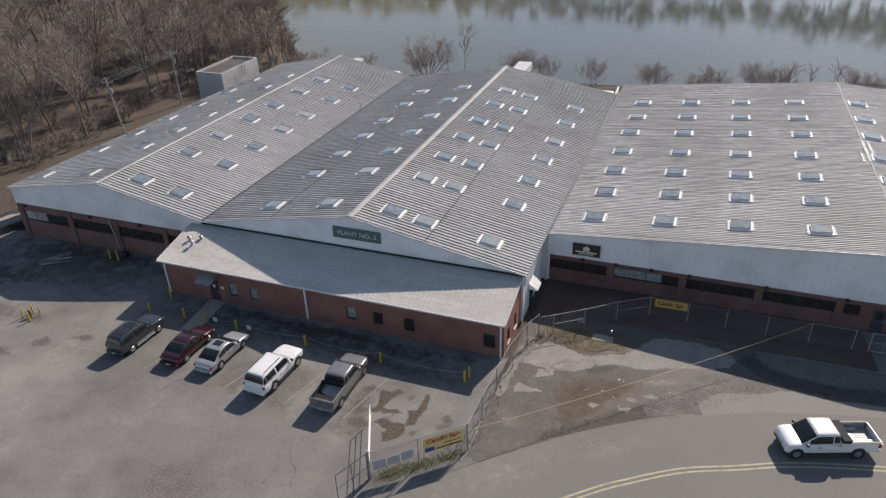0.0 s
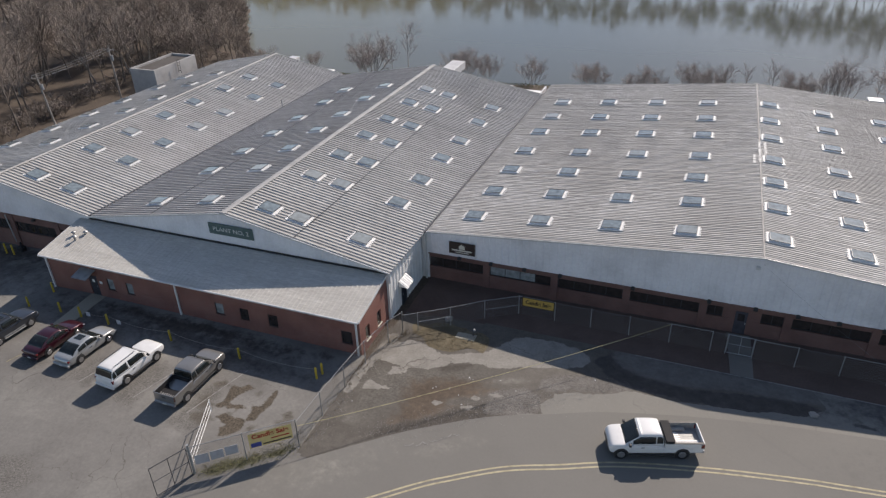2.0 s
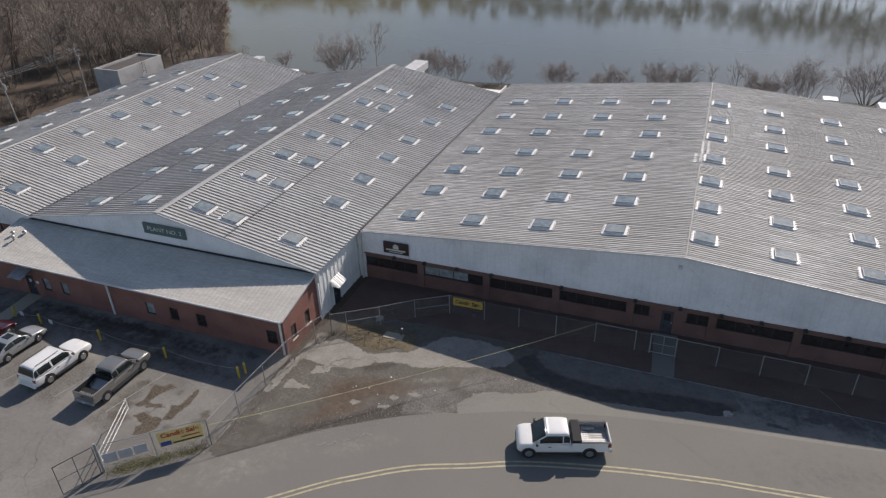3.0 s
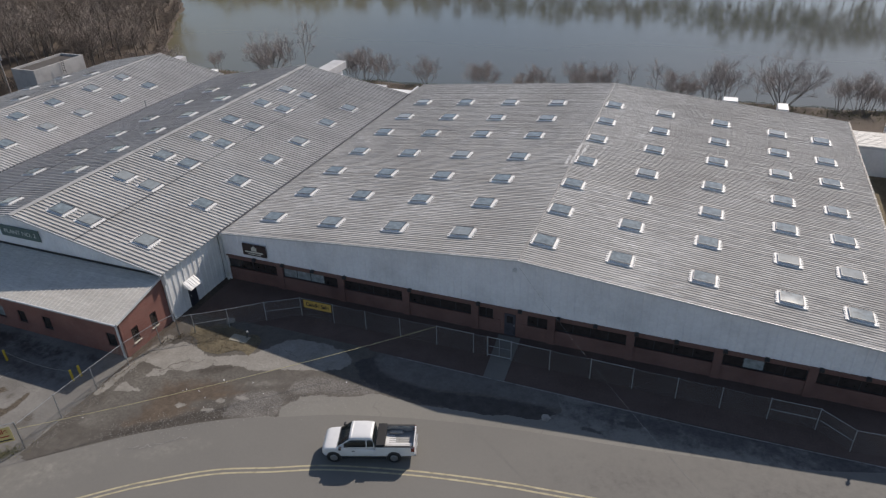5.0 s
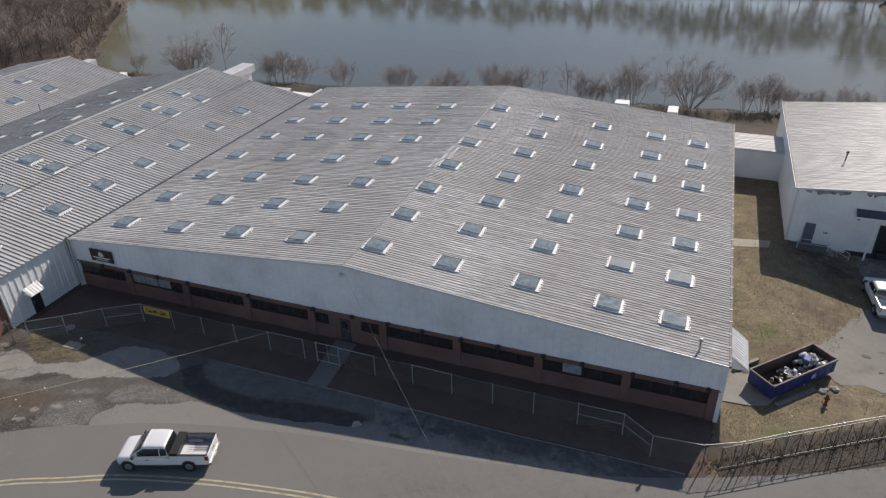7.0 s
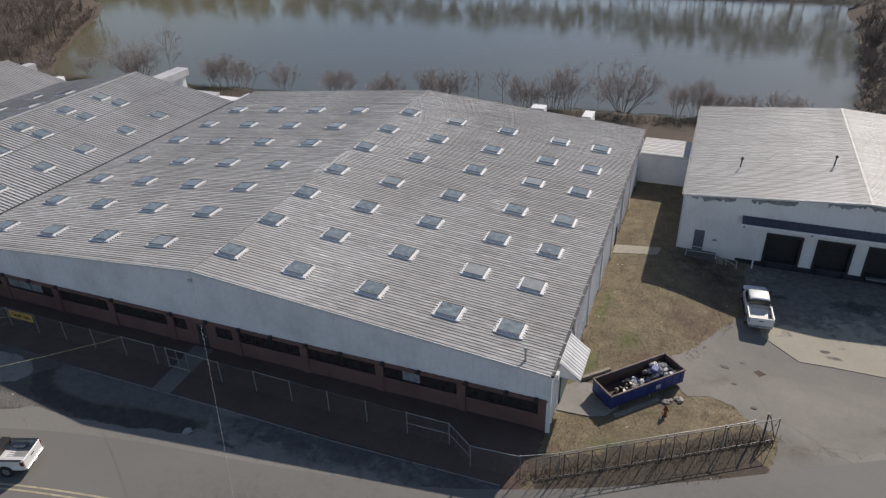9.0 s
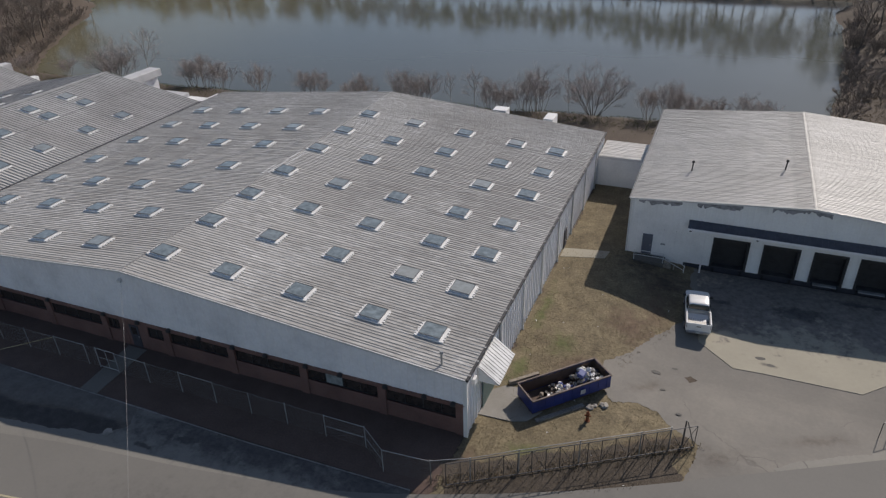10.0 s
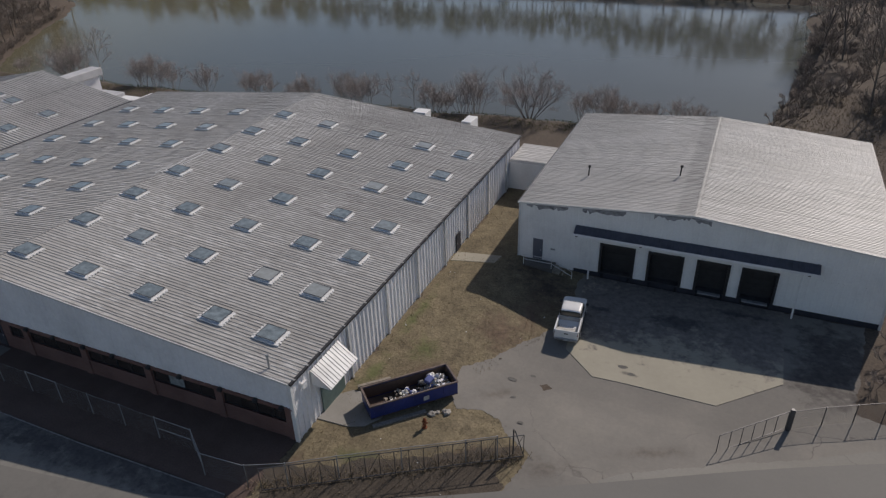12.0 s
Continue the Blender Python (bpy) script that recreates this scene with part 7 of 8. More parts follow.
        part("tailgate", box(x0 - 0.02, x0 + 0.06, -w * 0.9, w * 0.9, 0.72, zt_, 0.02), P, car)
        part("tailgate_badge", box(x0 - 0.03, x0 - 0.02, -0.16, 0.16, 1.0, 1.08), M["black_plastic"], car)
        part("bed_front", box(x0 + bed - 0.06, x0 + bed, -w + 0.13, w - 0.13, 0.84, zt_ - 0.02), lin, car)
        part("bed_floor", box(x0 + 0.06, x0 + bed - 0.06, -w + 0.15, w - 0.15, 0.845, 0.86), lin, car)
        for k in range(9):
            y = -w + 0.28 + k * (2 * w - 0.56) / 8
            part("bed_rib", box(x0 + 0.1, x0 + (0.55 if lin is M["bed_liner"] else bed - 0.1), y - 0.03, y + 0.03, 0.86, 0.875), M["bed_steel"], car)
    return car


vehicle("parked_suv", "dark slate suv with sunroof and pale sills, parked", "car", (-44.95, 31.1), 86.5, "car_slate", 4.85, 1.85, 1.78, 2.90, 0.98, "suv")
vehicle("parked_sedan", "dark red saloon car parked facing the office", "car", (-40.0, 31.35), 88.0, "car_red", 4.75, 1.82, 1.46, 2.75, 1.02, "sedan", 0.33)
vehicle("parked_sedan", "silver saloon car with sunroof parked before the office", "car", (-36.85, 31.5), 87.5, "car_grey", 4.85, 1.82, 1.47, 2.80, 1.05, "sedan", 0.33)
vehicle("parked_suv", "large white suv with dark windows parked in a bay", "car", (-31.6, 30.8), 86.0, "car_white", 5.18, 2.0, 1.86, 2.95, 1.15, "suv", 0.39)
vehicle("pickup_truck", "silver pickup with dark empty bed parked in a bay", "car", (-26.15, 31.05), 89.0, "car_silver", 5.75, 1.98, 1.86, 3.65, 1.12, "pickup", 0.38, 2.0)
vt = vehicle("pickup_truck", "white pickup with a black toolbox on the road", "car", (6.2, 35.6), 198.9, "car_white", 5.9, 2.0, 1.92, 3.85, 1.3, "pickup", 0.39, 2.45)
part("toolbox", box(-1.36, -0.84, -0.94, 0.94, 1.06, 1.43, 0.02), M["black_plastic"], vt, "black plastic toolbox across the bed")
part("toolbox_lid", box(-1.38, -0.82, -0.95, 0.95, 1.43, 1.47, 0.012), M["tyre"], vt)
for k in range(4):
    part("bed_plank", box(-3.05, -1.42, 0.30 + 0.135 * k, 0.42 + 0.135 * k, 0.88, 0.99, 0.01), M["white_paint"], vt, "white board laid in the bed")
for sy in (-1, 1):
    a, b = sorted((sy * 0.84, sy * 1.0))
    part("rail_cap", box(-3.18, -0.78, a, b, 1.295, 1.325, 0.008), M["black_plastic"], vt, "black bed rail cap")
    a, b = sorted((sy * 0.55, sy * 0.85))
    part("wheel_housing", box(-2.4, -1.5, a, b, 0.86, 1.06, 0.06), M["bed_steel"], vt)
    a, b = sorted((sy * 0.90, sy * 1.012))
    part("tail_light", box(-3.235, -3.02, a, b, 0.92, 1.24, 0.02), M["red_lens"], vt)
vehicle("pickup_truck", "white pickup parked facing the loading docks", "car", (51.75, 70.19), 95.5, "car_white", 5.4, 1.95, 1.82, 3.5, 1.1, "pickup", 0.38, 1.95)


# ---- trees ----
def tube_rows(verts, faces, p, q, r0, r1, n):
    d = q - p
    if d.length < 1e-5:
        return
    turn = d.to_track_quat("Z", "Y")
    base_i = len(verts)
    for c, r in ((p, r0), (q, r1)):
        for i in range(n):
            a = 6.28319 * i / n
            verts.append(c + turn @ Vector((r * math.cos(a), r * math.sin(a), 0)))
    for i in range(n):
        j = (i + 1) % n
        faces.append((base_i + i, base_i + j, base_i + n + j, base_i + n + i))


def grow(rnd, out, p, way, length, r, level, top, spec):
    """Branch recursively; out[0] gets wood, out[1] the fine twigs."""
    r = max(r, spec["least"][level])
    steps = (3, 2, 2, 1, 1)[level]
    n = (7, 5, 3, 3, 3)[level]
    pts, d = [p], way.copy()
    for i in range(steps):
        d = (d + Vector((rnd.uniform(-1, 1), rnd.uniform(-1, 1), rnd.uniform(-0.3, 0.7))) * spec["bend"]).normalized()
        pts.append(pts[-1] + d * (length / steps))
    tgt = out[0] if level < 2 else out[1]
    if level >= top:
        turn = d.to_track_quat("Z", "Y")
        i0 = len(tgt[0])
        for i in range(3):
            tgt[0].append(pts[0] + turn @ Vector((r * math.cos(2.0944 * i), r * math.sin(2.0944 * i), 0)))
        tgt[0].append(pts[-1])
        tgt[1].extend(((i0, i0 + 1, i0 + 3), (i0 + 1, i0 + 2, i0 + 3)))
        return
    if level == 3:
        turn = d.to_track_quat("Z", "Y")
        i0 = len(tgt[0])
        for i in range(3):
            tgt[0].append(pts[0] + turn @ Vector((r * math.cos(2.0944 * i), r * math.sin(2.0944 * i), 0)))
        tgt[0].append(pts[-1])
        tgt[1].extend(((i0, i0 + 1, i0 + 3), (i0 + 1, i0 + 2, i0 + 3), (i0 + 2, i0, i0 + 3)))
    for i in range(steps if level < 3 else 0):
        k0, k1 = 1 - 0.55 * i / steps, 1 - 0.55 * (i + 1) / steps
        tube_rows(*tgt, pts[i], pts[i + 1], r * k0, r * k1, n)
    kids = spec["kids"][level]
    for k in range(kids):
        f = spec["start"][level] + (1 - spec["start"][level]) * (k + rnd.random() * 0.8) / kids
        f = min(0.999, f)
        seg = min(steps - 1, int(f * steps))
        at = pts[seg].lerp(pts[seg + 1], f * steps - seg)
        side = Vector((rnd.gauss(0, 1), rnd.gauss(0, 1), rnd.gauss(0.1, 0.4)))
        side = (side - side.dot(d) * d).normalized()
        open_ = rnd.uniform(*spec["open"][level])
        way2 = (d * math.cos(open_) + side * math.sin(open_) + Vector((0, 0, spec["lift"]))).normalized()
        grow(rnd, out, at, way2, length * rnd.uniform(*spec["len"]) * (1 - 0.35 * f), r * spec["thin"] * (1 - 0.4 * f), level + 1, top, spec)


def mesh_from(name, data, material):
    me = bpy.data.meshes.new(name)
    me.from_pydata([tuple(v) for v in data[0]], [], data[1])
    me.materials.append(material)
    for f in me.polygons:
        f.use_smooth = True
    return me


def tree_model(name, seed, height, spec, top, wood, label, category, group, stems=1, twigs="twig"):
    rnd = random.Random(seed)
    out = (([], []), ([], []))
    for s in range(stems):
        lean = 0.05 if stems == 1 else spec.get("fan", 0.5)
        if stems == 1:
            way, off = Vector((rnd.uniform(-lean, lean), rnd.uniform(-lean, lean), 1)).normalized(), Vector()
        else:
            # stems fan out evenly round the root, the middle ones upright
            a, f = 2.4 * s + rnd.uniform(-0.4, 0.4), math.sqrt((s + 0.5) / stems)
            way = Vector((math.cos(a) * f * lean, math.sin(a) * f * lean, 1)).normalized()
            off = Vector((math.cos(a), math.sin(a), 0)) * f * spec.get("root", 0.3)
        grow(rnd, out, off + Vector((0, 0, -0.3)), way, height * spec["stem"] * rnd.uniform(0.85, 1.1), spec["r"] * height, 0, top, spec)
    t = thing(name, label, category, group)
    for nm, data, mat in (("trunk", out[0], wood), ("crown", out[1], M[twigs])):
        o = new(nm, mesh_from(nm, data, mat))
        o.parent = t
    return t


WOOD = {"bend": 0.16, "kids": (9, 7, 5, 4), "start": (0.35, 0.25, 0.2, 0.2), "open": ((0.5, 1.1), (0.4, 1.0), (0.4, 1.0), (0.3, 0.9)), "lift": 0.15, "len": (0.5, 0.72), "thin": 0.52, "stem": 0.78, "r": 0.013, "least": (0.05, 0.05, 0.032, 0.022, 0.017)}
BUSH = {"fan": 0.5, "root": 0.9, "bend": 0.12, "kids": (7, 7, 4, 3), "start": (0.38, 0.25, 0.2, 0.15), "open": ((0.35, 0.95), (0.4, 1.0), (0.4, 1.1), (0.3, 1.0)), "lift": 0.12, "len": (0.5, 0.7), "thin": 0.45, "stem": 0.6, "r": 0.0046, "least": (0.026, 0.015, 0.0105, 0.0085, 0.0075)}
models = [tree_model("bare_tree", 20 + i, hgt, WOOD, 4, M["bark_pale" if i == 2 else "bark"], "tall bare winter tree in the riverside wood", "tree", "riverside wood") for i, hgt in enumerate((13, 11, 15, 9))]
FAR, THICK = [], []
for i, hgt in enumerate((13, 10, 15)):
    rnd_ = random.Random(40 + i)
    out_ = (([], []), ([], []))
    far_spec = dict(WOOD, kids=(8, 6, 5, 3), least=(0.07, 0.06, 0.04, 0.03, 0.026))
    grow(rnd_, out_, Vector((0, 0, -0.3)), Vector((0.03, 0.02, 1)), hgt * far_spec["stem"], far_spec["r"] * hgt, 0, 4, far_spec)
    far_spec["least"] = (0.1, 0.09, 0.075, 0.065, 0.055)
    far_spec["r"] = 0.007
    thick_ = (([], []), ([], []))
    grow(random.Random(50 + i), thick_, Vector((0, 0, -0.3)), Vector((0.03, 0.02, 1)), hgt * far_spec["stem"], far_spec["r"] * hgt, 0, 4, far_spec)
    THICK.append((mesh_from("trunk", thick_[0], M["bark"]), mesh_from("crown", thick_[1], M["twig"])))
    FAR.append((mesh_from("trunk", out_[0], M["bark"]), mesh_from("crown", out_[1], M["twig"])))
bushes = [tree_model("bare_shrub", 60 + i, hgt, BUSH, 4, M["bark_pale"], "leafless many-stemmed shrub on the river bank", "shrub", "bank shrubs", stems=st, twigs="twig_pale") for i, (hgt, st) in enumerate(((8.2, 9), (9.4, 9), (7.2, 10)))]
scrub = [tree_model("bare_scrub", 75 + i, 3.6, dict(BUSH, fan=0.7, root=0.3, kids=(5, 4, 3, 2), least=(0.04, 0.035, 0.026, 0.023, 0.021)), 4, M["bark"], "tangled bare scrub under the trees", "shrub", "wood scrub", stems=4) for i in range(2)]
big = tree_model("bare_tree", 90, 11.5, dict(BUSH, fan=0.95, root=0.5, r=0.0062, kids=(9, 7, 5, 3), start=(0.35, 0.3, 0.2, 0.15), len=(0.46, 0.66), least=(0.035, 0.019, 0.013, 0.011, 0.01)), 4, M["bark"], "spreading bare tree with many forked stems on the bank", "tree", "bank trees", stems=11, twigs="twig_pale")
thin = tree_model("bare_sapling", 95, 7.0, dict(WOOD, kids=(7, 5, 4, 3), r=0.009, least=(0.04, 0.03, 0.022, 0.016, 0.013)), 4, M["bark_pale"], "thin bare sapling on the river bank", "tree", "bank saplings", twigs="twig_pale")


def bank_y(x):
    return 111.4 + 0.07 * (x + 50)


rp = random.Random(17)


def plant(model, x, y, size=1.0, used=set()):
    m = pose(x, y, h(x, y), 0, 0, rp.uniform(0, 360))
    model.scale = (size, size, size * rp.uniform(0.92, 1.1))
    if model.name not in used:
        used.add(model.name)
        model.matrix_basis = m @ Matrix.Diagonal((*model.scale, 1))
        return
    copy_thing(model, m)


def tall(model):
    return max(v.co.z for c in model.children for v in c.data.vertices)


TALL = {m.name: tall(m) for m in bushes + [big, thin]}
for x, k, top in ((-72.3, 0, 5.2), (-61.4, 2, 3.4), (-52.3, 1, 4.6), (-34.6, 1, 6.2), (-32.3, 0, 6.0), (-29.2, 0, 5.2), (-21.2, 0, 5.2), (-12.4, 1, 5.2), (-10.9, 0, 5.0), (-4.9, 2, 3.9), (-2.2, 2, 4.6),
                  (3.4, 1, 5.6), (5.6, 0, 5.3), (7.3, 0, 5.0), (18.7, 2, 5.4), (20.0, 1, 4.6), (23.6, 0, 5.6), (25.7, 1, 6.6), (41.4, 1, 5.0), (43.9, 0, 5.6), (45.2, 2, 4.9), (48.0, 2, 4.3), (50.6, 2, 3.4), (54.2, 1, 4.0), (56.6, 0, 3.6)):
    plant(bushes[k], x, bank_y(x) + rp.uniform(-0.6, 0.6), 1.05 * top / TALL[bushes[k].name])
plant(big, -49.9, bank_y(-50) - 0.5, 7.6 / TALL[big.name])
plant(big, 33.8, bank_y(33.8) - 0.5, 8.1 / TALL[big.name])
for x, top in ((-69.9, 5.8), (-43.6, 8.2), (8.8, 5.4), (12.2, 5.0), (15.9, 6.0), (-46.2, 6.0), (30.2, 3.6)):
    plant(thin, x, bank_y(x), 1.15 * top / TALL[thin.name])
# the wood beyond the halls, thick up to the earth track
def wood_edge(y):
    return -85.6 - 1.4 * sm(y, 73, 79)


def far_wood(name, label, places, olive=0.0, kinds=FAR):
    """Many distant bare trees as one mesh with bark and twig slots."""
    co, total, loops, mats, at = [], [], [], [], 0
    for x, y, size in places:
        m = np.array(pose(x, y, h(x, y), 0, 0, rp.uniform(0, 360)))
        bud = rp.random() < olive
        for slot, me in enumerate(rp.choice(kinds)):
            slot = 2 if slot and bud else slot
            v = np.empty(len(me.vertices) * 3, np.float32)
            me.vertices.foreach_get("co", v)
            v = v.reshape(-1, 3) * size
            co.append(v @ m[:3, :3].T + m[:3, 3])
            n = np.empty(len(me.polygons), np.int32)
            me.polygons.foreach_get("loop_total", n)
            q = np.empty(len(me.loops), np.int32)
            me.loops.foreach_get("vertex_index", q)
            total.append(n)
            loops.append(q + at)
            mats.append(np.full(len(n), slot, np.int32))
            at += len(v)
    co, total, loops, mats = (np.concatenate(k) for k in (co, total, loops, mats))
    me = bpy.data.meshes.new(name)
    me.vertices.add(len(co))
    me.vertices.foreach_set("co", co.astype(np.float32).ravel())
    me.loops.add(len(loops))
    me.loops.foreach_set("vertex_index", loops)
    me.polygons.add(len(total))
    me.polygons.foreach_set("loop_start", np.concatenate(([0], np.cumsum(total)[:-1])).astype(np.int32))
    for key in ("bark", "twig", "twig_olive"):
        me.materials.append(M[key])
    me.polygons.foreach_set("material_index", mats)
    me.update(calc_edges=True)
    me.validate()
    tagged(new(name, me), label, "trees", kind="stuff")


def spots(n, xs, ys, ok, sizes):
    out = []
    while len(out) < n:
        x, y = rp.uniform(*xs), rp.uniform(*ys)
        if ok(x, y):
            out.append((x, y, rp.uniform(*sizes)))
    return out


def plant_some(n, kinds, xs, ys, ok, sizes, at_edge=0.0):
    placed = 0
    while placed < n:
        x, y = rp.uniform(*xs), rp.uniform(*ys)
        if at_edge:
            x = wood_edge(y) - at_edge * rp.random() ** 1.5
        if not ok(x, y):
            continue
        plant(rp.choice(kinds), x, y, rp.uniform(*sizes))
        placed += 1


in_wood = lambda x, y: river_depth(x, y) < -1.2 and x < wood_edge(y) - 0.5 and y > 52 + 0.35 * (-88 - x)
plant_some(62, [models[i] for i in (0, 1, 1, 2, 3, 3)], (-112, -87), (50, 135), lambda x, y: in_wood(x, y) and x < wood_edge(y) - 1.5, (0.75, 1.15))
far_wood("far_wood", "deep tangle of bare winter trees along the river", spots(190, (-190, -88), (52, 190), lambda x, y: in_wood(x, y) and x < -102 + 0.1 * (y - 60), (0.75, 1.15)))
plant_some(12, [models[1], models[3]], (-90, -77), (96, 110), lambda x, y: river_depth(x, y) < -2.0, (0.7, 0.95))
plant_some(70, scrub, (-95, -86), (52, 112), lambda x, y: river_depth(x, y) < -0.5, (0.5, 1.0), 7.0)
far_wood("wood_scrub", "tangled bare scrub deep among the trees", spots(100, (-135, -88), (52, 150), in_wood, (0.6, 1.35)), 0.0, [tuple(c.data for c in k.children) for k in scrub])
plant_some(14, scrub, (-86, -74), (97, 112), lambda x, y: river_depth(x, y) < -0.4, (0.4, 0.8))
for (ax, ay), (bx, by) in (((-77, 114), (-90, 130)), ((-90, 130), (-104, 149)), ((-104, 149), (-113, 163))):
    for k in range(17):
        f = (k + rp.random()) / 17
        d = rp.uniform(0.8, 7.0)
        plant(scrub[k % 2], ax + (bx - ax) * f - rp.uniform(-0.2, 0.9), ay + (by - ay) * f - rp.uniform(0, 0.8), rp.uniform(0.45, 0.85))
        plant(scrub[k % 2] if k % 6 else models[3], ax + (bx - ax) * f - 0.8 * d, ay + (by - ay) * f - 0.6 * d, rp.uniform(0.5, 1.1))
# the wood beyond the warehouse, with a path along its foot
right_wood = lambda x, y: river_depth(x, y) < -0.6 and abs(x - (71 + 0.36 * (y - 122))) > 2.2 and y > 132 + 0.6 * max(0, x - 78)
plant_some(50, models, (74, 104), (128, 185), lambda x, y: right_wood(x, y) and x > 73.6 + 0.36 * (y - 122), (0.7, 1.1))
far_wood("far_wood", "bare winter trees on the rising bank", spots(55, (68, 130), (150, 240), right_wood, (0.8, 1.2)))
plant_some(60, scrub, (66, 100), (128, 200), right_wood, (0.6, 1.2))
far_wood("wood_scrub", "tangled bare scrub along the right bank", spots(150, (64, 96), (124, 190), lambda x, y: right_wood(x, y) or (river_depth(x, y) < -0.3 and x < 68), (0.45, 1.0)), 0.0, [tuple(c.data for c in k.children) for k in scrub])
for k in range(26):
    y = 122 + 3.0 * k + rp.uniform(-1, 1)
    x = 66 + 0.1 * (y - 122) + rp.uniform(0, 2.5)
    if river_depth(x, y) < -0.2:
        plant(scrub[k % 2], x, y, rp.uniform(0.5, 1.1))
# the far bank
def far_size(x):
    return rp.uniform(0.62, 0.92) + 0.55 * sm(x, 5, 45) * rp.uniform(0.3, 1.0)


far_wood("far_wood", "bare and budding trees on the far river bank", [(x, 231 + 0.02 * x + rp.uniform(0, 8), far_size(x)) for x in (-210 + 330 * (k + rp.random()) / 120 for k in range(120))], 0.75, THICK)
far_wood("far_wood", "second belt of bare trees behind the far bank", [(x, 242 + 0.02 * x + rp.uniform(0, 22), rp.uniform(0.6, 0.95)) for x in (-230 + 370 * (k + rp.random()) / 120 for k in range(120))], 0.35, THICK)

for x, y, size in ((73.3, 70.4, 0.5), (74.6, 73.2, 0.62), (75.2, 70.2, 0.55), (74.9, 76.5, 0.5)):
    plant(scrub[0], x, y, size)


# ---- poles and lines beside the wood ----
tops = []
for x, y, tip, tall in ((-82.6, 71.4, -6, 8.2), (-83.2, 85.2, 0, 8.9)):
    z = h(x, y)
    p = thing("utility_pole", "weathered wooden utility pole with a crossarm", "pole", "utility poles", (x, y, z))
    p.matrix_world = pose(x, y, z, 0, tip, 0)
    part("mast", tube((0, 0, -0.5), (0, 0, tall), 0.15, 0.10, 10), M["pole_wood"], p)
    part("crossarm", box(-1.1, 1.1, -0.06, 0.06, tall - 0.7, tall - 0.58, 0.01), M["pole_wood"], p)
    for k in (-1.0, 0.0, 1.0):
        part("insulator", tube((k, 0, tall - 0.58), (k, 0, tall - 0.38), 0.045), M["galv"], p)
    for s in (-1, 1):
        part("brace", tube((0, 0.07, tall - 1.3), (s * 0.7, 0.07, tall - 0.7), 0.02), M["galv_dark"], p)
    part("transformer", tube((0.32, 0, tall - 2.3), (0.32, 0, tall - 1.5), 0.2, None, 12), M["galv"], p)
    tops.append((x + tall * math.sin(radians(tip)), y, z + tall - 0.4 - 8.8))
for k in (-1.0, 0.0, 1.0):
    a, b = tops
    w = thing("power_line", "slack power line between wooden poles", "wire", "power lines")
    part("wire", cable(sag((a[0] + k, a[1], a[2] + 8.8), (b[0] + k, b[1], b[2] + 8.8), 0.25, 8), 0.024, 5), M["line_wire"], w)
    w = thing("power_line", "slack power line running off beside the lot", "wire", "power lines")
    part("wire", cable(sag((a[0] + k, a[1], a[2] + 8.8), (-90 + k, 20, 9.0), 0.8, 14), 0.012, 5), M["dark"], w)


# ---- weeds, gravel and litter ----
def scatter(name, n, where, shape, material, label, category, seed):
    """One mesh of many small loose bits; where(rnd) gives a place or None."""
    rnd = random.Random(seed)
    verts, faces = [], []
    made = 0
    while made < n:
        p = where(rnd)
        if p is None:
            continue
        shape(rnd, verts, faces, Vector((p[0], p[1], h(p[0], p[1]) + 0.03)))
        made += 1
    me = bpy.data.meshes.new(name)
    me.from_pydata([tuple(v) for v in verts], [], faces)
    me.materials.append(M[material])
    tagged(new(name, me), label, category, kind="stuff")


def tuft(rnd, verts, faces, p, size=0.22):
    for k in range(4):
        a, l = rnd.uniform(0, 6.28), size * rnd.uniform(0.5, 1.2)
        lean = Vector((math.cos(a), math.sin(a), 0)) * l * rnd.uniform(0.3, 0.9)
        side = Vector((-math.sin(a), math.cos(a), 0)) * 0.018
        i = len(verts)
        verts += [p - side, p + side, p + lean + Vector((0, 0, l))]
        faces.append((i, i + 1, i + 2))


def stone(rnd, verts, faces, p, big=0.06):
    r = big * rnd.uniform(0.4, 1.2)
    i = len(verts)
    for a, b, c in ((1, 0, 0), (-1, 0, 0), (0, 1, 0), (0, -1, 0), (0, 0, 0.8), (0, 0, -0.4)):
        verts.append(p + Vector((a, b, c)) * r * rnd.uniform(0.7, 1.2))
    for q in ((0, 2, 4), (2, 1, 4), (1, 3, 4), (3, 0, 4)):
        faces.append(tuple(i + k for k in q))


def scrap(rnd, verts, faces, p):
    r, a = rnd.uniform(0.03, 0.07), rnd.uniform(0, 6.28)
    u, v = Vector((math.cos(a), math.sin(a), 0.2)) * r, Vector((-math.sin(a), math.cos(a), 0.1)) * r * 0.6
    i = len(verts)
    verts += [p + u + v, p - u + v, p - u - v, p + u - v + Vector((0, 0, 0.04))]
    faces.append((i, i + 1, i + 2, i + 3))


def lawn_spot(rnd):
    x, y = rnd.uniform(39.3, 52), rnd.uniform(45.5, 95)
    if y > 68 and x > 45.2 + 6 * sm(78 - y, 0, 8):
        return None
    if y < 46 + (x - 39) * 0.45 - 1.2 or (y < 57 and x > 51.5 - abs(y - 54.5) * 0.3) or (57 < y < 68 and x > 46 + (y - 58) * 0.45):
        return None
    if noise.noise(Vector((x * 0.35, y * 0.35, 2))) < -0.15:
        return None
    return x, y


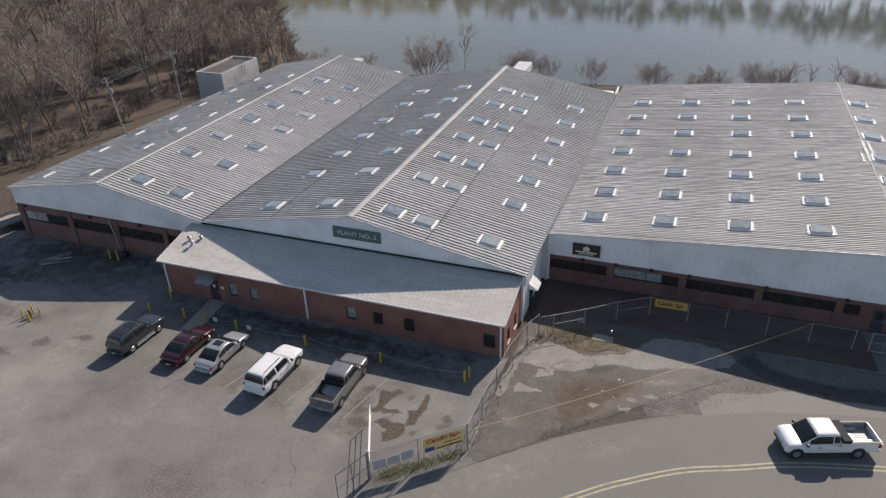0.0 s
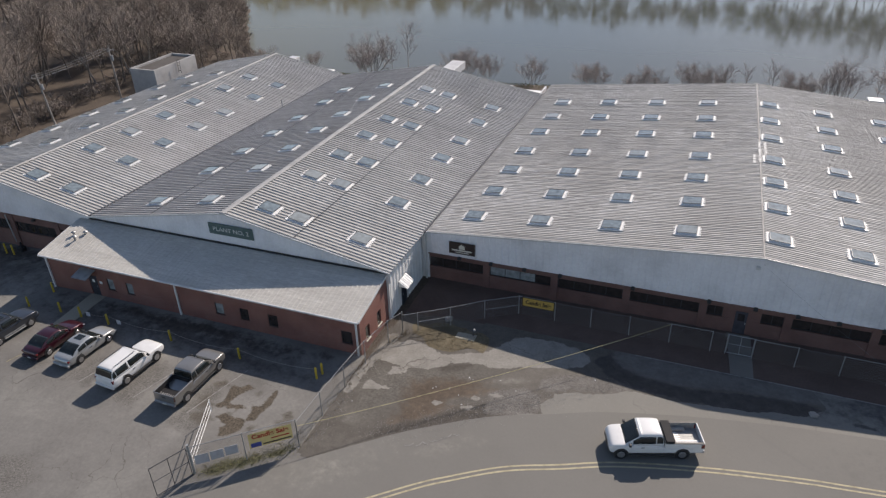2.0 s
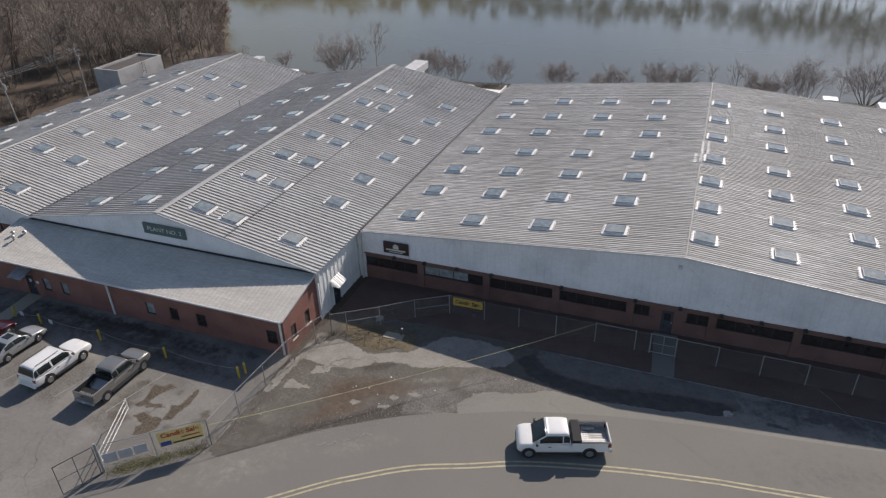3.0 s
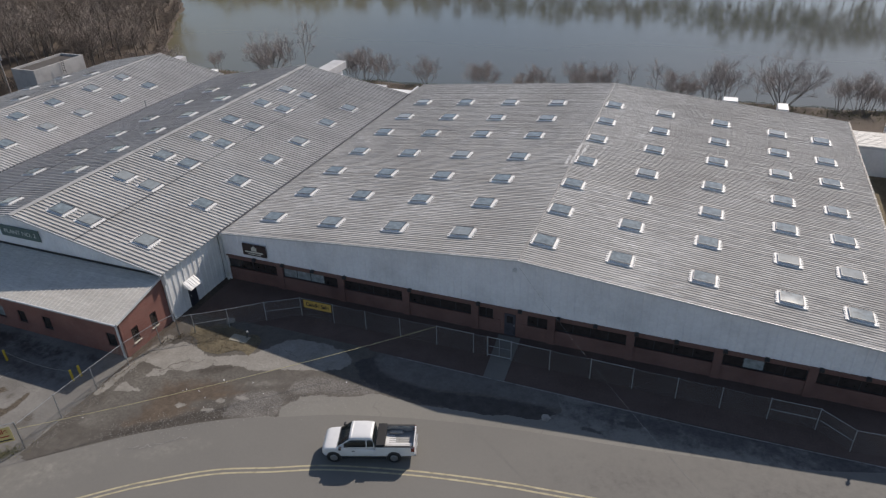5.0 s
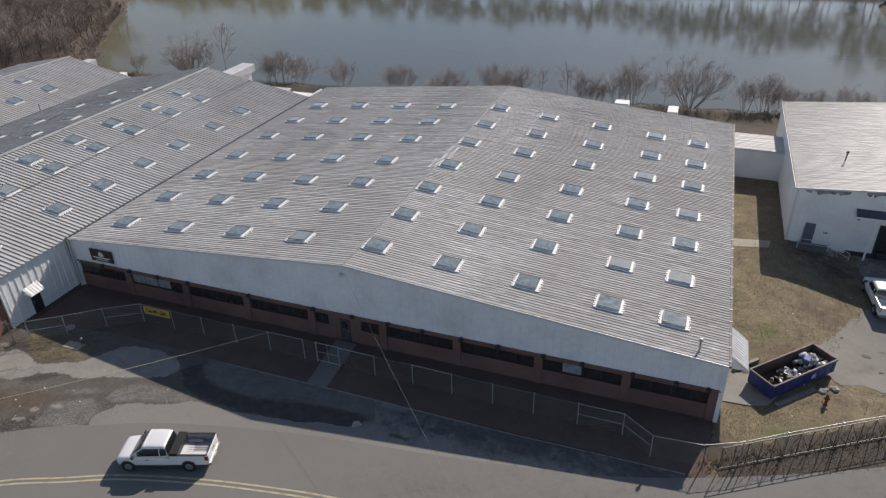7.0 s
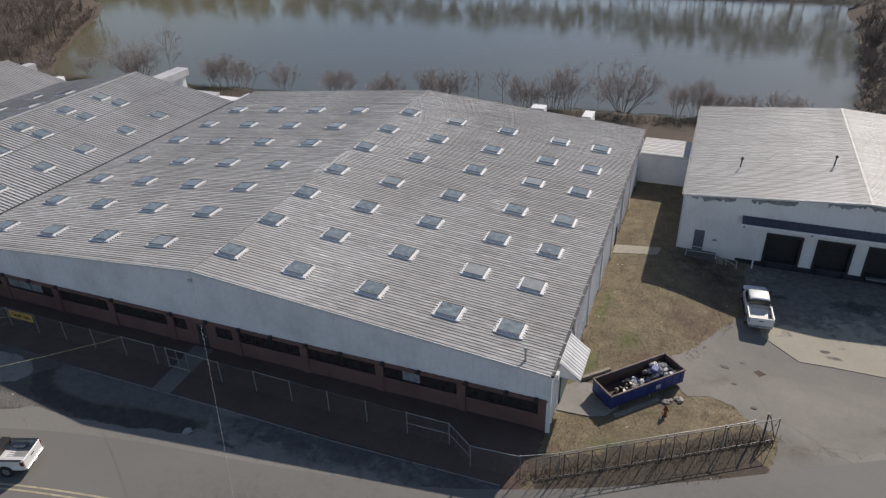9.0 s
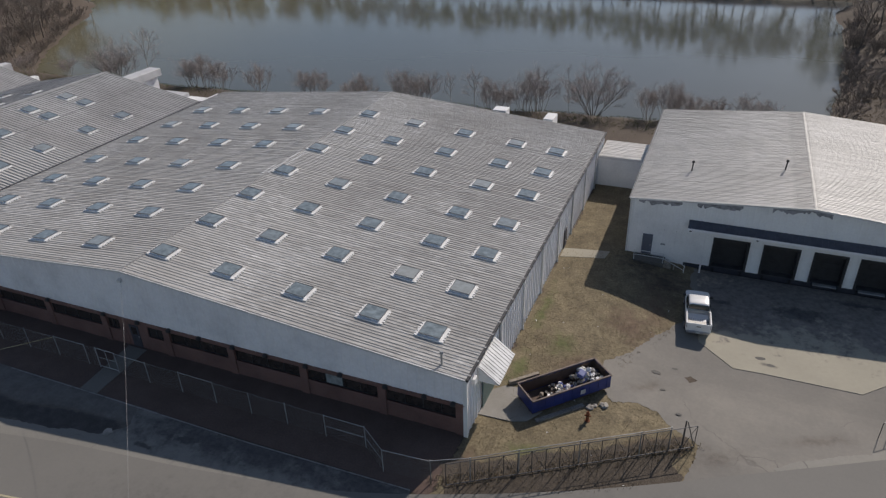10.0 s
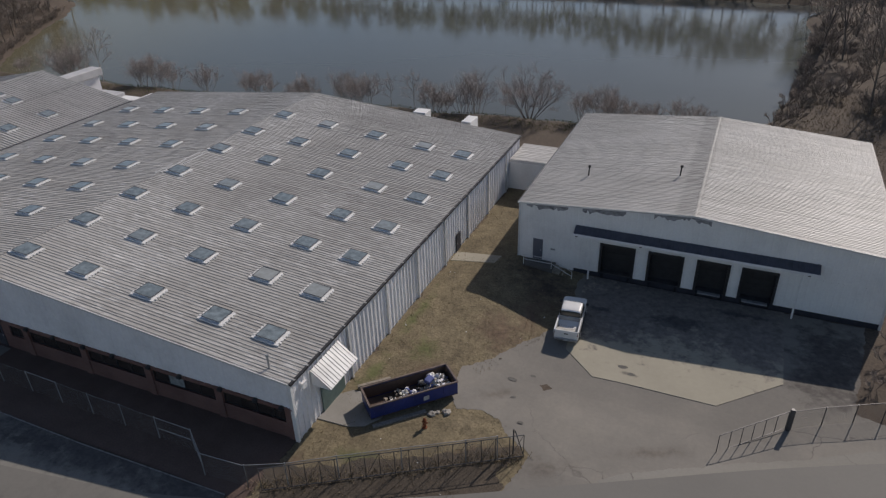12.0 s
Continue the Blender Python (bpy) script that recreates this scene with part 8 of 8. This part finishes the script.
def along(pts, spread_):
    def f(rnd):
        i = rnd.randrange(len(pts) - 1)
        k = rnd.random()
        return (pts[i][0] + (pts[i + 1][0] - pts[i][0]) * k + rnd.gauss(0, spread_), pts[i][1] + (pts[i + 1][1] - pts[i][1]) * k + rnd.gauss(0, spread_))
    return f


def in_spot(cx, cy, rx, ry, turn):
    def f(rnd):
        a, r = rnd.uniform(0, 6.283), math.sqrt(rnd.random())
        u, v, t = rx * r * math.cos(a), ry * r * math.sin(a), radians(turn)
        return cx + u * math.cos(t) - v * math.sin(t), cy + u * math.sin(t) + v * math.cos(t)
    return f


small = lambda size: lambda r, v, f, p: tuft(r, v, f, p, size)
pebble = lambda size: lambda r, v, f, p: stone(r, v, f, p, size)
scatter("dry_grass", 5000, lawn_spot, small(0.065), "straw", "dry winter grass blades on the lawn", "grass", 1)
scatter("dry_weeds", 600, in_spot(-9.9, 42.3, 3.2, 1.5, 8), small(0.07), "straw", "dry weeds on the low island", "weeds", 2)
scatter("fence_weeds", 900, along([(-20.3, 24.0), (-18.0, 26.0), (-15.5, 28.1)], 0.36), small(0.07), "weed_pale", "pale green weeds along the entrance fence", "weeds", 3)
scatter("fence_weeds", 350, along([(-15.4, 28.2), (-15.2, 34.3), (-14.4, 40.2), (-13.5, 42.0)], 0.3), small(0.1), "straw", "dead weeds along the car park fence", "weeds", 4)
scatter("fence_weeds", 900, along([(38.4, 46.0), (43.03, 48.6), (49.61, 52.66), (52.74, 54.38)], 0.35), small(0.15), "straw", "dead weeds along the yard fence", "weeds", 5)
scatter("bank_weeds", 6000, lambda r: (lambda x: (x, bank_y(x) - 3.5 + r.gauss(0, 2.2)))(r.uniform(-75, 62)), small(0.3), "weed_green", "winter weeds and grass on the river bank", "weeds", 11)
scatter("bank_weeds", 8000, lambda r: (r.uniform(66, 100), r.uniform(104, 140)), small(0.3), "straw", "dead grass beside the bank path", "weeds", 12)
scatter("loose_gravel", 1800, along([(-11.5, 30.7), (-6.5, 34.2), (-2.5, 37.2), (3.5, 40.6)], 0.6), pebble(0.03), "stone_pale", "loose pale gravel along the road edge", "gravel", 6)
scatter("loose_gravel", 700, along([(-15.0, 28.6), (-14.7, 34.3), (-14.2, 40.2)], 0.35), pebble(0.03), "stone_pale", "loose stones at the fence foot", "gravel", 7)
scatter("paper_litter", 22, lawn_spot, scrap, "white_paint", "white scraps of litter on the lawn", "litter", 9)
scatter("paper_litter", 14, along([(-15.2, 28.6), (-13, 33), (-8, 36.5), (0, 40.5)], 1.0), scrap, "white_paint", "white scraps of litter on the old drive", "litter", 10)
for x0, y0, x1, y1 in ((-8.8, 30.5, -8.3, 30.9), (-8.1, 30.7, -7.8, 31.2), (-7.8, 31.2, -7.4, 31.1), (-7.3, 31.4, -6.7, 31.9), (-6.6, 32.0, -6.2, 32.5), (-6.1, 32.5, -5.7, 32.6)):
    ribbon("chalk_mark", [(x0, y0), ((x0 + x1) / 2 + 0.06, (y0 + y1) / 2 - 0.08), (x1, y1)], 0.06, 0.04, "white_line", "faint white survey mark sprayed on the road", "road marking")
